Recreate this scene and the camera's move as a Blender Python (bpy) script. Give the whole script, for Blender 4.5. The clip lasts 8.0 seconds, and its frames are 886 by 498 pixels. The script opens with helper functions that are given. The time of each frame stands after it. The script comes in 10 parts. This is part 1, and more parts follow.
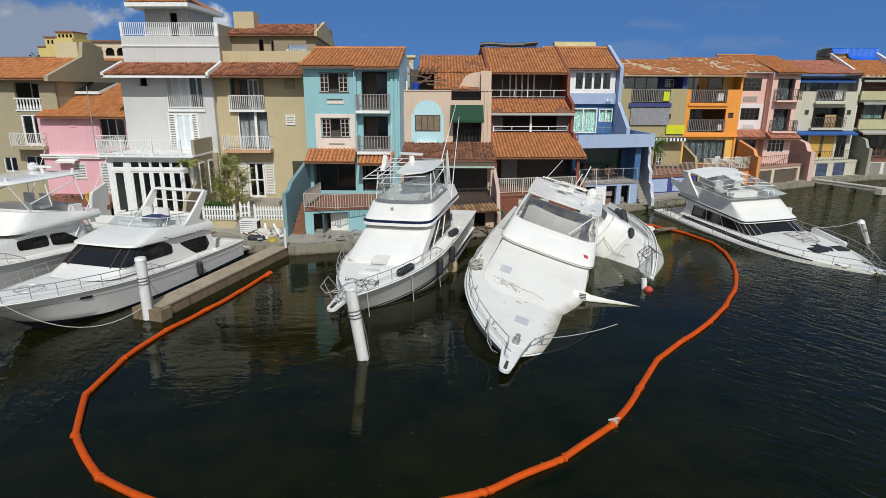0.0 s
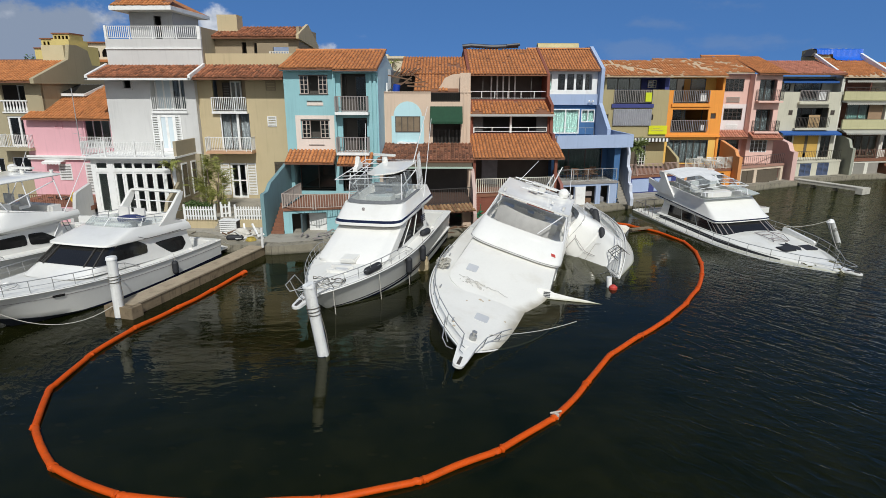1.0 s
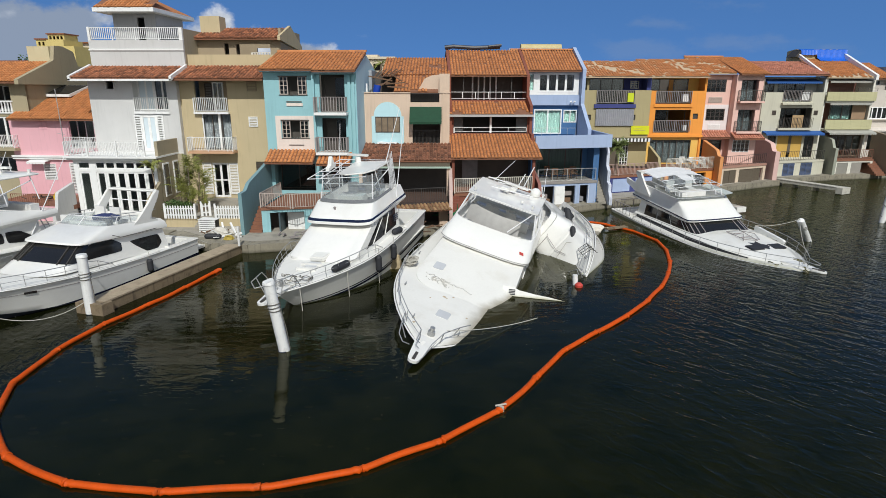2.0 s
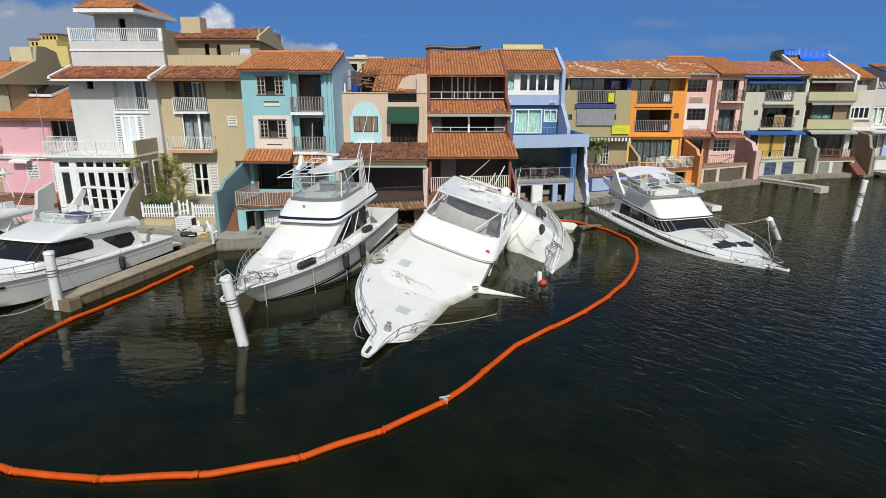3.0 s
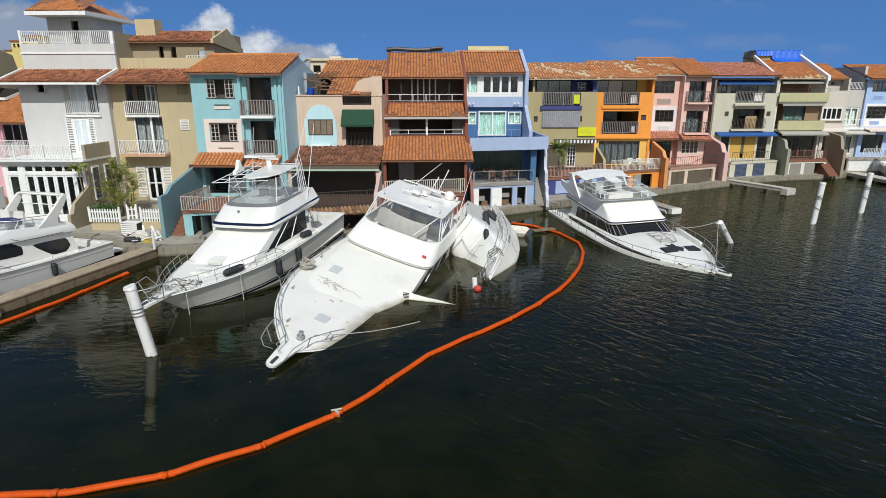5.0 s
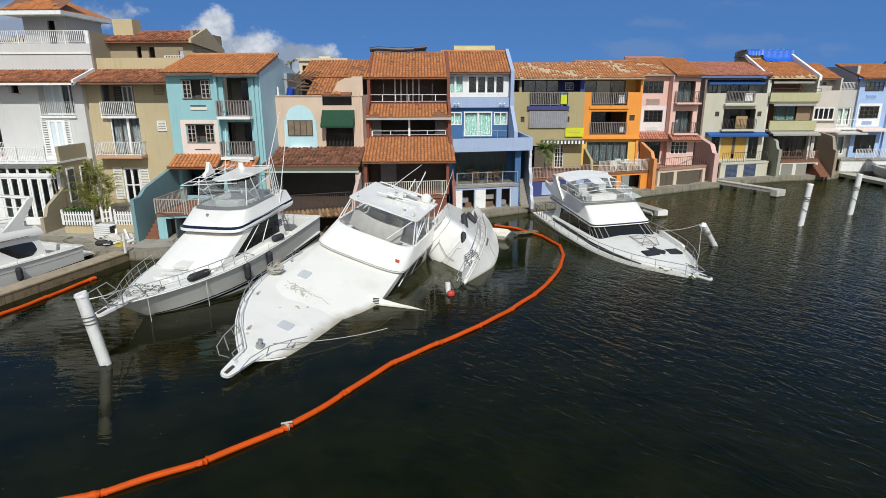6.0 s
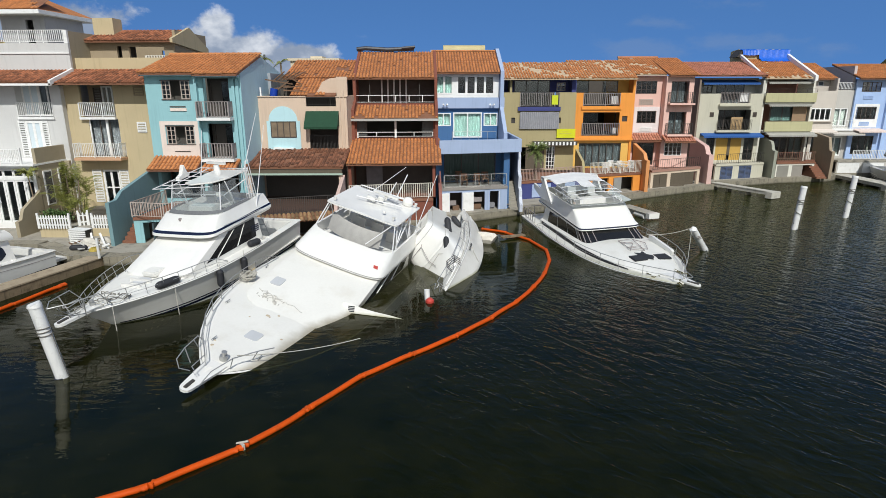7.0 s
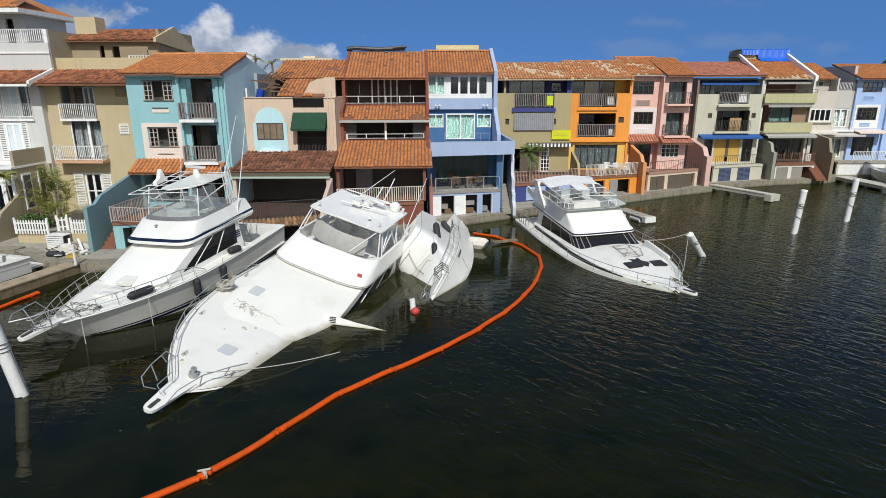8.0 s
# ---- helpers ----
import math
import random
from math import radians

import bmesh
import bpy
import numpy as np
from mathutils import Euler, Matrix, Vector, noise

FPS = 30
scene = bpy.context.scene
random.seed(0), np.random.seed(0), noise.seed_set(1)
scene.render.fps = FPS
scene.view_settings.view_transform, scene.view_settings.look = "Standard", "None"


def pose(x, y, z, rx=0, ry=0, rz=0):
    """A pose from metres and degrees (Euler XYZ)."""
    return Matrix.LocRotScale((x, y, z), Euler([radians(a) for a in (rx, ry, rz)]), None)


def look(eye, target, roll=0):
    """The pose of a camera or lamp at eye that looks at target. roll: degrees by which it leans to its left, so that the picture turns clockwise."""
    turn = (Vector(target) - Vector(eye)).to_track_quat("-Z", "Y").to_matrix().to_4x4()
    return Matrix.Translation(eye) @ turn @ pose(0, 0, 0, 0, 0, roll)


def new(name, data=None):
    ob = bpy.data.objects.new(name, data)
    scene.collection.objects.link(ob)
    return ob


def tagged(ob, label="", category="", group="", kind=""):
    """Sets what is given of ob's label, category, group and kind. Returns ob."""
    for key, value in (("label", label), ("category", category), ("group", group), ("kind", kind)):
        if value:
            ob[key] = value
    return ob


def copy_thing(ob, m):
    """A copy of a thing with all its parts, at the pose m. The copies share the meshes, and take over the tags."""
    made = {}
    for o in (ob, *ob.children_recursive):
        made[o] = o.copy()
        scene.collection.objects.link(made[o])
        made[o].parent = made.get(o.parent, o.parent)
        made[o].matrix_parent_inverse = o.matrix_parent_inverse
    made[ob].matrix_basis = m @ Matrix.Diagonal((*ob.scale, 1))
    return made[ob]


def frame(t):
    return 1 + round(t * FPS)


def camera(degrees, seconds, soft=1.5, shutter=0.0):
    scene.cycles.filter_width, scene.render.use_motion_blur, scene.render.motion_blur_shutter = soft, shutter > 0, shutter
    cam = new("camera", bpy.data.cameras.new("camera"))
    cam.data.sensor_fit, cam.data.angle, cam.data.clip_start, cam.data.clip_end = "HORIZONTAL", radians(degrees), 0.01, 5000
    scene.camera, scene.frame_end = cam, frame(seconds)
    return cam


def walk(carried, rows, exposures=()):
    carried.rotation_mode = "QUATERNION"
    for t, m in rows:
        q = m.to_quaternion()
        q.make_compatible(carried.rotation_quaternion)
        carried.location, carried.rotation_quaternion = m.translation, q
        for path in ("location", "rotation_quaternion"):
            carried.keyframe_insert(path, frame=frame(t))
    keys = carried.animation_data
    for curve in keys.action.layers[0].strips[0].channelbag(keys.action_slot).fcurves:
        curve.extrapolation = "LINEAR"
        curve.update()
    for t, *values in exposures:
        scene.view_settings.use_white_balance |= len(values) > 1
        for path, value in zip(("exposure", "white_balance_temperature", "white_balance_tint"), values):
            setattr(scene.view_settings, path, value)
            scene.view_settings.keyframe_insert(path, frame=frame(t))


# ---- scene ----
cam = camera(74.6, 8.0, soft=0.5)
PATH = [
    (0, (0.173, 0.767, 9.054), (0.115, 2.694, 8.524), 0.2),
    (0.5, (0.942, 0.482, 9.139), (0.882, 2.409, 8.608), 0.1),
    (1, (1.761, 0.26, 9.183), (1.697, 2.188, 8.652), 0.1),
    (1.5, (2.549, 0.055, 9.224), (2.483, 1.982, 8.693), 0.1),
    (3, (5.024, -0.602, 9.263), (4.957, 1.325, 8.731), 0.1),
    (3.5, (5.939, -0.644, 9.282), (5.871, 1.283, 8.752), 0.0),
    (4, (6.764, -0.547, 9.376), (6.696, 1.379, 8.844), 0.0),
    (4.5, (7.514, -0.339, 9.431), (7.447, 1.588, 8.899), 0.0),
    (6, (9.542, 0.673, 9.435), (9.475, 2.6, 8.904), -0.1),
    (6.5, (10.051, 1.118, 9.474), (9.983, 3.045, 8.943), -0.1),
    (7, (10.503, 1.615, 9.471), (10.435, 3.542, 8.94), -0.1),
    (7.5, (10.835, 2.171, 9.467), (10.77, 4.098, 8.938), -0.1),
    (8, (11.057, 2.737, 9.541), (10.991, 4.664, 9.009), -0.1),
]
walk(cam, [(t, look(eye, target, roll)) for t, eye, target, roll in PATH], [(0.0, -0.16), (1.5, -0.11), (3.5, -0.03), (8.0, -0.03)])

# ---- daylight ----
SUN_EL, SUN_AZ = 46.0, -8.0      # height, and degrees left of straight behind the walk's start
sun_way = Vector((-math.sin(radians(SUN_AZ)) * math.cos(radians(SUN_EL)), -math.cos(radians(SUN_AZ)) * math.cos(radians(SUN_EL)), math.sin(radians(SUN_EL))))
sun = new("sun", bpy.data.lights.new("sun", "SUN"))
sun.data.energy, sun.data.angle, sun.data.color = 3.78, radians(0.55), (0.97, 0.97, 0.93)
sun.matrix_world = look(sun_way * 80, (0, 0, 0))

world = bpy.data.worlds.new("sky")
scene.world = world
world.use_nodes = True


def sky_nodes():
    nt = world.node_tree
    N, L = nt.nodes, nt.links
    N.clear()
    out, bg = N.new("ShaderNodeOutputWorld"), N.new("ShaderNodeBackground")
    sky = N.new("ShaderNodeTexSky")
    sky.sky_type, sky.sun_disc = "NISHITA", False
    sky.sun_elevation, sky.sun_rotation = radians(SUN_EL), radians(180 + SUN_AZ)
    sky.air_density, sky.dust_density, sky.ozone_density = 1.0, 0.0, 6.0
    geo = N.new("ShaderNodeTexCoord")
    lift = N.new("ShaderNodeVectorMath")
    lift.operation = "MULTIPLY_ADD"
    lift.inputs[1].default_value, lift.inputs[2].default_value = (1, 1, 0.9), (0, 0, 0.5)
    L.new(geo.outputs["Generated"], lift.inputs[0])
    L.new(lift.outputs[0], sky.inputs["Vector"])
    # deep, clean tropical blue
    deep = N.new("ShaderNodeHueSaturation")
    deep.inputs["Hue"].default_value, deep.inputs["Saturation"].default_value, deep.inputs["Value"].default_value = 0.5, 1.12, 1.42
    L.new(sky.outputs[0], deep.inputs["Color"])
    def calc(op, a, b=None, c=None):
        n = N.new("ShaderNodeMath")
        n.operation = op
        for i, v in enumerate((a, b, c)):
            if isinstance(v, (int, float)):
                n.inputs[i].default_value = v
            elif v is not None:
                L.new(v, n.inputs[i])
        return n.outputs[0]

    def ranged(socket, lo, hi, to_lo=0.0, to_hi=1.0):
        r = N.new("ShaderNodeMapRange")
        r.interpolation_type = "SMOOTHSTEP"
        for key, v in (("From Min", lo), ("From Max", hi), ("To Min", to_lo), ("To Max", to_hi)):
            r.inputs[key].default_value = v
        L.new(socket, r.inputs["Value"])
        return r.outputs[0]

    def lumps(scale, detail, rough, flat):
        stretch = N.new("ShaderNodeVectorMath")
        stretch.operation = "MULTIPLY"
        stretch.inputs[1].default_value = (1.0, 1.0, flat)
        L.new(geo.outputs["Generated"], stretch.inputs[0])
        n = N.new("ShaderNodeTexNoise")
        n.inputs["Scale"].default_value, n.inputs["Detail"].default_value, n.inputs["Roughness"].default_value = scale, detail, rough
        L.new(stretch.outputs[0], n.inputs["Vector"])
        return n.outputs["Fac"]

    sep = N.new("ShaderNodeSeparateXYZ")
    L.new(geo.outputs["Generated"], sep.inputs[0])
    ahead = calc("MAXIMUM", sep.outputs["Y"], 0.05)
    across, up = calc("DIVIDE", sep.outputs["X"], ahead), calc("DIVIDE", sep.outputs["Z"], ahead)

    def mass(u, v, wide, tall, weight):
        """A heap of cloud round a bearing u and a height v, both as slopes."""
        du, dv = calc("MULTIPLY_ADD", across, 1 / wide, -u / wide), calc("MULTIPLY_ADD", up, 1 / tall, -v / tall)
        r = calc("ADD", calc("MULTIPLY", du, du), calc("MULTIPLY", dv, dv))
        return calc("MULTIPLY", calc("EXPONENT", calc("MULTIPLY", r, -1.0)), weight)

    # heaped cumulus over the roofs to the west, thin grey wisps to the east
    heap_ = None
    for one in ((-0.72, 0.07, 0.17, 0.085, 1.0), (-0.40, 0.05, 0.11, 0.055, 0.98), (-0.40, 0.085, 0.035, 0.045, 0.92), (-0.27, 0.045, 0.07, 0.03, 0.92)):
        m = mass(*one)
        heap_ = m if heap_ is None else calc("MAXIMUM", heap_, m)
    rough_ = lumps(13.0, 8, 0.6, 1.3)
    heap_ = ranged(calc("MULTIPLY_ADD", rough_, 1.5, calc("ADD", heap_, -1.02)), 0.05, 0.34, 0.0, 0.88)
    wisp = None
    for one in ((0.312, 0.101, 0.07, 0.016, 0.8), (0.29, 0.062, 0.08, 0.022, 0.9), (0.44, 0.07, 0.11, 0.018, 0.7), (0.60, 0.06, 0.07, 0.02, 0.55), (0.43, 0.125, 0.08, 0.012, 0.5)):
        m = mass(*one)
        wisp = m if wisp is None else calc("MAXIMUM", wisp, m)
    wisp = ranged(calc("MULTIPLY_ADD", lumps(16.0, 6, 0.6, 2.2), 1.6, calc("ADD", wisp, -1.1)), 0.0, 0.55, 0.0, 0.2)
    fore = calc("MULTIPLY", calc("MAXIMUM", heap_, wisp), ranged(sep.outputs["Y"], 0.05, 0.2))
    # unseen broken white cloud over the south half of the sky, added for fill light
    behind = calc("ADD", lumps(4.2, 8, 0.6, 1.9), ranged(sep.outputs["Y"], 0.1, -0.35, -0.25, 0.34))
    cover = calc("MAXIMUM", fore, ranged(behind, 0.50, 0.62))
    shade = N.new("ShaderNodeMix")
    shade.data_type = "RGBA"
    shade.inputs[6].default_value, shade.inputs[7].default_value = (2.3, 2.75, 3.5, 1), (7.0, 7.2, 7.4, 1)
    lit = calc("MULTIPLY_ADD", calc("MINIMUM", calc("MAXIMUM", up, 0.0), 0.12), 1.2, lumps(9.0, 6, 0.55, 1.5))
    lit = calc("ADD", lit, ranged(across, -0.64, -0.46, -0.13, 0.10))
    lit = calc("ADD", lit, calc("MULTIPLY", ranged(across, 0.05, 0.25, 0.0, -0.4), ranged(sep.outputs["Y"], 0.05, 0.2)))
    L.new(ranged(lit, 0.54, 0.78), shade.inputs[0])
    mix = N.new("ShaderNodeMix")
    mix.data_type = "RGBA"
    L.new(cover, mix.inputs[0])
    # darker blue towards the zenith
    zenith = N.new("ShaderNodeMapRange")
    zenith.inputs["From Min"].default_value, zenith.inputs["From Max"].default_value = 0.2, 0.62
    zenith.inputs["To Min"].default_value, zenith.inputs["To Max"].default_value = 1.0, 0.5
    L.new(sep.outputs["Z"], zenith.inputs["Value"])
    dome_ = N.new("ShaderNodeVectorMath")
    dome_.operation = "SCALE"
    L.new(deep.outputs[0], dome_.inputs[0])
    L.new(zenith.outputs[0], dome_.inputs["Scale"])
    L.new(dome_.outputs[0], mix.inputs[6])
    L.new(shade.outputs[2], mix.inputs[7])
    L.new(mix.outputs[2], bg.inputs["Color"])
    bg.inputs["Strength"].default_value = 0.13
    L.new(bg.outputs[0], out.inputs["Surface"])


sky_nodes()

# ---- materials ----
def mat_base(name):
    m = bpy.data.materials.new(name)
    m.use_nodes = True
    nt = m.node_tree
    return m, nt.nodes, nt.links, nt.nodes["Principled BSDF"]


def surface(name, rgb, rough=0.7, vary=0.16, scale=1.2, grain=30.0, bump=0.15, streak=0.0, metal=0.0, coat=0.0, stain=None, island=0.0, stain_amount=0.5, scum=None, spec=0.5):
    """Base colour with broad and fine variation, streaks that run down, stains and fine relief."""
    m, N, L, B = mat_base(name)
    tc = N.new("ShaderNodeTexCoord")
    n1, n2 = N.new("ShaderNodeTexNoise"), N.new("ShaderNodeTexNoise")
    n1.inputs["Scale"].default_value, n1.inputs["Detail"].default_value = scale, 5
    n2.inputs["Scale"].default_value, n2.inputs["Detail"].default_value = grain, 3
    L.new(tc.outputs["Object"], n1.inputs["Vector"])
    L.new(tc.outputs["Object"], n2.inputs["Vector"])
    mul = N.new("ShaderNodeMath")
    mul.operation = "MULTIPLY_ADD"
    mul.inputs[1].default_value, mul.inputs[2].default_value = 2 * vary, 1 - vary
    L.new(n1.outputs["Fac"], mul.inputs[0])
    fine = N.new("ShaderNodeMath")
    fine.operation = "MULTIPLY_ADD"
    fine.inputs[1].default_value, fine.inputs[2].default_value = vary, 1 - vary / 2
    L.new(n2.outputs["Fac"], fine.inputs[0])
    both = N.new("ShaderNodeMath")
    both.operation = "MULTIPLY"
    L.new(mul.outputs[0], both.inputs[0])
    L.new(fine.outputs[0], both.inputs[1])
    value = both
    if streak:
        mp = N.new("ShaderNodeMapping")
        mp.inputs["Scale"].default_value = (5, 5, 0.35)
        ns = N.new("ShaderNodeTexNoise")
        ns.inputs["Scale"].default_value, ns.inputs["Detail"].default_value = 1.0, 4
        L.new(tc.outputs["Object"], mp.inputs["Vector"])
        L.new(mp.outputs[0], ns.inputs["Vector"])
        mr = N.new("ShaderNodeMapRange")
        mr.inputs["From Min"].default_value, mr.inputs["From Max"].default_value = 0.55, 0.75
        mr.inputs["To Min"].default_value, mr.inputs["To Max"].default_value = 1.0, 1.0 - streak
        L.new(ns.outputs["Fac"], mr.inputs["Value"])
        v2 = N.new("ShaderNodeMath")
        v2.operation = "MULTIPLY"
        L.new(value.outputs[0], v2.inputs[0])
        L.new(mr.outputs[0], v2.inputs[1])
        value = v2
    if island:
        gi = N.new("ShaderNodeNewGeometry")
        mr = N.new("ShaderNodeMath")
        mr.operation = "MULTIPLY_ADD"
        mr.inputs[1].default_value, mr.inputs[2].default_value = 2 * island, 1 - island
        L.new(gi.outputs["Random Per Island"], mr.inputs[0])
        v2 = N.new("ShaderNodeMath")
        v2.operation = "MULTIPLY"
        L.new(value.outputs[0], v2.inputs[0])
        L.new(mr.outputs[0], v2.inputs[1])
        value = v2
    col = N.new("ShaderNodeVectorMath")
    col.operation = "SCALE"
    col.inputs[0].default_value = rgb
    L.new(value.outputs[0], col.inputs["Scale"])
    last = col.outputs[0]
    if stain:
        n3 = N.new("ShaderNodeTexNoise")
        n3.inputs["Scale"].default_value, n3.inputs["Detail"].default_value, n3.inputs["Roughness"].default_value = scale * 1.7, 7, 0.65
        L.new(tc.outputs["Object"], n3.inputs["Vector"])
        mr = N.new("ShaderNodeMapRange")
        mr.inputs["From Min"].default_value, mr.inputs["From Max"].default_value = 0.52, 0.7
        mr.inputs["To Max"].default_value = stain_amount
        L.new(n3.outputs["Fac"], mr.inputs["Value"])
        mx = N.new("ShaderNodeMix")
        mx.data_type = "RGBA"
        L.new(mr.outputs[0], mx.inputs[0])
        L.new(last, mx.inputs[6])
        mx.inputs[7].default_value = (*stain, 1)
        last = mx.outputs[2]
    if scum:
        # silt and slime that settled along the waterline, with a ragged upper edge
        height, colour, most = scum
        gp, sx, n4 = N.new("ShaderNodeNewGeometry"), N.new("ShaderNodeSeparateXYZ"), N.new("ShaderNodeTexNoise")
        n4.inputs["Scale"].default_value, n4.inputs["Detail"].default_value = 2.2, 6
        L.new(gp.outputs["Position"], sx.inputs[0])
        L.new(gp.outputs["Position"], n4.inputs["Vector"])
        edge = N.new("ShaderNodeMath")
        edge.operation = "MULTIPLY_ADD"
        edge.inputs[1].default_value = -height * 0.6
        L.new(n4.outputs["Fac"], edge.inputs[0])
        L.new(sx.outputs["Z"], edge.inputs[2])
        mr = N.new("ShaderNodeMapRange")
        mr.interpolation_type = "SMOOTHSTEP"
        mr.inputs["From Min"].default_value, mr.inputs["From Max"].default_value = height * 0.55, -height * 0.55
        mr.inputs["To Max"].default_value = most
        L.new(edge.outputs[0], mr.inputs["Value"])
        mx = N.new("ShaderNodeMix")
        mx.data_type = "RGBA"
        L.new(mr.outputs[0], mx.inputs[0])
        L.new(last, mx.inputs[6])
        mx.inputs[7].default_value = (*colour, 1)
        last = mx.outputs[2]
    L.new(last, B.inputs["Base Color"])
    B.inputs["Roughness"].default_value, B.inputs["Metallic"].default_value = rough, metal
    B.inputs["Specular IOR Level"].default_value = spec
    B.inputs["Coat Weight"].default_value = coat
    if bump:
        bp = N.new("ShaderNodeBump")
        bp.inputs["Strength"].default_value, bp.inputs["Distance"].default_value = bump, 0.02
        L.new(n2.outputs["Fac"], bp.inputs["Height"])
        L.new(bp.outputs[0], B.inputs["Normal"])
    return m


def stucco(name, rgb, **k):
    return surface(name, rgb, rough=0.85, vary=k.pop("vary", 0.1), scale=0.8, grain=22, bump=0.25, streak=k.pop("streak", 0.12), **k)


def glass_mat(name, tint, rough=0.02):
    m, N, L, B = mat_base(name)
    B.inputs["Base Color"].default_value = (*tint, 1)
    B.inputs["Transmission Weight"].default_value = 1.0
    B.inputs["Roughness"].default_value = rough
    B.inputs["IOR"].default_value = 1.45
    return m


WHITE = surface("white_paint", (0.78, 0.78, 0.76), rough=0.5, vary=0.07, stain=(0.45, 0.43, 0.38), stain_amount=0.35)
GEL = surface("gelcoat_white", (0.75, 0.74, 0.70), rough=0.22, vary=0.05, scale=0.6, grain=6, bump=0.02, coat=0.4, stain=(0.62, 0.6, 0.54), stain_amount=0.3)
GEL_DECK = surface("gelcoat_nonskid", (0.73, 0.72, 0.675), rough=0.55, vary=0.06, scale=0.7, grain=120, bump=0.12, stain=(0.55, 0.52, 0.45), stain_amount=0.35)
GEL_DIRTY = surface("gelcoat_soiled", (0.74, 0.73, 0.68), rough=0.35, vary=0.12, scale=0.5, grain=9, bump=0.03, stain=(0.42, 0.38, 0.28), stain_amount=0.55)
# waterline band paints silt and also the murky water's fade over the sunk deck
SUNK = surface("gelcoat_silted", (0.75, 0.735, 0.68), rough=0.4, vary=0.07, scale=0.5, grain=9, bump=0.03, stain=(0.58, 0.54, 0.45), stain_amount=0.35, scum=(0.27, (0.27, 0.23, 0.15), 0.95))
SLIMED = surface("gelcoat_slimed", (0.74, 0.73, 0.68), rough=0.3, vary=0.08, scale=0.5, grain=9, bump=0.03, stain=(0.5, 0.46, 0.36), stain_amount=0.35, scum=(0.16, (0.30, 0.28, 0.10), 0.8))
BOTTOM = surface("bottom_paint", (0.025, 0.03, 0.05), rough=0.6, vary=0.3)
NAVY = surface("navy_stripe", (0.012, 0.016, 0.04), rough=0.25, vary=0.1, coat=0.3)
DARKGLASS = surface("smoked_glass", (0.016, 0.016, 0.016), rough=0.06, vary=0.2, grain=3, bump=0.0, coat=0.15, spec=0.35)
STEEL = surface("stainless_tube", (0.42, 0.42, 0.41), rough=0.42, vary=0.1, metal=0.55)
ALU = surface("white_coated_tube", (0.72, 0.72, 0.72), rough=0.4, vary=0.05)
RUBBER = surface("fender_rubber", (0.022, 0.023, 0.027), rough=0.7, vary=0.3, scale=4)
ROPE = surface("rope", (0.42, 0.40, 0.35), rough=0.9, vary=0.25, scale=9)
CUSHION = surface("cushion", (0.66, 0.65, 0.62), rough=0.8, vary=0.1, scale=4)
CANVAS_BLUE = surface("navy_canvas", (0.02, 0.03, 0.10), rough=0.9, vary=0.25, scale=5)
BOOM = surface("orange_boom_fabric", (0.54, 0.070, 0.003), rough=0.6, vary=0.2, scale=2.5, grain=30, bump=0.4, stain=(0.26, 0.06, 0.015), stain_amount=0.5, spec=0.2)
BOOMSKIRT = surface("boom_skirt", (0.10, 0.055, 0.03), rough=0.8, vary=0.4, scale=5)
CONCRETE = surface("concrete", (0.32, 0.295, 0.245), rough=0.9, vary=0.22, scale=0.9, grain=16, bump=0.4, stain=(0.12, 0.115, 0.10), stain_amount=0.6)
QUAYWALL = surface("quay_concrete", (0.25, 0.225, 0.17), rough=0.9, vary=0.3, scale=1.1, grain=11, bump=0.5, streak=0.4, stain=(0.06, 0.06, 0.05), stain_amount=0.7, scum=(0.24, (0.045, 0.04, 0.025), 0.9))
DOCKTOP = surface("worn_dock_top", (0.34, 0.275, 0.19), rough=0.9, vary=0.3, scale=1.3, grain=14, bump=0.5, stain=(0.14, 0.10, 0.06), stain_amount=0.6)
DOCKSIDE = surface("dock_concrete", (0.20, 0.15, 0.092), rough=0.9, vary=0.35, scale=1.6, grain=14, bump=0.6, streak=0.65, stain=(0.085, 0.06, 0.035), stain_amount=0.75)
PILE = surface("pile_sleeve", (0.72, 0.72, 0.70), rough=0.45, vary=0.1, scale=2, streak=0.2, stain=(0.35, 0.34, 0.30), stain_amount=0.5)
TILE = surface("clay_tile", (0.46, 0.180, 0.06), rough=0.8, vary=0.22, scale=1.4, grain=14, bump=0.3, island=0.16, stain=(0.20, 0.07, 0.03), stain_amount=0.5)
TILE_DARK = surface("weathered_clay_tile", (0.29, 0.108, 0.05), rough=0.85, vary=0.3, scale=1.8, grain=14, bump=0.3, island=0.5, stain=(0.06, 0.035, 0.025), stain_amount=0.7)
TILE_OLD = surface("old_brown_tile", (0.185, 0.075, 0.04), rough=0.85, vary=0.3, scale=1.8, grain=14, bump=0.3, island=0.5, stain=(0.05, 0.03, 0.02), stain_amount=0.7)
TILE_PINK = surface("pink_clay_tile", (0.46, 0.19, 0.12), rough=0.8, vary=0.2, scale=1.4, grain=14, bump=0.3, island=0.2, stain=(0.3, 0.1, 0.06), stain_amount=0.5)
MORTAR = surface("bare_mortar", (0.47, 0.36, 0.24), rough=0.95, vary=0.25, scale=3, bump=0.5)
UNDER = surface("roof_underlay", (0.20, 0.09, 0.05), rough=0.95, vary=0.3, scale=3)
TERRA = surface("terracotta_floor", (0.22, 0.095, 0.055), rough=0.75, vary=0.2, scale=3, grain=12)
WOOD = surface("broken_timber", (0.17, 0.10, 0.06), rough=0.9, vary=0.35, scale=4, grain=25)
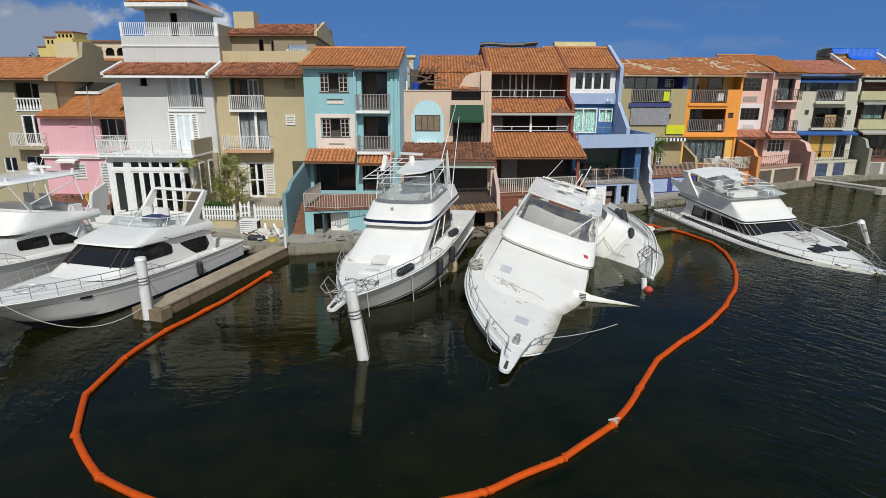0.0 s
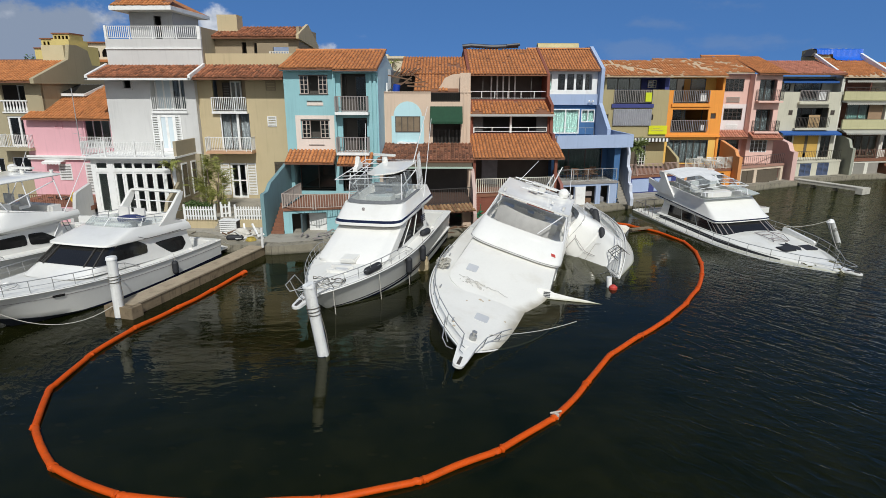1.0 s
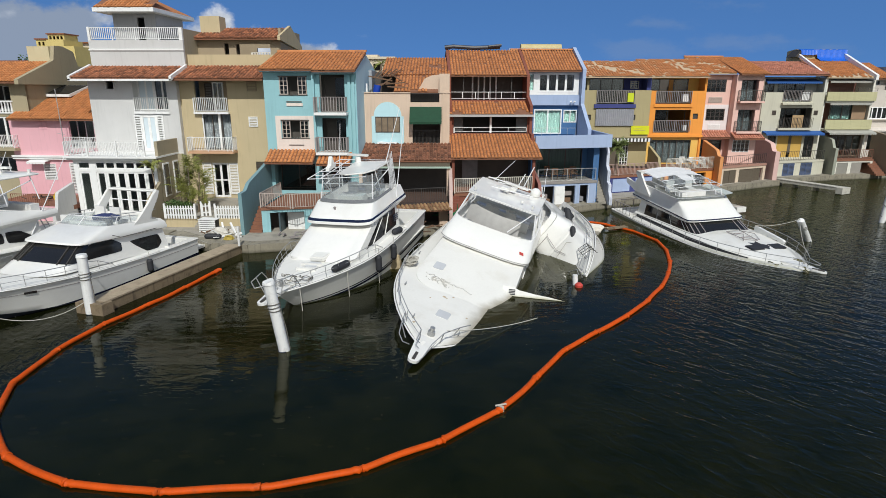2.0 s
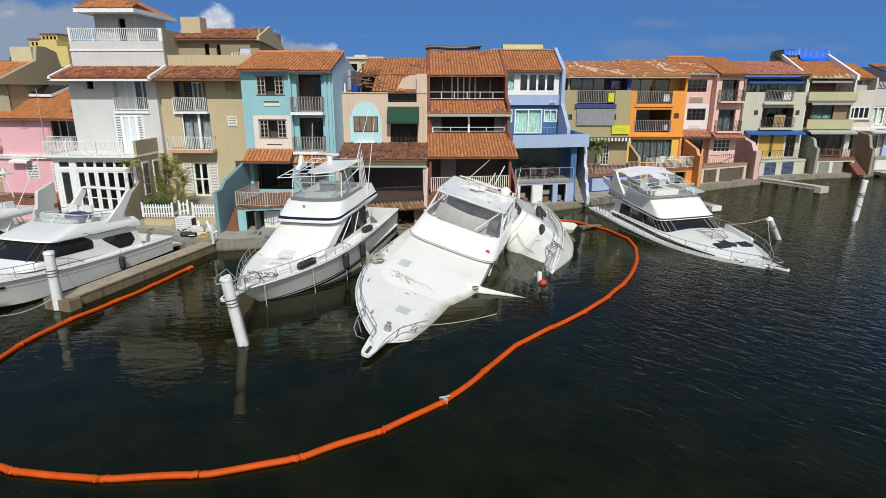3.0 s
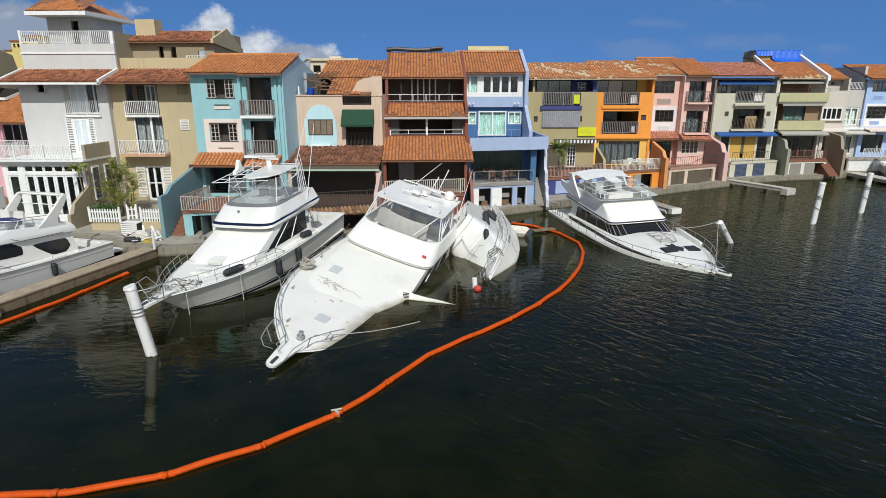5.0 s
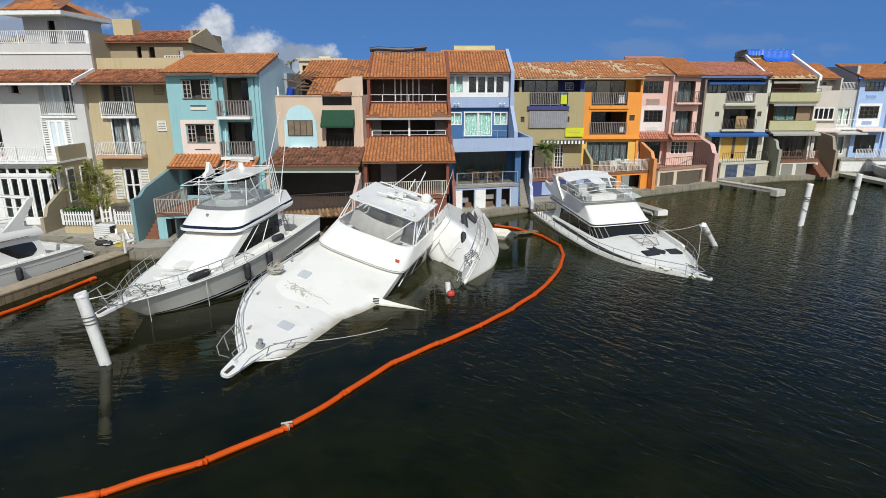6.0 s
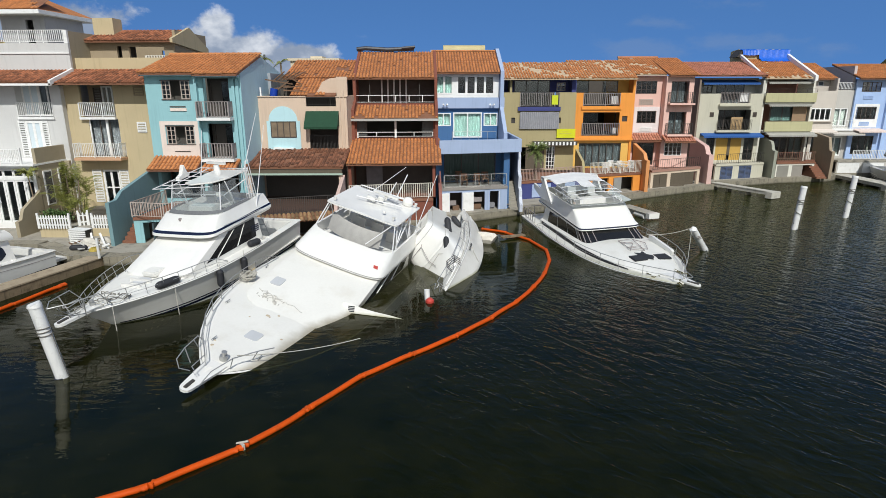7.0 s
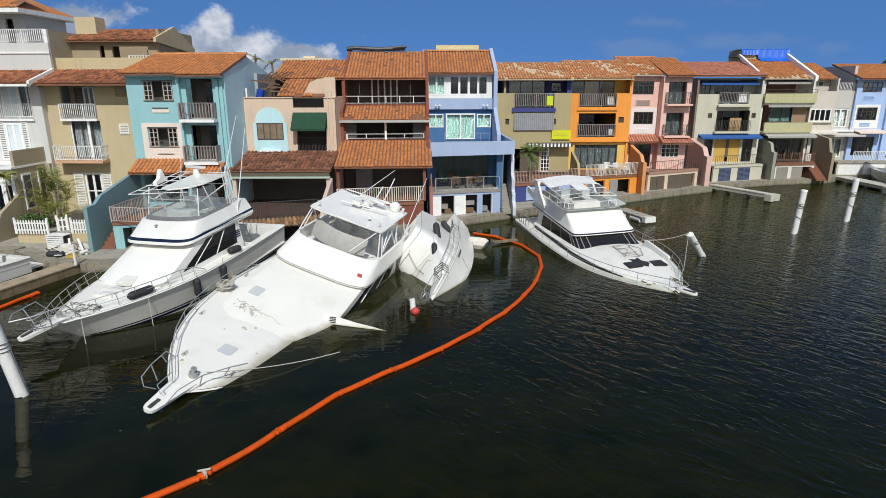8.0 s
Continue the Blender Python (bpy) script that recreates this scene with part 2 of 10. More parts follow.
WOODBROWN = surface("brown_shutter", (0.10, 0.08, 0.055), rough=0.7, vary=0.2, scale=4)
DARKBAR = surface("dark_metal_bars", (0.05, 0.045, 0.04), rough=0.6, vary=0.2)
GREYBAR = surface("grey_metal_bars", (0.28, 0.25, 0.24), rough=0.5, vary=0.15)
CREAMBAR = surface("cream_metal_bars", (0.62, 0.58, 0.50), rough=0.5, vary=0.1)
BRONZE = surface("bronze_window_frame", (0.07, 0.055, 0.045), rough=0.45, vary=0.15)
BEIGEFRAME = surface("beige_window_frame", (0.45, 0.38, 0.33), rough=0.6, vary=0.1)
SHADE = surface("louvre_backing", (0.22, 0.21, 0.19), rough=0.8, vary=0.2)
PALEDOOR = surface("pale_blue_door", (0.58, 0.66, 0.70), rough=0.5, vary=0.08)
# near-black: shade inside rooms, loggias and verandas put into the colour
ROOM_SHADE = surface("room_shade_wall", (0.085, 0.075, 0.065), rough=0.9, vary=0.25, scale=1.5)
DRAPE = surface("grey_drape", (0.24, 0.24, 0.25), rough=0.9, vary=0.3, scale=3)
DRAPE_GREEN = surface("pale_green_blind", (0.33, 0.50, 0.44), rough=0.8, vary=0.1, scale=2)
GLASS = glass_mat("window_glass", (0.72, 0.78, 0.78))
TINT = glass_mat("tinted_glass", (0.35, 0.42, 0.42))
LEAF = surface("palm_leaf", (0.19, 0.205, 0.04), rough=0.6, vary=0.3, scale=4, island=0.4, stain=(0.24, 0.19, 0.06), stain_amount=0.5)
BUSH = surface("shrub_leaf", (0.06, 0.11, 0.025), rough=0.65, vary=0.3, scale=4, island=0.5)
TRUNK = surface("palm_trunk", (0.22, 0.17, 0.12), rough=0.95, vary=0.3, scale=6, bump=0.5)


def clear_mat():
    m, N, L, B = mat_base("clear_acrylic")
    B.inputs["Base Color"].default_value, B.inputs["Roughness"].default_value = (0.6, 0.63, 0.64, 1), 0.08
    see = N.new("ShaderNodeBsdfTransparent")
    see.inputs["Color"].default_value = (0.82, 0.86, 0.86, 1)
    mx = N.new("ShaderNodeMixShader")
    mx.inputs[0].default_value = 0.8
    L.new(B.outputs[0], mx.inputs[1])
    L.new(see.outputs[0], mx.inputs[2])
    L.new(mx.outputs[0], N["Material Output"].inputs["Surface"])
    return m


ACRYLIC = clear_mat()


# ---- mesh kit ----
def box(bm, x0, x1, y0, y1, z0, z1):
    v = [bm.verts.new(p) for p in ((x0, y0, z0), (x1, y0, z0), (x1, y1, z0), (x0, y1, z0), (x0, y0, z1), (x1, y0, z1), (x1, y1, z1), (x0, y1, z1))]
    for f in ((3, 2, 1, 0), (4, 5, 6, 7), (0, 1, 5, 4), (1, 2, 6, 5), (2, 3, 7, 6), (3, 0, 4, 7)):
        bm.faces.new([v[i] for i in f])
    return v


def beam(bm, a, b, w, h):
    """A bar of section w x h from a to b."""
    a, b = Vector(a), Vector(b)
    d = (b - a).normalized()
    up = Vector((0, 0, 1)) if abs(d.z) < 0.95 else Vector((1, 0, 0))
    s = d.cross(up).normalized() * (w / 2)
    u = s.cross(d).normalized() * (h / 2)
    v = [bm.verts.new(p + i * s + j * u) for p in (a, b) for i, j in ((-1, -1), (1, -1), (1, 1), (-1, 1))]
    for f in ((3, 2, 1, 0), (4, 5, 6, 7), (0, 1, 5, 4), (1, 2, 6, 5), (2, 3, 7, 6), (3, 0, 4, 7)):
        bm.faces.new([v[i] for i in f])


def tube(bm, pts, r, n=6, r2=None):
    """A round tube along a line of points."""
    pts = [Vector(p) for p in pts]
    rings = []
    for i, p in enumerate(pts):
        d = (pts[min(i + 1, len(pts) - 1)] - pts[max(i - 1, 0)]).normalized()
        ref = Vector((0, 0, 1)) if abs(d.z) < 0.9 else Vector((1, 0, 0))
        s = d.cross(ref).normalized()
        u = s.cross(d).normalized()
        rr = r if r2 is None else r + (r2 - r) * i / (len(pts) - 1)
        rings.append([bm.verts.new(p + rr * (math.cos(2 * math.pi * k / n) * s + math.sin(2 * math.pi * k / n) * u)) for k in range(n)])
    for a, b in zip(rings, rings[1:]):
        for k in range(n):
            bm.faces.new((a[k], a[(k + 1) % n], b[(k + 1) % n], b[k]))
    bm.faces.new(rings[0][::-1])
    bm.faces.new(rings[-1])


def prism(bm, poly, x0, x1, axis="x"):
    """A polygon swept along an axis: for x its points are (y, z), for y (x, z), for z (x, y)."""
    def place(p, s):
        return {"x": (s, p[0], p[1]), "y": (p[0], s, p[1]), "z": (p[0], p[1], s)}[axis]
    a, b = [[bm.verts.new(place(p, s)) for p in poly] for s in (x0, x1)]
    bm.faces.new(a[::-1])
    bm.faces.new(b)
    for i in range(len(poly)):
        j = (i + 1) % len(poly)
        bm.faces.new((a[i], a[j], b[j], b[i]))


def pierced(bm, x0, x1, z0, z1, y0, y1, holes=()):
    """A wall from y0 (front) to y1 with holes (x0, x1, z0, z1) right through it."""
    xs = sorted({x0, x1, *[min(max(v, x0), x1) for h in holes for v in h[:2]]})
    zs = sorted({z0, z1, *[min(max(v, z0), z1) for h in holes for v in h[2:]]})

    def solid(i, k):
        if not (0 <= i < len(xs) - 1 and 0 <= k < len(zs) - 1):
            return False
        cx, cz = (xs[i] + xs[i + 1]) / 2, (zs[k] + zs[k + 1]) / 2
        return not any(h[0] < cx < h[1] and h[2] < cz < h[3] for h in holes)

    def quad(*ps):
        bm.faces.new([bm.verts.new(p) for p in ps])
    for i in range(len(xs) - 1):
        for k in range(len(zs) - 1):
            if not solid(i, k):
                continue
            a, b, c, d = xs[i], xs[i + 1], zs[k], zs[k + 1]
            quad((a, y0, c), (b, y0, c), (b, y0, d), (a, y0, d))
            quad((b, y1, c), (a, y1, c), (a, y1, d), (b, y1, d))
            if not solid(i - 1, k):
                quad((a, y1, c), (a, y0, c), (a, y0, d), (a, y1, d))
            if not solid(i + 1, k):
                quad((b, y0, c), (b, y1, c), (b, y1, d), (b, y0, d))
            if not solid(i, k - 1):
                quad((a, y1, c), (b, y1, c), (b, y0, c), (a, y0, c))
            if not solid(i, k + 1):
                quad((a, y0, d), (b, y0, d), (b, y1, d), (a, y1, d))
    bmesh.ops.remove_doubles(bm, verts=bm.verts, dist=1e-5)


def part(name, bm, material, parent, label="", smooth=False, kind=""):
    if len(bm.verts) < 3000:
        bmesh.ops.remove_doubles(bm, verts=bm.verts, dist=1e-5)
    me = bpy.data.meshes.new(name)
    bm.to_mesh(me)
    bm.free()
    me.materials.append(material)
    if smooth:
        me.polygons.foreach_set("use_smooth", [True] * len(me.polygons))
        me.set_sharp_from_angle(angle=radians(38))
    ob = new(name, me)
    if parent:
        ob.parent = parent
    return tagged(ob, label, kind=kind)


def boxes(name, dims, material, parent, label=""):
    for d in dims:
        bm = bmesh.new()
        box(bm, *d)
        ob = part(name, bm, material, parent, label)
    return ob


def single(name, bm, material, label, category, kind="", group="", smooth=False, m=None):
    ob = part(name, bm, material, None, "", smooth)
    if m is not None:
        ob.matrix_world = m
    return tagged(ob, label, category, group, kind)


def thing(name, m, label, category, group="", kind=""):
    ob = new(name)
    ob.empty_display_size = 0.3
    ob.matrix_world = m
    return tagged(ob, label, category, group, kind)


def arc(cx, cy, r, a0, a1, n):
    return [(cx + r * math.cos(radians(a0 + (a1 - a0) * i / n)), cy + r * math.sin(radians(a0 + (a1 - a0) * i / n))) for i in range(n + 1)]


# ---- building kit: x along the front, y into the house, z up from the water ----
def window(h, x0, x1, z0, z1, y, rim=WHITE, cols=2, rows=1, fw=0.06, glass=GLASS, name="window", drape=None, label="", opened=()):
    bm = bmesh.new()
    pierced(bm, x0, x1, z0, z1, y, y + 0.09, [(x0 + fw, x1 - fw, z0 + fw, z1 - fw)])
    w = (x1 - x0 - fw) / cols
    for i in range(1, cols):
        box(bm, x0 + fw / 2 + i * w - fw * 0.55, x0 + fw / 2 + i * w + fw * 0.55, y + 0.01, y + 0.08, z0 + fw, z1 - fw)
    for i in range(1, rows):
        zz = z0 + i * (z1 - z0) / rows
        box(bm, x0 + fw, x1 - fw, y + 0.02, y + 0.07, zz - fw * 0.3, zz + fw * 0.3)
    win = part(name, bm, rim, h, label)
    for i in range(cols):
        if i in opened:
            continue
        pane = boxes("pane", [(x0 + fw / 2 + i * w + fw * 0.55, x0 + fw / 2 + (i + 1) * w - fw * 0.55, y + 0.04, y + 0.048, z0 + fw, z1 - fw)], glass, win)
        pane.visible_shadow = False
    if drape:
        bm = bmesh.new()
        n = max(6, int((x1 - x0) / 0.11))
        top, low = [], []
        for i in range(n + 1):
            xx, yy = x0 + fw + (x1 - x0 - 2 * fw) * i / n, y + 0.22 + (0.04 if i % 2 else 0)
            top.append(bm.verts.new((xx, yy, z1 - fw)))
            low.append(bm.verts.new((xx, yy, z0 + fw)))
        for i in range(n):
            bm.faces.new((low[i], low[i + 1], top[i + 1], top[i]))
        part("curtain", bm, drape, win)
    return win


def louvre(h, x0, x1, z0, z1, y, rim=WHITE, name="shutter", n=None):
    bm = bmesh.new()
    pierced(bm, x0, x1, z0, z1, y, y + 0.06, [(x0 + 0.06, x1 - 0.06, z0 + 0.06, z1 - 0.06)])
    n = n or max(3, int((z1 - z0) / 0.12))
    for i in range(n):
        zz = z0 + 0.06 + (z1 - z0 - 0.12) * (i + 0.5) / n
        beam(bm, (x0 + 0.05, y + 0.035, zz), (x1 - 0.05, y + 0.035, zz), 0.05, 0.5 * (z1 - z0 - 0.12) / n)
    s = part(name, bm, rim, h)
    boxes("backing", [(x0 + 0.05, x1 - 0.05, y + 0.075, y + 0.09, z0 + 0.05, z1 - 0.05)], SHADE, s)
    return s


def railing(h, pts, z, height, material, step=0.13, bar=0.024, name="railing", top=0.045, parent=None):
    """Rails and upright bars along a line of (x, y) points at floor height z."""
    bm = bmesh.new()
    for (ax, ay), (bx, by) in zip(pts, pts[1:]):
        beam(bm, (ax, ay, z + height), (bx, by, z + height), top, top * 0.8)
        beam(bm, (ax, ay, z + 0.1), (bx, by, z + 0.1), 0.03, 0.03)
        d = math.hypot(bx - ax, by - ay)
        n = max(1, round(d / step))
        for i in range(n + 1):
            x, y = ax + (bx - ax) * i / n, ay + (by - ay) * i / n
            r = bar / 2 if i % 12 else bar * 0.9
            box(bm, x - r, x + r, y - r, y + r, z + (0.1 if i % 12 else 0), z + height)
    return part(name, bm, material, parent or h)


def tiles(h, x0, x1, y0, z0, y1, z1, material=TILE, pitch=0.25, length=0.40, gone=None, slab=UNDER, seed=1, name="roof_tiles", thick=0.14):
    """A pitched roof from the eave (y0, z0) up to the ridge (y1, z1): a deck, and rows of barrel tiles laid over one another."""
    run, rise = y1 - y0, z1 - z0
    slope = math.hypot(run, rise)
    ny, nz = -rise / slope, run / slope
    bm = bmesh.new()
    prism(bm, [(y0, z0 - thick), (y1, z1 - thick), (y1, z1), (y0, z0)], x0, x1)
    deck = part("roof", bm, slab, h)
    rnd = random.Random(seed)
    verts, faces = [], []
    cols, rows = max(2, round((x1 - x0) / pitch)), max(2, round(slope / length))
    p, l = (x1 - x0) / cols, slope / rows
    for c in range(cols):
        for r in range(rows):
            u, v = (c + 0.5) / cols, (r + 0.5) / rows
            if gone and gone(u + rnd.gauss(0, 0.018), v + rnd.gauss(0, 0.05), rnd):
                continue
            cx = x0 + (c + 0.5) * p + rnd.uniform(-0.012, 0.012)
            s0, s1 = r * l - 0.05 + rnd.uniform(-0.02, 0.02), (r + 1) * l + 0.05
            twist, lift = rnd.uniform(-0.02, 0.02), rnd.uniform(0, 0.012)
            base = len(verts)
            for s, rad, up in ((s0, p * 0.42, 0.018 + lift), (s1, p * 0.35, 0.0)):
                tx = cx + (twist if s == s1 else 0)
                for k in range(5):
                    a = math.pi * k / 4
                    hgt = up + rad * 0.72 * math.sin(a)
                    verts.append((tx - rad * math.cos(a), y0 + run * s / slope + ny * hgt, z0 + rise * s / slope + nz * hgt))
            for k in range(4):
                faces.append((base + k, base + 5 + k, base + 6 + k, base + 1 + k))
            faces.append((base, base + 1, base + 2, base + 3, base + 4))
    me = bpy.data.meshes.new(name)
    me.from_pydata(verts, [], faces)
    me.materials.append(material)
    ob = new(name, me)
    ob.parent = h
    tagged(ob, kind="stuff")
    # rounded ridge cap
    return deck


def ridge_cap(h, a, b, material=TILE, r=0.13, step=0.4, name="ridge_tiles"):
    bm = bmesh.new()
    a, b = Vector(a), Vector(b)
    n = max(1, round((b - a).length / step))
    d = (b - a) / n
    side = d.normalized().cross(Vector((0, 0, 1))).normalized()
    up = side.cross(d).normalized()
    for i in range(n):
        p, q = a + d * i, a + d * (i + 1.12)
        ra, rb = r * 1.08, r * 0.92
        A = [bm.verts.new(p + side * ra * math.cos(math.pi * k / 4) + up * ra * math.sin(math.pi * k / 4)) for k in range(5)]
        B = [bm.verts.new(q + side * rb * math.cos(math.pi * k / 4) + up * rb * math.sin(math.pi * k / 4)) for k in range(5)]
        for k in range(4):
            bm.faces.new((A[k], A[k + 1], B[k + 1], B[k]))
        bm.faces.new(A[::-1])
    return part(name, bm, material, h, kind="stuff")


def wing(h, x, poly, material, t=0.22, name="wing_wall"):
    """A garden wall that stands out from the front: a profile (y, z) of thickness t at x."""
    bm = bmesh.new()
    prism(bm, poly, x - t / 2, x + t / 2)
    w = part(name, bm, material, h)
    return w


def swept(y0, y1, z_low, z_mid, z_high, base=0.4):
    """Profile of a garden wall whose top sinks in an S from the house (y1) to its end (y0)."""
    k = y0 + (y1 - y0) * 0.30
    pts = [(y1, base), (y0, base), (y0, z_low)]
    for i in range(1, 7):
        f = i / 6
        pts.append((y0 + (k - y0) * (0.35 + 0.65 * f), z_low + (z_mid - z_low) * (0.5 - 0.5 * math.cos(math.pi * f))))
    pts.append((y1, z_high))
    return pts


def awning(h, x0, x1, y0, z0, y1, z1, material, valance=0.18, scallop=0.22, name="awning", label=""):
    """A cloth awning from its front edge (y0, z0) up to the wall (y1, z1), with a scalloped hem."""
    bm = bmesh.new()
    n = max(4, int((x1 - x0) / scallop) * 4)
    for i in range(n):
        a, b = x0 + (x1 - x0) * i / n, x0 + (x1 - x0) * (i + 1) / n
        za, zb = [z0 - valance * (0.65 + 0.35 * abs(math.sin(math.pi * k / 4))) for k in (i, i + 1)]
        q = [bm.verts.new(p) for p in ((a, y0, za), (b, y0, zb), (b, y0, z0), (a, y0, z0), (b, y1, z1), (a, y1, z1))]
        bm.faces.new((q[0], q[1], q[2], q[3]))
        bm.faces.new((q[3], q[2], q[4], q[5]))
    for x in (x0, x1):
        bm.faces.new([bm.verts.new(p) for p in ((x, y0, z0), (x, y1, z1), (x, y1, z0))])
    return part(name, bm, material, h, label)


def shell(h, W, D, z0, z1, material, front=0.0, t=0.2, floors=(), left=True, right=True, side_mat=None):
    """Side and back walls and floors behind the front."""
    sm = side_mat or material
    if left:
        boxes("side_wall", [(0, t, front + 0.002, front + D, z0, z1)], sm, h)
    if right:
        boxes("side_wall", [(W - t, W, front + 0.002, front + D, z0, z1)], sm, h)
    # back wall and floors in the shade colour keep the openings dark
    boxes("back_wall", [(t, W - t, front + D - t, front + D, z0, z1)], ROOM_SHADE, h)
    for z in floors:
        boxes("floor_slab", [(t + 0.002, W - t - 0.002, front + 0.25, front + D - t - 0.002, z - 0.2, z)], ROOM_SHADE, h)


def front(h, x0, x1, z0, z1, y, material, holes=(), t=0.2, name="front_wall"):
    bm = bmesh.new()
    pierced(bm, x0, x1, z0, z1, y, y + t, holes)
    return part(name, bm, material, h)


def balcony(h, x0, x1, y0, y1, z, material, rail, height=0.95, slab=0.16, step=0.13):
    b = boxes("balcony", [(x0, x1, y0, y1, z - slab, z)], material, h)
    railing(h, [(x0 + 0.04, y1), (x0 + 0.04, y0 + 0.04), (x1 - 0.04, y0 + 0.04), (x1 - 0.04, y1)], z, height, rail, step, parent=b)
    return b


def local(h, x, y):
    p = h.matrix_world.inverted() @ Vector((x, y, 0))
    return p.x, p.y


def terrace(h, pts, z, material, floor_mat, holes=(), base=0.45, slab=0.18, back=None):
    """A raised terrace over a store: its front runs along the world points pts; behind it reaches back to the house front."""
    loc = [local(h, *p) for p in pts]
    back = back if back is not None else max(p[1] for p in loc) + 0.4
    bm = bmesh.new()
    prism(bm, loc + [(loc[-1][0], back), (loc[0][0], back)], z - slab, z, axis="z")
    t = part("terrace", bm, floor_mat, h)
    (ax, ay), (bx, by) = loc[0], loc[-1]
    L = math.hypot(bx - ax, by - ay)
    bm = bmesh.new()
    pierced(bm, 0, L, base, z - slab - 0.002, 0.06, 0.26, holes)
    w = part("terrace_wall", bm, material, h)
    w.matrix_basis = Matrix.Translation((ax, ay, 0)) @ Matrix.Rotation(math.atan2(by - ay, bx - ax), 4, "Z")
    boxes("backing", [(0.1, L - 0.1, 1.4, 1.5, base, z - slab - 0.01)], ROOM_SHADE, w)
    return t, w, loc, L

# ---- water, quay, land ----
def water_mat():
    m, N, L, B = mat_base("harbour_water")
    tc = N.new("ShaderNodeTexCoord")
    B.inputs["IOR"].default_value = 1.333
    B.inputs["Specular IOR Level"].default_value = 0.54
    B.inputs["Specular Tint"].default_value = (1.0, 0.93, 0.30, 1)
    sep = N.new("ShaderNodeSeparateXYZ")
    L.new(tc.outputs["Object"], sep.inputs[0])

    def ranged(socket, lo, hi, to_lo, to_hi, smooth=False):
        r = N.new("ShaderNodeMapRange")
        r.interpolation_type = "SMOOTHSTEP" if smooth else "LINEAR"
        for key, v in (("From Min", lo), ("From Max", hi), ("To Min", to_lo), ("To Max", to_hi)):
            r.inputs[key].default_value = v
        L.new(socket, r.inputs["Value"])
        return r.outputs[0]

    def sums(op, a, b, c=None):
        n = N.new("ShaderNodeMath")
        n.operation = op
        for i, v in enumerate((a, b, c)):
            if v is None:
                continue
            if isinstance(v, (int, float)):
                n.inputs[i].default_value = v
            else:
                L.new(v, n.inputs[i])
        return n.outputs[0]

    def waves(turn, along, across, scale, detail, rough, twist=0.0):
        mp = N.new("ShaderNodeMapping")
        mp.vector_type = "TEXTURE"
        mp.inputs["Rotation"].default_value, mp.inputs["Scale"].default_value = (0, 0, radians(turn)), (along, across, 1)
        L.new(tc.outputs["Object"], mp.inputs["Vector"])
        n = N.new("ShaderNodeTexNoise")
        n.inputs["Scale"].default_value, n.inputs["Detail"].default_value, n.inputs["Roughness"].default_value, n.inputs["Distortion"].default_value = scale, detail, rough, twist
        L.new(mp.outputs[0], n.inputs["Vector"])
        return n.outputs["Fac"]

    # murky depth colour, patchy with weed; lightened near the quay for reflected facade light
    n0 = N.new("ShaderNodeTexNoise")
    n0.inputs["Scale"].default_value, n0.inputs["Detail"].default_value, n0.inputs["Roughness"].default_value = 0.5, 9, 0.7
    L.new(tc.outputs["Object"], n0.inputs["Vector"])
    cr = N.new("ShaderNodeMix")
    cr.data_type = "RGBA"
    cr.inputs[6].default_value, cr.inputs[7].default_value = (0.0036, 0.0056, 0.0011, 1), (0.0135, 0.0140, 0.0034, 1)
    L.new(ranged(n0.outputs["Fac"], 0.35, 0.68, 0.0, 1.0), cr.inputs[0])
    murk = N.new("ShaderNodeVectorMath")
    murk.operation = "SCALE"
    L.new(cr.outputs[2], murk.inputs[0])
    L.new(ranged(sep.outputs["Y"], 24.0, 50.0, 1.0, 3.6), murk.inputs["Scale"])
    L.new(murk.outputs[0], B.inputs["Base Color"])
    # the wind reaches the open channel to the east, and the water west of the boom
    gust = N.new("ShaderNodeTexNoise")
    gust.inputs["Scale"].default_value, gust.inputs["Detail"].default_value = 0.16, 3
    L.new(tc.outputs["Object"], gust.inputs["Vector"])
    east = sums("MULTIPLY_ADD", sep.outputs["Y"], -0.55, sep.outputs["X"])
    east = sums("MULTIPLY_ADD", gust.outputs["Fac"], 6.0, east)
    windy = sums("MAXIMUM", ranged(east, -1.2, 5.5, 0.0, 1.0, True), ranged(sep.outputs["X"], -9.8, -12.5, 0.0, 1.0, True))
    # lee: low broad undulations that break reflections into level bands
    lee = sums("MULTIPLY", waves(6, 1.25, 0.5, 1.15, 3, 0.5, 0.3), 0.0125)
    fine = sums("MULTIPLY", waves(-8, 1.6, 0.8, 4.5, 2, 0.5), 0.0030)
    # wind: short sharp crests
    n1 = waves(-48, 1.25, 0.6, 1.1, 3, 0.5, 0.35)
    crest = sums("ABSOLUTE", sums("SUBTRACT", n1, 0.5), 0.0)
    chop = sums("MULTIPLY_ADD", crest, -0.12, sums("MULTIPLY", waves(-35, 1.0, 0.75, 2.4, 3, 0.5), 0.024))
    chop = sums("MULTIPLY", chop, ranged(sep.outputs["Y"], 13.0, 46.0, 0.6, 1.7))
    chop = sums("MULTIPLY", chop, windy)
    h = sums("ADD", sums("ADD", lee, fine), chop)
    bp = N.new("ShaderNodeBump")
    bp.inputs["Strength"].default_value, bp.inputs["Distance"].default_value = 1.0, 1.0
    L.new(h, bp.inputs["Height"])
    L.new(bp.outputs[0], B.inputs["Normal"])
    L.new(ranged(sep.outputs["Y"], 26.0, 60.0, 0.02, 0.055), B.inputs["Roughness"])
    # a little of what lies just under the surface shows through, tinted by the murk
    through_ = N.new("ShaderNodeBsdfTransparent")
    through_.inputs["Color"].default_value = (0.62, 0.60, 0.36, 1)
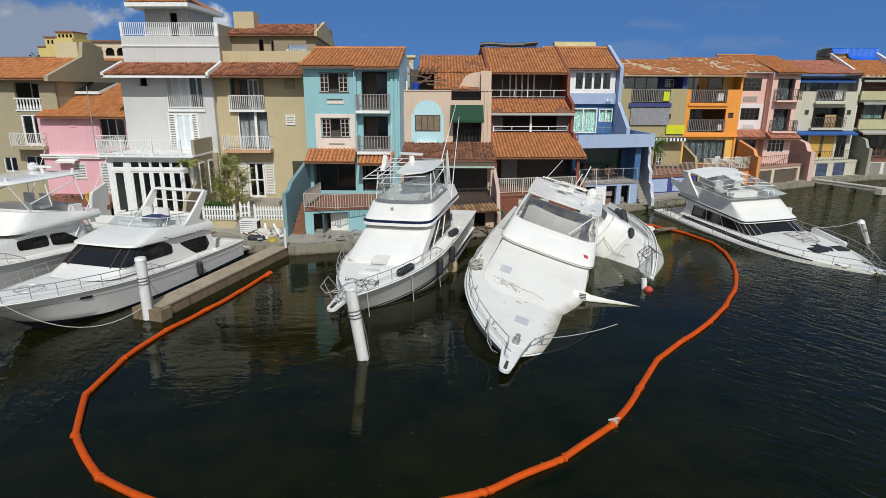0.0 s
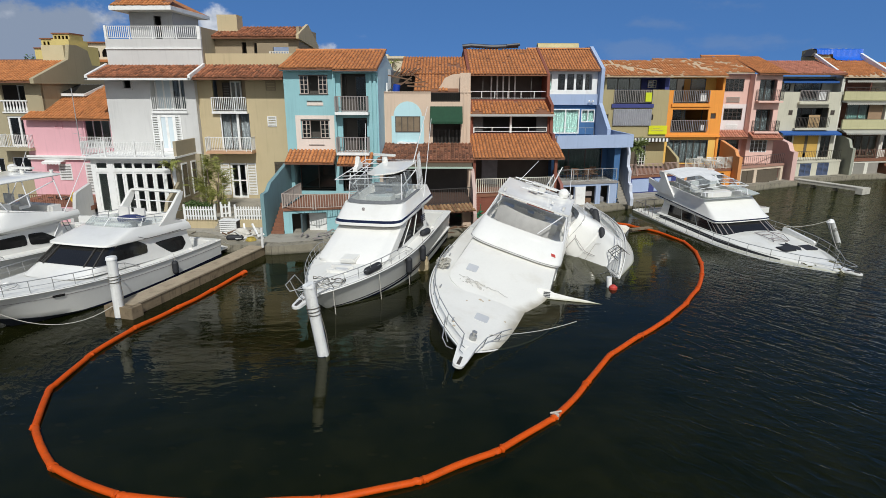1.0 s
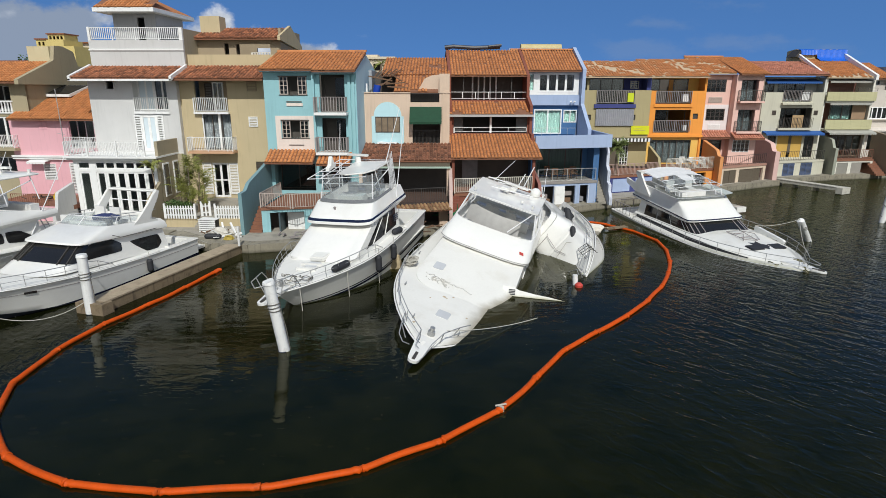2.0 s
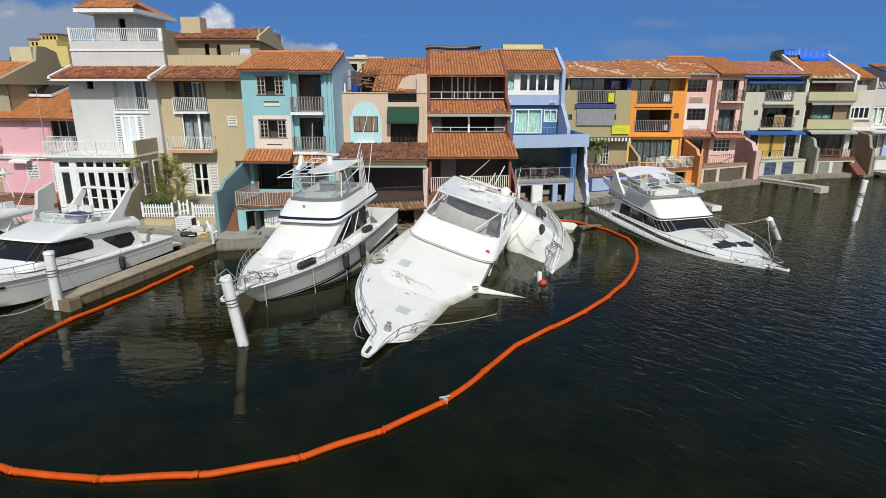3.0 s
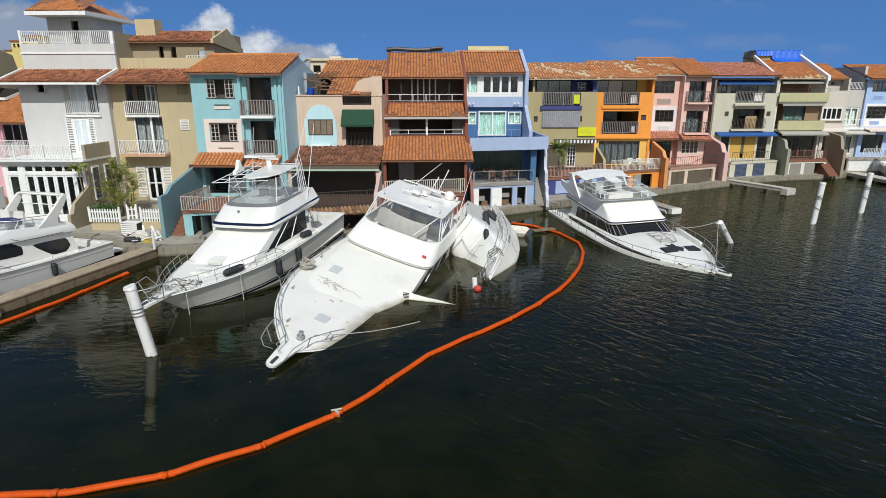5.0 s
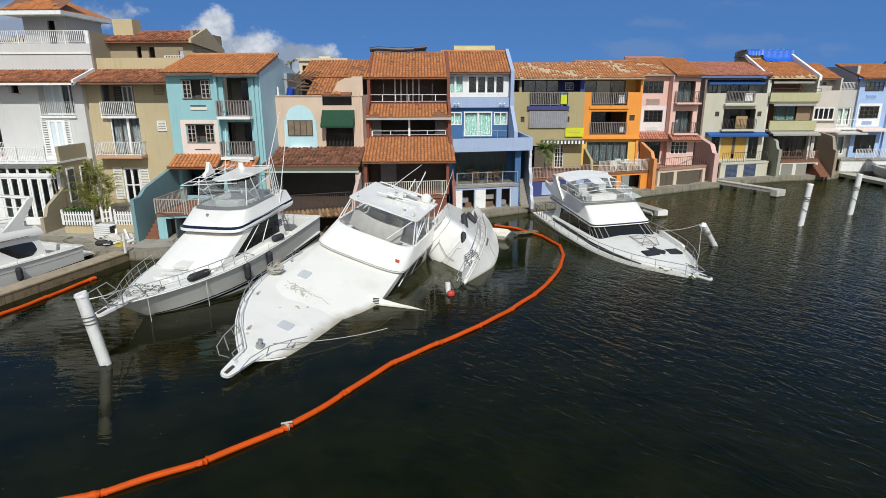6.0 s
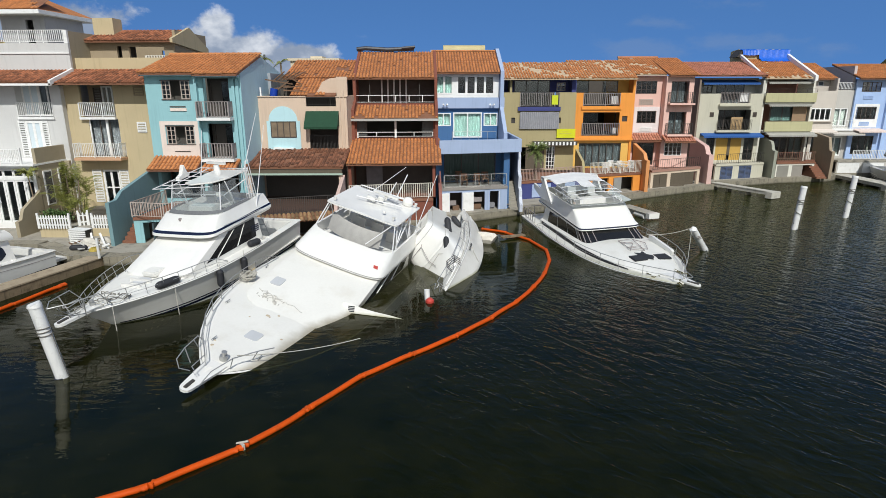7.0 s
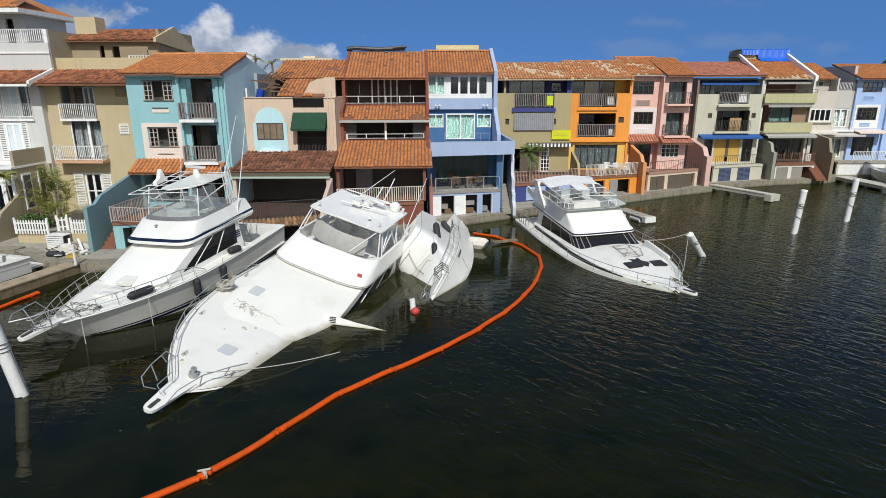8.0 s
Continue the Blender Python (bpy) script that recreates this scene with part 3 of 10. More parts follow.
    mx = N.new("ShaderNodeMixShader")
    mx.inputs[0].default_value = 0.26
    L.new(B.outputs[0], mx.inputs[1])
    L.new(through_.outputs[0], mx.inputs[2])
    L.new(mx.outputs[0], N["Material Output"].inputs["Surface"])
    return m


def flat(name, pts, z, material, label, category, thick=0.0):
    bm = bmesh.new()
    if thick:
        prism(bm, pts, z - thick, z, axis="z")
    else:
        bm.faces.new([bm.verts.new((*p, z)) for p in pts])
    ob = single(name, bm, material, label, category, kind="structure")
    return ob


flat("water", [(-900, -900), (900, -900), (900, 900), (-900, 900)], 0.0, water_mat(), "dark murky harbour water, rippled on the open side", "water")
flat("seabed", [(-900, -900), (900, -900), (900, 900), (-900, 900)], -3.2, surface("dark_mud", (0.012, 0.013, 0.008), rough=0.95, vary=0.4, scale=0.4), "dark muddy harbour bed under the water", "seabed")
GROUND = surface("dusty_ground", (0.24, 0.22, 0.18), rough=0.95, vary=0.3, scale=0.3, grain=6, bump=0.3)
EDGE = [(-60, 35.5), (-30, 34.6), (-15.0, 34.5), (-12.0, 32.4), (-9.1, 31.9), (-5.4, 33.1), (1.6, 36.6), (9.0, 42.3), (12.3, 44.4), (15.2, 46.3), (31.2, 56.4), (34.7, 58.3), (35.9, 59.7), (43.0, 62.6), (48.8, 63.9), (52.0, 66.2), (64, 68.5), (120, 70)]
flat("ground", [(-900, 60), (-120, 35.6)] + [(x, y + 0.6) for x, y in EDGE] + [(900, 72), (900, 900), (-900, 900)], 0.42, GROUND, "dusty ground behind the quay, under the houses", "ground", 0.4)


def quay():
    q_ = thing("quay", Matrix.Identity(4), "stained concrete quay wall along the water", "quay", kind="structure")
    rnd = random.Random(2)
    for (ax, ay), (bx, by) in zip(EDGE, EDGE[1:]):
        L = math.hypot(bx - ax, by - ay)
        ux, uy = (bx - ax) / L, (by - ay) / L
        n = max(1, round(L / 2.6))
        for i in range(n):
            a, b = L * i / n + 0.012, L * (i + 1) / n - 0.012
            dz = rnd.uniform(-0.02, 0.02)
            bm = bmesh.new()
            prism(bm, [(ax + ux * s - uy * o, ay + uy * s + ux * o) for s, o in ((a, 0), (b, 0), (b, 0.9), (a, 0.9))], -1.2, 0.52 + dz, axis="z")
            part("quay_block", bm, QUAYWALL, q_)
    bm = bmesh.new()
    prism(bm, [(x, y + 0.85) for x, y in EDGE] + [(x, y + 11) for x, y in EDGE[::-1]], 0.2, 0.505, axis="z")
    single("pavement", bm, CONCRETE, "worn concrete walkway between quay and houses", "pavement", kind="structure")


quay()


PALEDOCK = surface("pale_dock_concrete", (0.48, 0.46, 0.40), rough=0.9, vary=0.2, scale=1.2, grain=14, bump=0.4, streak=0.3, stain=(0.2, 0.18, 0.13), stain_amount=0.5)


def finger(a, b, w, z=0.45, deep=0.35, name="dock_finger", label="weathered concrete finger dock on piles", mat=None):
    """A narrow concrete dock from the quay at a out to b."""
    a, b = Vector((*a, 0)), Vector((*b, 0))
    L = (b - a).length
    m = Matrix.Translation(a) @ Matrix.Rotation(math.atan2(b.y - a.y, b.x - a.x), 4, "Z")
    d = thing(name, m, label, "dock")
    n = max(2, round(L / 2.2))
    for i in range(n):
        boxes("deck_slab", [(L * i / n + 0.01, L * (i + 1) / n - 0.01, -w / 2, w / 2, z - deep + 0.1, z)], mat or DOCKSIDE, d)
    for i in range(n):
        boxes("deck_cap", [(L * i / n + 0.01, L * (i + 1) / n - 0.01, -w / 2 - 0.03, w / 2 + 0.03, z + 0.001, z + 0.07)], mat or DOCKTOP, d)
    for i in range(n):
        boxes("support", [(L * (i + 0.85) / n - 0.12, L * (i + 0.85) / n + 0.12, -w / 2 + 0.08, w / 2 - 0.08, -1.0, z - deep + 0.098)], QUAYWALL, d)
    boxes("dock_end", [(L - 0.25, L + 0.35, -w / 2 - 0.25, w / 2 + 0.25, z - deep - 0.15, z + 0.05)], mat or DOCKSIDE, d)
    return d


finger((-9.9, 32.2), (-12.3, 22.6), 0.9, z=0.44, deep=0.56)
finger((34.9, 58.9), (37.9, 53.6), 0.75, z=0.6, deep=0.36, label="pale concrete finger dock standing out from the quay", mat=PALEDOCK)
finger((51.0, 65.4), (51.6, 58.2), 1.6, z=0.5, deep=0.35, label="wide pale concrete dock beside the far boat", mat=PALEDOCK)


OLDROPE = surface("grey_old_rope", (0.13, 0.12, 0.10), rough=0.95, vary=0.4, scale=9)


def pile(x, y, top, lean=(0.0, 0.0), r=0.2, label="white sleeved mooring pile standing in the water", ropes=True, cone=True, spiral=False):
    p = thing("mooring_pile", Matrix.Translation((x, y, 0)), label, "mooring pile", "mooring piles")
    bm = bmesh.new()
    tx, ty = lean
    tube(bm, [(-tx * 0.08, -ty * 0.08, -0.2), (0, 0, 0), (tx * 0.5, ty * 0.5, top / 2), (tx, ty, top)], r, 16)
    part("post", bm, PILE, p, smooth=True)
    bm = bmesh.new()
    tube(bm, [(tx, ty, top - 0.05), (tx, ty, top + 0.05), (tx * 1.02, ty * 1.02, top + (0.16 if cone else 0.07))], r * 1.12, 16, r2=0.05 if cone else r * 0.95)
    part("cap", bm, PILE, p, smooth=True)
    bm = bmesh.new()
    tube(bm, [(-tx * 0.02, -ty * 0.02, -0.3), (tx * 0.1, ty * 0.1, 0.03)], r * 1.015, 16)
    part("tide_stain", bm, BOTTOM, p, "dark weed band at the waterline", smooth=True)
    if ropes:
        bm = bmesh.new()
        for k, f in enumerate((0.62, 0.66, 0.7)):
            c = Vector((tx * f, ty * f, top * f))
            tube(bm, [c + Vector((1.12 * r * math.cos(a), 1.12 * r * math.sin(a), 0.03 * math.sin(a + k))) for a in [2 * math.pi * i / 12 for i in range(13)]], 0.018, 5)
        tube(bm, [(tx * 0.62 + r * 1.1, ty * 0.62, top * 0.62), (tx * 0.4 + r * 1.5, ty * 0.4 - 0.05, top * 0.34), (tx * 0.1 + r * 1.3, 0, 0.05)], 0.016, 5)
        part("mooring_rope", bm, OLDROPE, p)
    if spiral:
        # slack old line wound down the post
        bm = bmesh.new()
        turn = [(f, 2.6 * 2 * math.pi * f) for f in [i / 40 for i in range(41)]]
        tube(bm, [(tx * (0.85 - 0.7 * f) + 1.13 * r * math.cos(a), ty * (0.85 - 0.7 * f) + 1.13 * r * math.sin(a), top * (0.85 - 0.7 * f)) for f, a in turn], 0.022, 5)
        part("wound_line", bm, OLDROPE, p)
    return p


pile(-12.42, 22.4, 2.55, cone=False)
pile(-20.5, 26.0, 2.4, cone=False)
pile(-3.14, 19.15, 2.67, lean=(-0.32, -0.2), label="white mooring pile leaning against the moored boat's bow", cone=False)
pile(25.2, 36.2, 1.5, lean=(-1.2, -0.9), label="white mooring pile leaning off the half-sunk yacht's bow")
pile(33.55, 41.85, 2.95, lean=(0.22, 0), cone=False, spiral=True)
pile(39.5, 45.85, 3.1, lean=(0.2, 0), cone=False, spiral=True)

# ---- the row of houses ----
def house(x, y, ang, label, name="townhouse"):
    return thing(name, Matrix.Translation((x, y, 0)) @ Matrix.Rotation(radians(ang), 4, "Z"), label, "house", "waterfront row of houses")


def tan_left():
    c = stucco("khaki_stucco", (0.36, 0.31, 0.20))
    h = house(-33.0, 43.2, -4, "khaki stucco townhouse with a tiled roof and white balcony")
    holes = [(1.0, 2.9, 7.5, 9.4), (1.1, 2.9, 5.0, 7.2), (-0.9, 0.2, 3.0, 4.1), (0.9, 3.2, 2.6, 4.2)]
    front(h, -3.0, 4.2, 0.4, 9.7, 0, c, holes)
    shell(h, 4.2, 9, 0.4, 9.5, c, floors=(2.3, 4.9, 7.5), left=False)
    window(h, 1.3, 2.6, 7.5, 9.4, 1.2, WHITE, 2)
    window(h, 1.1, 2.9, 5.0, 7.2, 0.05, WHITE, 2, fw=0.13, name="french_door")
    window(h, -0.9, 0.2, 3.0, 4.1, 0.05, WHITE, 2)
    window(h, 0.9, 3.2, 2.6, 4.2, 0.05, WHITE, 3)
    louvre(h, -2.4, -1.1, 6.4, 7.1, -0.04)
    louvre(h, -2.4, -1.3, 8.9, 9.5, -0.04)
    b = boxes("balcony", [(0.7, 3.3, -0.9, 0.2, 4.75, 4.95)], c, h)
    railing(h, [(0.75, 0), (0.75, -0.86), (3.25, -0.86), (3.25, 0)], 4.95, 0.95, WHITE, parent=b)
    # white turned balusters of the upper loggia
    b = boxes("balustrade", [(0.9, 3.0, -0.08, 0.08, 8.25, 8.35), (0.9, 3.0, -0.08, 0.08, 7.42, 7.52)], WHITE, h)
    for i in range(8):
        bm = bmesh.new()
        x = 1.08 + i * 0.25
        for z0, r0, z1, r1 in ((7.52, 0.05, 7.62, 0.09), (7.62, 0.09, 7.95, 0.04), (7.95, 0.04, 8.25, 0.06)):
            tube(bm, [(x, 0, z0), (x, 0, z1)], r0, 8, r2=r1)
        part("baluster", bm, WHITE, b, smooth=True)
    boxes("room_back", [(-2.9, 4.0, 2.4, 2.5, 0.6, 9.5)], ROOM_SHADE, h)
    tiles(h, -3.4, 4.1, -0.8, 9.7, 3.0, 11.2, TILE, seed=11)
    bm = bmesh.new()
    prism(bm, [(-0.8, 9.5), (-0.8, 9.85), (3.0, 11.32), (3.3, 12.4), (4.2, 12.4), (5.3, 12.05), (5.6, 10.95), (9, 10.95), (9, 9.5)], 4.12, 4.42)
    part("party_wall", bm, c, h)
    boxes("chimney", [(2.3, 4.1, 3.05, 4.6, 10.8, 12.35)], stucco("pale_yellow_stucco", (0.55, 0.48, 0.30)), h)
    boxes("roof_curb", [(-3.0, 2.3, 3.0, 3.2, 11.1, 11.32)], TERRA, h)


def pink_low():
    c = stucco("pink_stucco", (0.72, 0.40, 0.44))
    h = house(-30.5, 42.6, -4, "low pink stucco townhouse with an orange tile roof")
    holes = [(4.9, 6.9, 5.0, 6.95), (4.6, 6.3, 1.6, 3.9), (2.4, 3.4, 2.6, 3.8)]
    front(h, 0.2, 7.3, 0.4, 7.1, 0, c, holes)
    boxes("left_return", [(0.2, 0.4, 0.202, 6.0, 0.4, 7.1)], c, h)
    shell(h, 7.3, 8, 0.4, 7.1, c, floors=(1.5, 4.9), left=False)
    window(h, 4.9, 6.9, 5.0, 6.95, 0.9, WHITE, 3)
    b = boxes("balcony", [(4.7, 7.2, -0.4, 1.1, 4.75, 4.95)], c, h)
    railing(h, [(4.75, -0.36), (7.2, -0.36)], 4.95, 0.85, WHITE, parent=b)
    louvre(h, 2.6, 3.2, 6.35, 6.85, -0.04, c)
    louvre(h, 2.4, 3.4, 2.6, 3.8, -0.04)
    window(h, 5.2, 6.3, 1.6, 3.9, 0.05, WHITE, 2, fw=0.1, glass=TINT, name="french_door")
    louvre(h, 4.5, 5.18, 1.6, 3.9, -0.05)
    boxes("cornice", [(0.15, 7.3, -0.25, -0.002, 4.28, 4.42), (0.15, 7.3, -0.18, -0.002, 4.12, 4.27)], WHITE, h)
    awning(h, 1.5, 3.0, -0.55, 3.98, 0, 4.1, WHITE)
    tiles(h, 0.5, 7.3, -0.5, 7.1, 4.6, 9.4, TILE, seed=12)
    # skylight in a white kerb, tilted with the roof
    A, B_, C, D = [Vector(q) for q in ((1.5, 2.35, 8.72), (3.5, 2.45, 8.7), (3.7, 4.5, 9.35), (1.75, 4.4, 9.38))]
    bm = bmesh.new()
    for p, q in ((A, B_), (B_, C), (C, D), (D, A)):
        beam(bm, p, q, 0.14, 0.2)
    sk = part("skylight", bm, WHITE, h)
    bm = bmesh.new()
    bm.faces.new([bm.verts.new(p + Vector((0, 0, 0.12))) for p in (A, B_, C, D)])
    part("pane", bm, DARKGLASS, sk)
    boxes("terrace", [(1.0, 7.4, -4.5, 0.0, 1.2, 1.5)], TERRA, h)
    boxes("terrace_wall", [(1.0, 7.4, -4.6, -4.5, 0.4, 1.5)], c, h)
    railing(h, [(3.3, -4.4), (6.0, -4.4)], 1.5, 0.8, TERRA, step=0.16)
    # thin aerial mast in front of the roof
    bm = bmesh.new()
    tube(bm, [(4.9, -0.7, 4.9), (4.9, -0.7, 9.2)], 0.03, 6)
    tube(bm, [(4.5, -0.7, 6.1), (5.1, -0.7, 6.0)], 0.015, 5)
    part("aerial", bm, STEEL, h)


def white_tall():
    c = stucco("grey_white_stucco", (0.55, 0.545, 0.53))
    k = stucco("khaki_side_stucco", (0.34, 0.29, 0.20))
    h = house(-23.2, 41.5, 0, "tall white-grey townhouse with a roof terrace and glazed ground floor")
    holes = [(1.34, 1.83, 9.2, 9.75), (3.2, 5.6, 7.7, 9.9), (3.05, 4.95, 4.9, 7.4)]
    front(h, 0, 6.3, 4.6, 10.1, 0, c, holes)
    shell(h, 6.3, 9, 0.4, 10.1, c, floors=(4.8, 7.6, 10.1))
    boxes("vent_block", [(1.2, 1.26, -0.05, 0.1, 9.1, 9.85), (1.9, 1.96, -0.05, 0.1, 9.1, 9.85), (1.2, 1.96, -0.05, 0.1, 9.08, 9.14)], c, h)
    # opaque pale panes: colour stands for curtains and reflections in the glass
    window(h, 3.2, 4.4, 7.7, 9.9, 0.6, WHITE, 2, fw=0.1, glass=PALEDOOR)
    window(h, 4.4, 5.6, 7.7, 9.9, 0.6, WHITE, 2, fw=0.1, drape=DRAPE)
    boxes("loggia_cheek", [(3.1, 3.198, 0.202, 0.75, 7.66, 10.0), (5.602, 5.7, 0.202, 0.75, 7.66, 10.0), (3.198, 5.602, 0.202, 0.75, 9.902, 10.0)], c, h)
    b = boxes("balcony", [(3.15, 5.7, -0.12, 0.75, 7.5, 7.66)], WHITE, h)
    railing(h, [(3.2, -0.08), (5.65, -0.08)], 7.66, 0.95, WHITE, parent=b)
    window(h, 3.5, 4.66, 4.9, 7.4, 0.0, WHITE, 2, fw=0.16, name="french_door", glass=PALEDOOR)
    louvre(h, 3.02, 3.5, 4.9, 7.4, -0.03)
    louvre(h, 4.66, 5.12, 4.9, 7.4, -0.03)
    tiles(h, -0.45, 6.45, -1.1, 9.95, 1.39, 10.76, TILE_DARK, seed=3)
    bm = bmesh.new()
    prism(bm, [(-1.2, 9.75), (-1.2, 10.05), (1.39, 10.9), (1.39, 10.6)], -0.6, -0.42)
    prism(bm, [(-1.2, 9.75), (-1.2, 10.05), (1.39, 10.9), (1.39, 10.6)], 6.46, 6.62)
    box(bm, -0.6, 6.6, -1.2, -1.02, 9.72, 9.86)
    part("eave_trim", bm, WHITE, h)
    boxes("corner_strip", [(6.302, 6.34, 0.004, 0.39, 0.5, 9.7)], c, h)
    # terrace storey above the tiles
    front(h, -0.35, 6.5, 10.6, 12.55, 1.4, c)
    boxes("trim", [(-0.38, 6.52, 1.33, 1.398, 11.85, 11.95)], WHITE, h)
    boxes("side_wall", [(6.3, 6.5, 1.61, 8.5, 10.6, 13.35), (-0.35, -0.15, 1.61, 8.5, 10.6, 12.6)], k, h)
    boxes("roof_floor", [(-0.15, 6.3, 1.62, 8.5, 12.2, 12.35)], CONCRETE, h)
    railing(h, [(-0.28, 1.5), (6.3, 1.5)], 12.55, 0.85, WHITE, step=0.14, bar=0.04)
    boxes("corner_post", [(-0.36, -0.2, 1.42, 1.58, 12.55, 13.45), (6.25, 6.5, 1.42, 1.6, 12.55, 13.4)], WHITE, h)
    # roof pavilion
    # greyer tone carries the shade under the pavilion's wide eave
    g = stucco("shaded_grey_stucco", (0.42, 0.42, 0.42))
    front(h, 0.4, 3.6, 12.35, 14.58, 3.6, g, [(2.2, 2.75, 12.4, 14.3)])
    boxes("pavilion_wall", [(0.4, 0.6, 3.82, 8, 12.35, 14.58), (3.4, 3.6, 3.82, 8, 12.35, 14.58), (0.6, 3.4, 7.8, 8, 12.35, 14.58)], g, h)
    boxes("pavilion_eave", [(-0.35, 4.15, 2.4, 9.0, 14.58, 14.86)], WHITE, h)
    bm = bmesh.new()
    lo = [bm.verts.new(p) for p in ((-0.3, 2.45, 14.862), (4.1, 2.45, 14.862), (4.1, 8.95, 14.862), (-0.3, 8.95, 14.862))]
    hi = [bm.verts.new(p) for p in ((1.9, 4.8, 16.1), (1.9, 6.4, 16.1))]
    for f in ((lo[0], lo[1], hi[0]), (lo[1], lo[2], hi[1], hi[0]), (lo[2], lo[3], hi[1]), (lo[3], lo[0], hi[0], hi[1])):
        bm.faces.new(f)
    part("pavilion_roof", bm, TILE, h)
    tiles(h, -0.25, 4.05, 2.42, 14.89, 4.75, 16.1, TILE, seed=31, gone=lambda u, v, r: abs(u - 0.49) > 0.5 * (1 - v) + 0.02, name="pavilion_tiles", thick=0.02)
    # glazed bay on the ground floor with a terrace on top
    bays = [(0.3, 1.1, 0.9, 3.75)] + [(1.5 + 0.69 * i, 2.15 + 0.69 * i, 0.9, 3.75) for i in range(6)]
    lights = [(a, b, 3.95, 4.4) for a, b, *_ in bays]
    front(h, 0.0, 5.75, 0.5, 4.55, -2.9, WHITE, bays + lights, t=0.14)
    for a, b, z0, z1 in bays:
        window(h, a, b, z0, z1, -2.86, WHITE, 1, fw=0.12, name="french_door", glass=TINT)
    for a, b, z0, z1 in lights:
        window(h, a, b, z0, z1, -2.86, WHITE, 1, fw=0.06, glass=TINT)
    boxes("bay_side", [(0.0, 0.14, -2.755, 0.0, 0.5, 4.55)], WHITE, h)
    boxes("bay_roof", [(-0.25, 5.85, -3.15, 0.0, 4.552, 4.7), (-0.4, 6.0, -3.3, 0.0, 4.701, 4.82)], WHITE, h)
    railing(h, [(-0.3, -0.1), (-0.3, -3.15), (1.3, -3.2), (3.3, -3.2), (5.2, -3.2)], 4.82, 0.95, WHITE, step=0.11)
    for x in (1.3, 3.3, 5.2):
        boxes("rail_post", [(x - 0.05, x + 0.05, -3.25, -3.15, 4.82, 5.85)], WHITE, h)
    boxes("side_parapet", [(5.76, 5.96, -2.9, 0.0, 0.5, 5.8)], k, h)
    for y0, y1 in ((-2.55, -1.75), (-1.1, -0.4)):
        side_ = boxes("side_window", [(5.97, 6.03, y0, y1, 2.0, 4.3)], WHITE, h)
        boxes("pane", [(6.03, 6.045, y0 + 0.1, y1 - 0.1, 2.1, 4.2)], DARKGLASS, side_)
    boxes("side_return", [(5.962, 6.3, -0.25, -0.002, 0.5, 4.7)], k, h)
    wing(h, 5.86, swept(-5.4, -2.95, 1.5, 2.2, 3.1), k)
    wing(h, -0.3, swept(-5.2, -2.9, 1.4, 2.6, 3.0), c)
    # pale fence and table set before the glazed bay
    boxes("low_wall", [(0.4, 3.4, -5.6, -5.45, 0.5, 1.3)], WHITE, h)


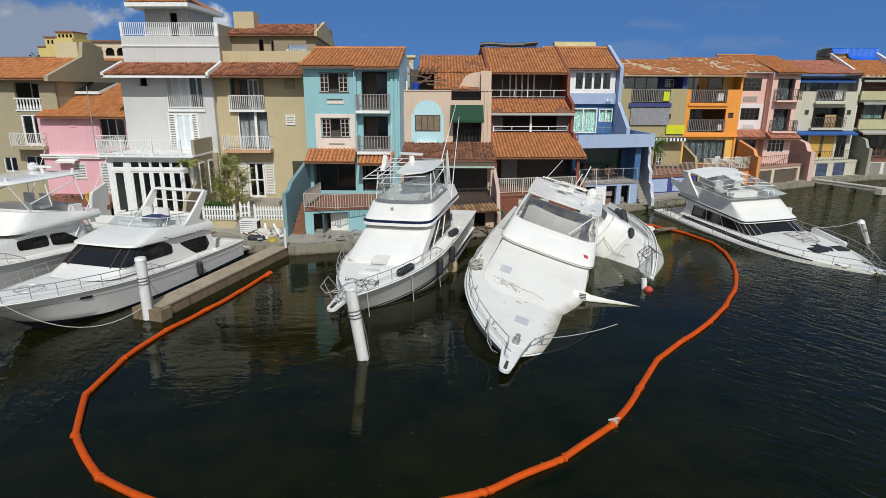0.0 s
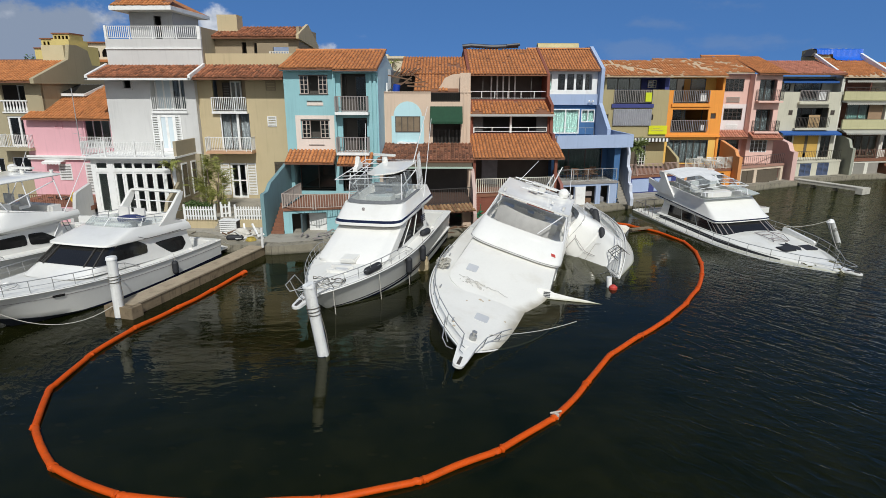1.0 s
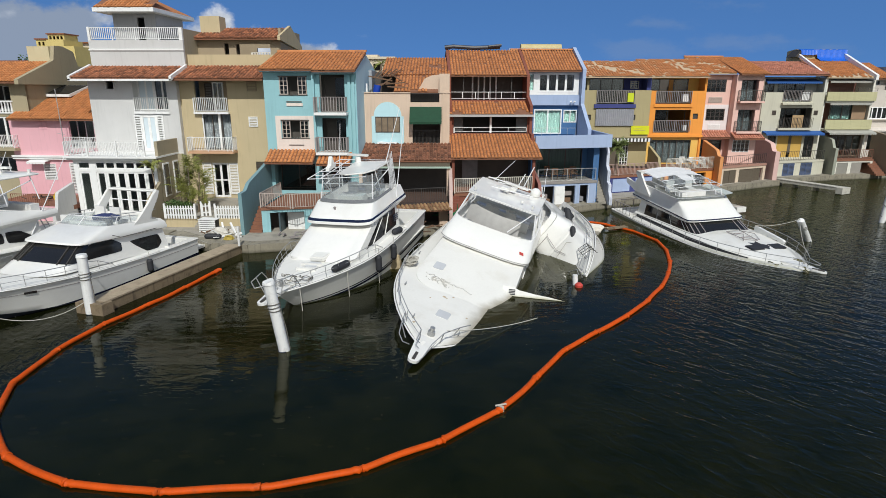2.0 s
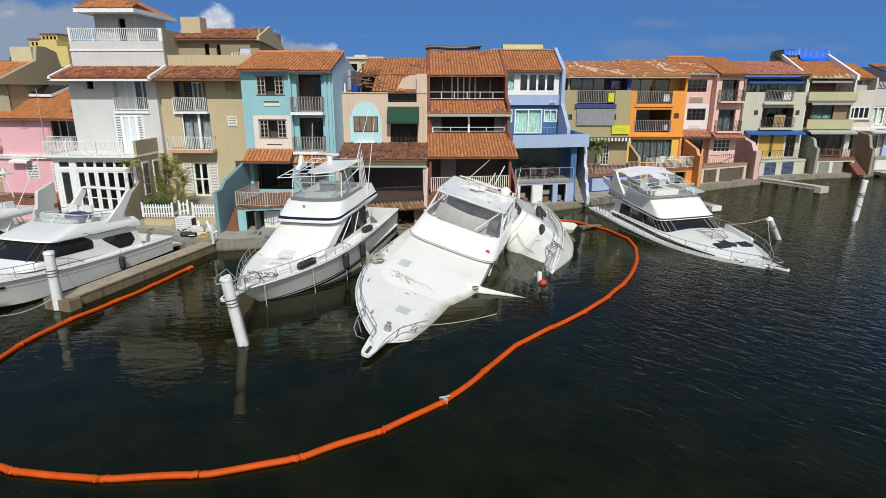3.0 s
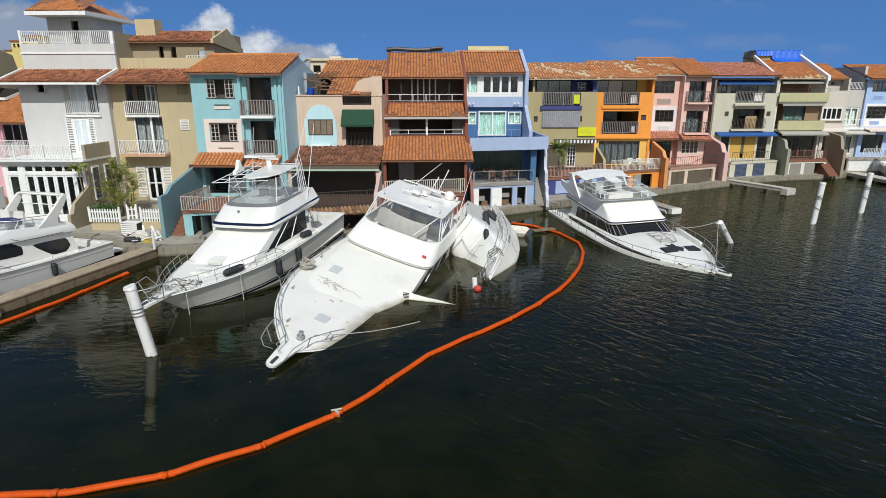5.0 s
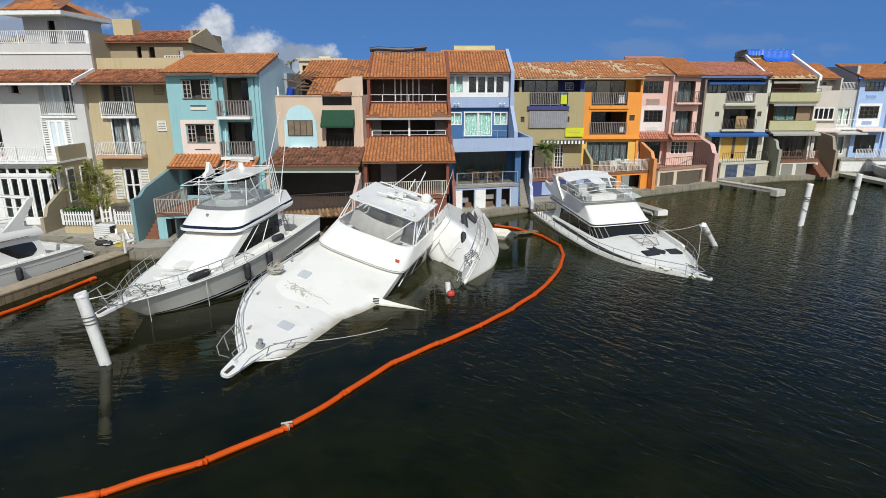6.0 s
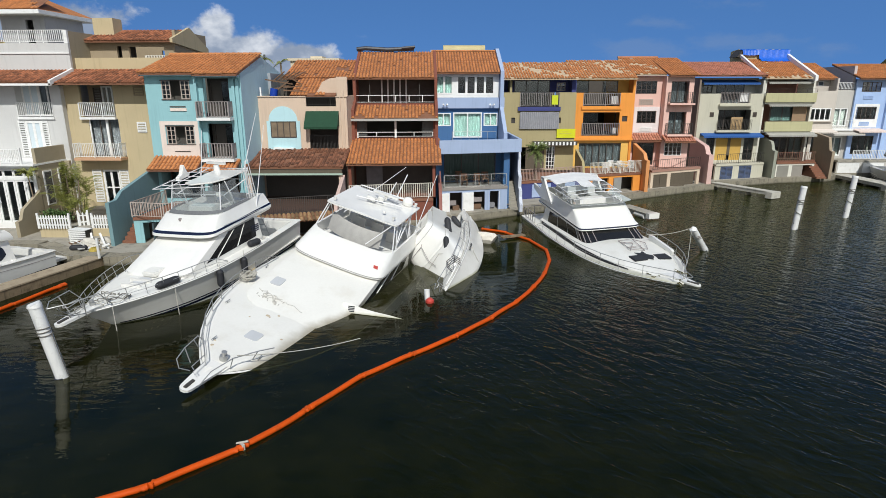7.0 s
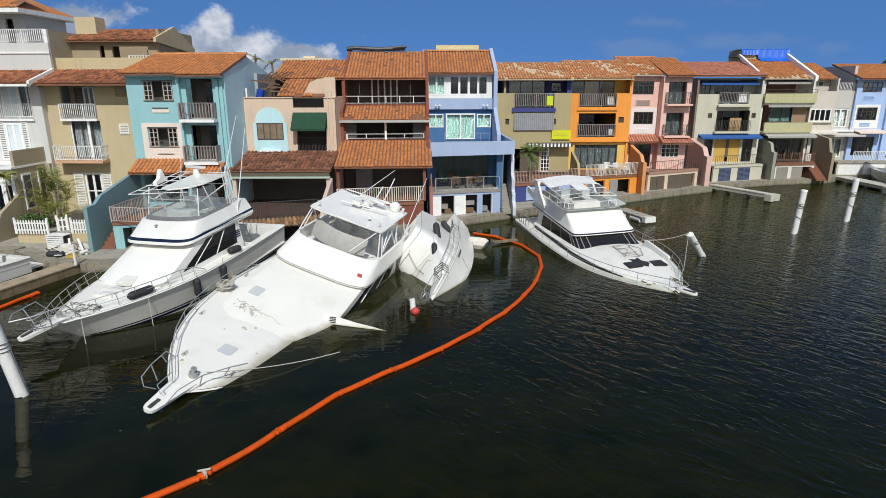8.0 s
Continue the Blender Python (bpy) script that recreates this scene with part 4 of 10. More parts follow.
def tan_mid():
    c = stucco("sand_stucco", (0.50, 0.41, 0.25))
    # deeper sand tone with eave and loggia shade in it; the upper vent shares it
    d = stucco("shade_toned_sand_stucco", (0.33, 0.26, 0.17))
    h = house(-16.9, 41.9, 0, "sand-coloured townhouse with white balconies and rooftop storey")
    holes = [(1.1, 3.45, 7.65, 9.75), (1.45, 3.55, 4.95, 7.5), (1.85, 3.05, 1.45, 4.0), (5.1, 6.2, 3.0, 4.1)]
    front(h, 0.0, 6.7, 0.4, 9.9, 0, c, holes)
    shell(h, 6.7, 9, 0.4, 11.0, c, floors=(1.4, 4.9, 7.6), left=False, right=False)
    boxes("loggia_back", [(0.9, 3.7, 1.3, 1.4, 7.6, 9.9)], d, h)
    window(h, 1.9, 2.7, 7.65, 9.7, 1.2, WHITE, 2, fw=0.1, name="french_door")
    louvre(h, 1.35, 1.88, 7.65, 9.6, 1.15, BRONZE)
    b = boxes("balcony", [(1.0, 3.5, -0.25, 1.2, 7.48, 7.64)], WHITE, h)
    railing(h, [(1.05, -0.2), (3.45, -0.2)], 7.64, 0.95, WHITE, bar=0.035, parent=b)
    window(h, 1.45, 3.55, 4.95, 7.5, 0.1, BRONZE, 3, drape=DRAPE, name="sliding_door")
    boxes("door_frame", [(2.62, 2.78, 0.02, 0.09, 4.95, 7.5), (1.46, 1.54, 0.02, 0.09, 4.95, 7.5)], WHITE, h)
    b = balcony(h, 0.55, 3.85, -0.85, 0.0, 4.9, stucco("salmon_balcony", (0.55, 0.33, 0.2)), WHITE, height=0.98, step=0.12)
    window(h, 1.85, 3.05, 1.45, 4.0, 0.05, WHITE, 2, rows=2, fw=0.14, name="french_door")
    louvre(h, 3.1, 3.75, 1.7, 4.0, -0.05)
    louvre(h, 1.15, 1.8, 1.7, 4.0, -0.05)
    louvre(h, 4.85, 5.5, 6.6, 7.3, -0.06, WHITE, n=5)
    louvre(h, 4.9, 5.6, 9.05, 9.7, -0.04, d)
    louvre(h, 5.1, 6.2, 3.0, 4.1, 0.02, WOODBROWN)
    tiles(h, -0.2, 6.75, -1.2, 9.9, 1.45, 10.8, TILE_DARK, seed=4)
    front(h, 0.0, 6.7, 10.7, 11.6, 1.5, c)
    boxes("roof_floor", [(0.0, 6.7, 1.71, 8.8, 11.0, 11.2)], CONCRETE, h)
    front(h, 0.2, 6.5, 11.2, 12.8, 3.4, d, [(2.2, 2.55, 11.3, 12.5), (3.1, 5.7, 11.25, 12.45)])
    boxes("room_back", [(0.5, 2.9, 4.6, 4.7, 11.2, 12.7)], ROOM_SHADE, h)
    railing(h, [(4.3, 3.45), (5.7, 3.45)], 11.25, 0.6, CREAMBAR, step=0.2, bar=0.09)
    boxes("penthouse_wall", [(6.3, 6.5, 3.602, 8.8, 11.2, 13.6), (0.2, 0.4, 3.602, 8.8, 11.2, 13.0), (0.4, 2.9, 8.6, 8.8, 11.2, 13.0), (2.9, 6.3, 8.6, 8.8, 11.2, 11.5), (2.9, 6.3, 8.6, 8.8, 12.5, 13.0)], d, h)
    tiles(h, 0.1, 6.45, 2.9, 12.85, 5.6, 13.75, TILE_DARK, seed=5, name="penthouse_tiles")
    bm = bmesh.new()
    prism(bm, [(2.8, 12.7), (2.8, 12.98), (5.7, 13.95), (8.8, 12.6), (8.8, 12.2)], 6.46, 6.66)
    part("gable", bm, c, h)
    boxes("chimney", [(0.2, 1.7, 4.2, 5.4, 12.9, 14.5)], c, h)
    boxes("parapet_end", [(-0.1, 0.1, 1.4, 3.4, 11.0, 13.3)], d, h)
    # front garden: white picket fence on a low wall, steps
    boxes("garden_wall", [(0.9, 3.0, -5.7, -5.5, 0.45, 1.1), (4.0, 6.4, -5.3, -5.1, 0.45, 1.0)], c, h)
    for i in range(5):
        boxes("step", [(3.05, 3.95, -6.6 + 0.3 * i, -6.3 + 0.3 * i, 0.5, 0.62 + 0.12 * i)], CONCRETE, h)
    boxes("yard", [(0.6, 6.5, -5.1, 0.0, 0.5, 1.1)], CONCRETE, h)
    boxes("porch", [(1.0, 4.4, -1.4, -0.002, 1.1, 1.42)], CONCRETE, h)


def picket(x0, y0, x1, y1, z):
    """White picket fence panel."""
    L = math.hypot(x1 - x0, y1 - y0)
    m = Matrix.Translation((x0, y0, z)) @ Matrix.Rotation(math.atan2(y1 - y0, x1 - x0), 4, "Z")
    f = thing("picket_fence", m, "white painted picket fence panel on a low wall", "fence", "picket fence")
    boxes("rail", [(0, L, -0.02, 0.02, 0.2, 0.27)], WHITE, f)
    boxes("rail", [(0, L, -0.02, 0.02, 0.62, 0.69)], WHITE, f)
    n = max(2, round(L / 0.17))
    bm = bmesh.new()
    prism(bm, [(-0.045, 0), (0.045, 0), (0.045, 0.8), (0, 0.88), (-0.045, 0.8)], -0.035, -0.02, axis="y")
    first = part("picket", bm, WHITE, f)
    first.location.x = 0.06
    for i in range(1, n):
        o = new("picket", first.data)
        o.parent = f
        o.location.x = 0.06 + (L - 0.12) * i / (n - 1)
    for x in (0, L):
        boxes("post", [(x - 0.05, x + 0.05, -0.05, 0.05, 0, 0.98)], WHITE, f)


def turquoise():
    c = stucco("turquoise_stucco", (0.27, 0.49, 0.52))
    w = stucco("cream_panel", (0.72, 0.62, 0.55))
    h = house(-10.2, 40.1, 0, "turquoise three-storey townhouse with twin balconies and tiled awning")
    W = 6.3
    holes = [(1.1, 2.95, 8.85, 10.03), (1.05, 2.9, 5.95, 7.13), (3.8, 5.5, 7.7, 10.15), (3.85, 5.5, 5.05, 7.3), (0.35, 3.2, 2.3, 4.2), (3.7, 5.6, 2.3, 4.3)]
    front(h, 0, W, 0.4, 10.45, 0, c, holes)
    shell(h, W, 9, 0.4, 10.45, c, floors=(2.2, 5.0, 7.65), right=False)
    # paler colour makes up for scant light on side wall and gable; fascia too
    pale = stucco("brightened_turquoise", (0.42, 0.59, 0.66))
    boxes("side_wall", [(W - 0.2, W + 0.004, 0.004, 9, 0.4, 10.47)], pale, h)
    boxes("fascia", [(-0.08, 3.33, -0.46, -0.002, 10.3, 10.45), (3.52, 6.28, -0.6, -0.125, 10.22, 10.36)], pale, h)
    boxes("panel", [(0.65, 3.3, -0.03, -0.002, 7.2, 7.45), (0.65, 1.0, -0.03, -0.002, 4.75, 7.2), (2.95, 3.3, -0.03, -0.002, 4.75, 7.2), (1.0, 2.95, -0.03, -0.002, 4.75, 5.9)], w, h)
    for z0, z1 in ((8.85, 10.03), (5.95, 7.13)):
        window(h, 1.08, 1.65, z0, z1, -0.01, BEIGEFRAME, 2, rows=4, fw=0.05, glass=TINT)
        window(h, 2.33, 2.92, z0, z1, -0.01, BEIGEFRAME, 2, rows=4, fw=0.05, glass=TINT)
        boxes("window_head", [(1.02, 2.98, -0.05, 0.05, z1 - 0.02, z1 + 0.04), (1.02, 2.98, -0.05, 0.05, z0 - 0.05, z0)], BRONZE, h)
    for z in (8.35, 5.45):
        boxes("air_slot", [(1.5, 2.55, -0.05, -0.032, z, z + 0.06)], BRONZE, h)
    boxes("air_slot_plate", [(1.5, 2.6, -0.05, 0.0, 8.1, 8.3)], w, h)
    for z0, z1 in ((7.7, 10.1), (5.05, 7.28)):
        boxes("loggia_back", [(3.7, 5.6, 1.0, 1.1, z0, z1 + 0.1)], ROOM_SHADE, h)
        window(h, 3.95, 5.4, z0, z1 - 0.1, 0.8, BRONZE, 2, glass=TINT, name="sliding_door", fw=0.05, opened=(0,))
        b = boxes("balcony", [(3.5, 5.7, -0.75, 0.8, z0 - 0.18, z0)], WHITE, h)
        railing(h, [(3.55, -0.02), (3.55, -0.7), (5.62, -0.7), (5.62, -0.02)], z0, 1.0, GREYBAR, step=0.19, bar=0.05, parent=b)
    # dark sheet behind the windows for the shade of the rooms
    boxes("room_back", [(0.8, 3.2, 0.7, 0.8, 5.05, 10.2)], ROOM_SHADE, h)
    boxes("pilaster", [(5.72, 5.9, -0.12, 0.0, 2.2, 10.1)], c, h)
    boxes("pilaster", [(6.0, 6.18, -0.12, 0.0, 2.2, 10.1)], c, h)
    boxes("bay_return", [(3.35, 3.5, -0.3, 0.0, 5.0, 10.4)], c, h)
    boxes("downpipe", [(6.45, 6.55, 3.1, 3.2, 2.0, 9.6)], WHITE, h)
    tiles(h, -0.15, 3.45, -0.55, 10.5, 4.2, 11.82, TILE, seed=6)
    tiles(h, 3.45, 6.35, -0.7, 10.42, 4.2, 11.82, TILE, seed=7)
    ridge_cap(h, (-0.15, 4.2, 11.84), (6.35, 4.2, 11.84))
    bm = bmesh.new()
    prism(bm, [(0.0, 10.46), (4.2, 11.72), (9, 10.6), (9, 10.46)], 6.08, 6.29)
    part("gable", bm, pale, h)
    tiles(h, 0.1, 3.4, -1.35, 4.45, -0.02, 5.15, TILE, seed=8, name="awning_tiles")
    tiles(h, 3.6, 5.9, -1.35, 4.35, -0.02, 5.0, TILE, seed=9, name="awning_tiles")
    window(h, 0.5, 3.1, 2.3, 4.15, 1.0, BRONZE, 2, glass=TINT, name="sliding_door")
    window(h, 3.8, 5.5, 2.3, 4.2, 0.3, BRONZE, 2, glass=TINT, name="sliding_door")
    pts = [(-9.2, 34.9), (-7.1, 34.6), (-5.2, 35.3), (-4.0, 36.2)]
    t, tw, loc, L = terrace(h, [pts[0], pts[-1]], 2.1, c, TERRA, [(0.5, 2.6, 0.5, 1.75)], back=0.0)
    railing(h, [(loc[0][0], -1.0), loc[0], local(h, *pts[1]), local(h, *pts[2]), loc[1]], 2.12, 0.9, BEIGEFRAME, step=0.16, bar=0.035, parent=t)
    boxes("terrace_side", [(loc[0][0] - 0.1, loc[0][0] + 0.1, loc[0][1] + 0.3, -0.01, 0.45, 2.1)], c, h)
    s = stucco("teal_wall", (0.16, 0.27, 0.29))
    wing(h, 0.0, swept(-5.9, 0.0, 3.1, 3.6, 4.5), s)
    for i in range(8):
        boxes("step", [(0.15, 0.95, -5.2 + 0.32 * i, -4.88 + 0.32 * i, 0.45, 0.66 + 0.19 * i)], TERRA, h)
    boxes("store_door", [(2.0, 2.1, -5.0, -3.9, 0.5, 1.7)], surface("dark_teal_door", (0.06, 0.09, 0.1), rough=0.6), h)
    boxes("white_panel", [(2.3, 3.9, -4.1, -4.05, 0.5, 1.6)], WHITE, h)


def arch_house():
    c = stucco("beige_stucco", (0.60, 0.46, 0.35), streak=0.15)
    b_ = stucco("pale_blue_surround", (0.45, 0.66, 0.70))
    h = house(-3.9, 43.1, 2, "beige townhouse with an arched blue window surround and collapsed tile roof")
    W = 6.2
    front(h, 0, W, 4.9, 8.93, 0, c, [(0.77, 2.58, 6.15, 7.28), (3.5, 5.5, 5.35, 7.0), (3.35, 5.45, 8.3, 8.935)])
    shell(h, W, 9, 0.4, 9.0, c, floors=(2.0, 4.9, 7.6))
    bm = bmesh.new()
    poly = [(0.5, 5.05), (2.85, 5.05), (2.85, 7.3)] + arc(1.675, 7.3, 1.02, 0, 180, 14) + [(0.5, 7.3)]
    prism(bm, poly, -0.05, -0.004, axis="y")
    surround = part("window_surround", bm, b_, h)
    boxes("blind", [(0.8, 1.4, -0.062, -0.045, 6.17, 7.26), (1.4, 1.62, -0.062, -0.045, 6.17, 7.26), (1.62, 2.1, -0.062, -0.045, 6.17, 7.26), (2.1, 2.55, -0.062, -0.045, 6.17, 7.26)], surface("brown_blind", (0.20, 0.15, 0.10), rough=0.9, vary=0.5, scale=2), h)
    window(h, 0.77, 2.58, 6.15, 7.28, -0.08, BRONZE, 4, rows=3, fw=0.06, glass=TINT)
    bm = bmesh.new()
    prism(bm, [(0.9, 5.32), (1.2, 5.36), (1.6, 5.32), (2.0, 5.38), (2.35, 5.33), (2.3, 5.46), (1.7, 5.44), (1.2, 5.5), (0.9, 5.46)], -0.25, -0.06, axis="y")
    part("broken_grille", bm, WHITE, surround)
    louvre(h, 1.1, 2.1, 5.08, 5.3, -0.1, b_)
    boxes("loggia_back", [(3.3, 5.6, 1.3, 1.4, 5.3, 7.1)], ROOM_SHADE, h)
    railing(h, [(3.5, 0.02), (5.5, 0.02)], 5.3, 1.0, DARKBAR, step=0.1)
    g = surface("green_canvas", (0.008, 0.048, 0.022), rough=0.85, vary=0.25, scale=4)
    awning(h, 3.3, 5.62, -0.95, 6.95, -0.01, 7.98, g)
    railing(h, [(3.35, 0.1), (5.45, 0.1)], 8.3, 0.62, DARKBAR, step=0.14)
    boxes("coping", [(-0.05, 3.35, -0.06, 0.22, 8.932, 9.0), (5.45, W + 0.05, -0.06, 0.22, 8.932, 9.0)], c, h)
    for x in (5.7, 5.95):
        boxes("downpipe", [(x, x + 0.07, -0.08, -0.005, 5.3, 9.4)], c, h)
    # remains of the top storey
    boxes("ruined_wall", [(5.45, W, 0.5, 0.75, 8.9, 10.3)], c, h)
    boxes("ruined_wall", [(0.05, 0.3, 2.5, 9.0, 8.9, 10.6)], surface("grey_plaster", (0.32, 0.34, 0.36), rough=0.9), h)
    # rear piece in the shade colour darkens the open storey
    boxes("ruined_wall", [(0.3, W - 0.2, 5.0, 5.2, 8.9, 10.5)], ROOM_SHADE, h)
    tiles(h, 0.9, W + 0.1, 3.6, 10.3, 8.4, 11.75, TILE, seed=13, gone=lambda u, v, r: (0.68 < u < 0.9 and 0.36 < v < 0.62 and r.random() < 0.75) or r.random() < 0.03)
    tiles(h, 2.1, 5.35, 0.55, 9.05, 3.6, 10.2, TILE, seed=14, name="sagging_tiles", gone=lambda u, v, r: (u > 0.75 and v < 0.45) or r.random() < 0.1 + 0.25 * (v < 0.2))
    bm = bmesh.new()
    prism(bm, [(3.7, 8.95), (5.45, 8.95), (5.45, 10.25), (4.9, 10.2), (4.35, 9.95), (4.1, 9.5)], 1.0, 1.2, axis="y")
    part("broken_wall", bm, c, h)
    rnd = random.Random(5)
    for i in range(7):
        a = (0.2 + 0.28 * i, 1.2 + rnd.uniform(-0.4, 0.6), 9.9 + rnd.uniform(-0.5, 0.5))
        b = (a[0] + rnd.uniform(0.6, 1.9), 0.6 + rnd.uniform(0, 2.2), 9.2 + rnd.uniform(-0.15, 0.9))
        bm = bmesh.new()
        beam(bm, a, b, 0.05, 0.09)
        part("broken_rafter", bm, WOOD, h)
    for i in range(5):
        bm = bmesh.new()
        beam(bm, (0.4 + 0.35 * i, 2.6, 10.0 + 0.05 * i), (0.9 + 0.4 * i, 4.2, 10.75), 0.05, 0.08)
        part("broken_rafter", bm, WOOD, h)
    bm = bmesh.new()
    tube(bm, [(0.75, 1.3, 8.95), (0.85, 1.3, 9.5)], 0.27, 14)
    part("blue_drum", bm, surface("blue_plastic", (0.01, 0.05, 0.35), rough=0.4), h, smooth=True)
    # veranda below with dark weathered tiles
    tiles(h, -0.3, 6.3, -3.3, 4.5, 0.0, 5.35, TILE_OLD, seed=15, name="veranda_tiles", gone=lambda u, v, r: r.random() < 0.06)
    gg = surface("pale_green_gutter", (0.36, 0.46, 0.38), rough=0.5)
    boxes("veranda_beam", [(-0.2, 6.2, -3.25, -3.05, 4.05, 4.35)], WOODBROWN, h)
    boxes("gutter", [(-0.2, 6.25, -3.4, -3.26, 3.95, 4.06)], gg, h)
    # dark sheet for the shade deep in the veranda
    boxes("veranda_back", [(0.2, 6.0, -0.2, -0.1, 2.0, 4.9)], ROOM_SHADE, h)
    for x in (0.0, 6.1):
        boxes("veranda_post", [(x - 0.12, x + 0.12, -3.25, -3.02, 0.45, 4.05)], c, h)
    t, tw, loc, L = terrace(h, [(-3.4, 35.2), (2.4, 37.4)], 2.0, c, surface("dark_clay_floor", (0.075, 0.042, 0.03), rough=0.8, vary=0.3, scale=2), [(0.6, 2.6, 0.5, 1.65), (3.4, 5.6, 0.5, 1.65)], back=-0.2)
    railing(h, [(loc[0][0] + 0.05, loc[0][1] + 0.14), (loc[1][0] - 0.05, loc[1][1] + 0.14)], 2.0, 1.05, DARKBAR, step=0.12, parent=t)
    # skirt of pale old tiles below the railing
    tiles(tw, 0.0, L, -0.75, 1.72, 0.04, 2.03, surface("ochre_clay_tile", (0.24, 0.145, 0.07), rough=0.85, vary=0.3, scale=2, grain=14, bump=0.3, island=0.4, stain=(0.1, 0.06, 0.03), stain_amount=0.5), seed=41, slab=UNDER, name="skirt_tiles", thick=0.06)
    wing(h, 6.25, swept(-7.2, -3.0, 1.6, 2.9, 3.9), stucco("pink_beige_wall", (0.52, 0.38, 0.33)))


def brown_house():
    c = stucco("brown_red_stucco", (0.20, 0.065, 0.04))
    h = house(2.2, 45.5, 4, "brown-red townhouse in three steps with barrel tile roofs")
    W = 6.4
    front(h, 0, W, 5.6, 7.42, 0, c, [(0.35, 6.05, 5.95, 7.25)])
    front(h, 0, W, 8.0, 8.4, 1.8, c)
    shell(h, W, 9, 0.4, 8.0, c, floors=(2.1, 5.7))
    boxes("sill", [(0.3, 6.1, -0.06, 0.2, 5.85, 5.95)], c, h)
    railing(h, [(0.4, 0.05), (6.0, 0.05)], 5.95, 0.4, WHITE, step=1.3, bar=0.05)
    boxes("post", [(3.15, 3.3, 0.02, 0.15, 5.95, 7.25)], WHITE, h)
    boxes("screen", [(0.35, 1.1, 0.12, 0.16, 5.95, 7.25), (5.2, 6.05, 0.12, 0.16, 5.95, 7.25)], surface("dark_screen", (0.06, 0.065, 0.065), rough=0.6, vary=0.3), h)
    boxes("back_room", [(0.2, 6.2, 3.0, 3.1, 5.7, 7.9)], ROOM_SHADE, h)
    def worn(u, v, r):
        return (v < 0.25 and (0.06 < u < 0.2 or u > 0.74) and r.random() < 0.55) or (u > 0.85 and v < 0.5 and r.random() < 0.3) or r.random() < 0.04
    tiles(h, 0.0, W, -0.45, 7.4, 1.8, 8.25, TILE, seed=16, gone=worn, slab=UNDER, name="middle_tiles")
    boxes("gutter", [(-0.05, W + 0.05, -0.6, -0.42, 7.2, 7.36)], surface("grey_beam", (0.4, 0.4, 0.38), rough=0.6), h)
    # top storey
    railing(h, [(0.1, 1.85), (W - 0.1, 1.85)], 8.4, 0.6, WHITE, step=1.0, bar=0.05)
    boxes("top_back", [(0.2, W - 0.2, 3.6, 3.75, 8.2, 10.6)], ROOM_SHADE, h)
    for i in range(5):
        boxes("door_leaf", [(2.0 + 0.48 * i, 2.0 + 0.48 * i + 0.12, 3.4, 3.45, 8.3, 10.2)], WHITE, h)
    for x in (0.15, 1.2, 5.0, 6.2):
        boxes("screen_post", [(x, x + 0.06, 1.95, 2.02, 8.4, 10.4)], DARKBAR, h)
    boxes("top_floor", [(0.2, W - 0.2, 1.9, 3.6, 8.0, 8.2)], c, h)
    for x in (0.0, W - 0.22):
        bm = bmesh.new()
        prism(bm, [(-0.3, 5.6), (-0.3, 8.0), (1.4, 8.7), (1.5, 10.3), (6.6, 12.55), (9, 12.0), (9, 5.6)], x, x + 0.22)
        part("party_wall", bm, c, h)
    tiles(h, 0.22, W - 0.22, 1.6, 10.3, 6.5, 12.4, TILE, seed=17, gone=lambda u, v, r: r.random() < 0.02)
    bm = bmesh.new()
    tube(bm, [(-0.1, 6.4, 12.62), (0.6, 6.35, 12.7), (2.4, 6.4, 12.6), (4.6, 6.35, 12.68)], 0.17, 8)
    tube(bm, [(3.6, 6.2, 12.7), (4.7, 6.2, 12.8)], 0.12, 7)
    part("rolled_tarp", bm, surface("black_tarp", (0.03, 0.032, 0.04), rough=0.5, vary=0.4, scale=5), h, smooth=True)
    # veranda roof
    tiles(h, -0.1, W + 0.15, -4.0, 4.5, -0.02, 5.85, TILE, seed=18, name="veranda_tiles")
    for x in (0.05, 5.9):
        boxes("veranda_post", [(x, x + 0.2, -3.75, -3.55, 2.1, 4.45)], c, h)
    boxes("veranda_back", [(0.2, 6.2, -0.3, -0.2, 2.1, 5.6)], ROOM_SHADE, h)
    boxes("veranda_curtain", [(1.0, 2.2, -0.6, -0.55, 2.1, 4.3)], DRAPE, h)
    t, tw, loc, L = terrace(h, [(2.7, 40.6), (8.4, 42.0)], 2.05, c, TERRA, [(1.6, 3.9, 0.5, 1.75)], back=-0.2)
    boxes("store_door", [(1.6, 3.9, 0.2, 0.24, 0.5, 1.75)], CREAMBAR, tw)
    railing(h, [(loc[0][0] + 0.05, loc[0][1] + 0.1), (loc[1][0] - 0.05, loc[1][1] + 0.1)], 2.07, 1.05, CREAMBAR, step=0.15, bar=0.04, parent=t)
    wing(h, W + 0.05, swept(-5.2, -0.5, 1.2, 2.6, 3.5), stucco("dusty_red_wall", (0.26, 0.11, 0.09)))
    for i in range(8):
        boxes("step", [(-0.1, 0.5, -7.2 + 0.3 * i, -6.9 + 0.3 * i, 0.45, 0.65 + 0.18 * i)], c, h)


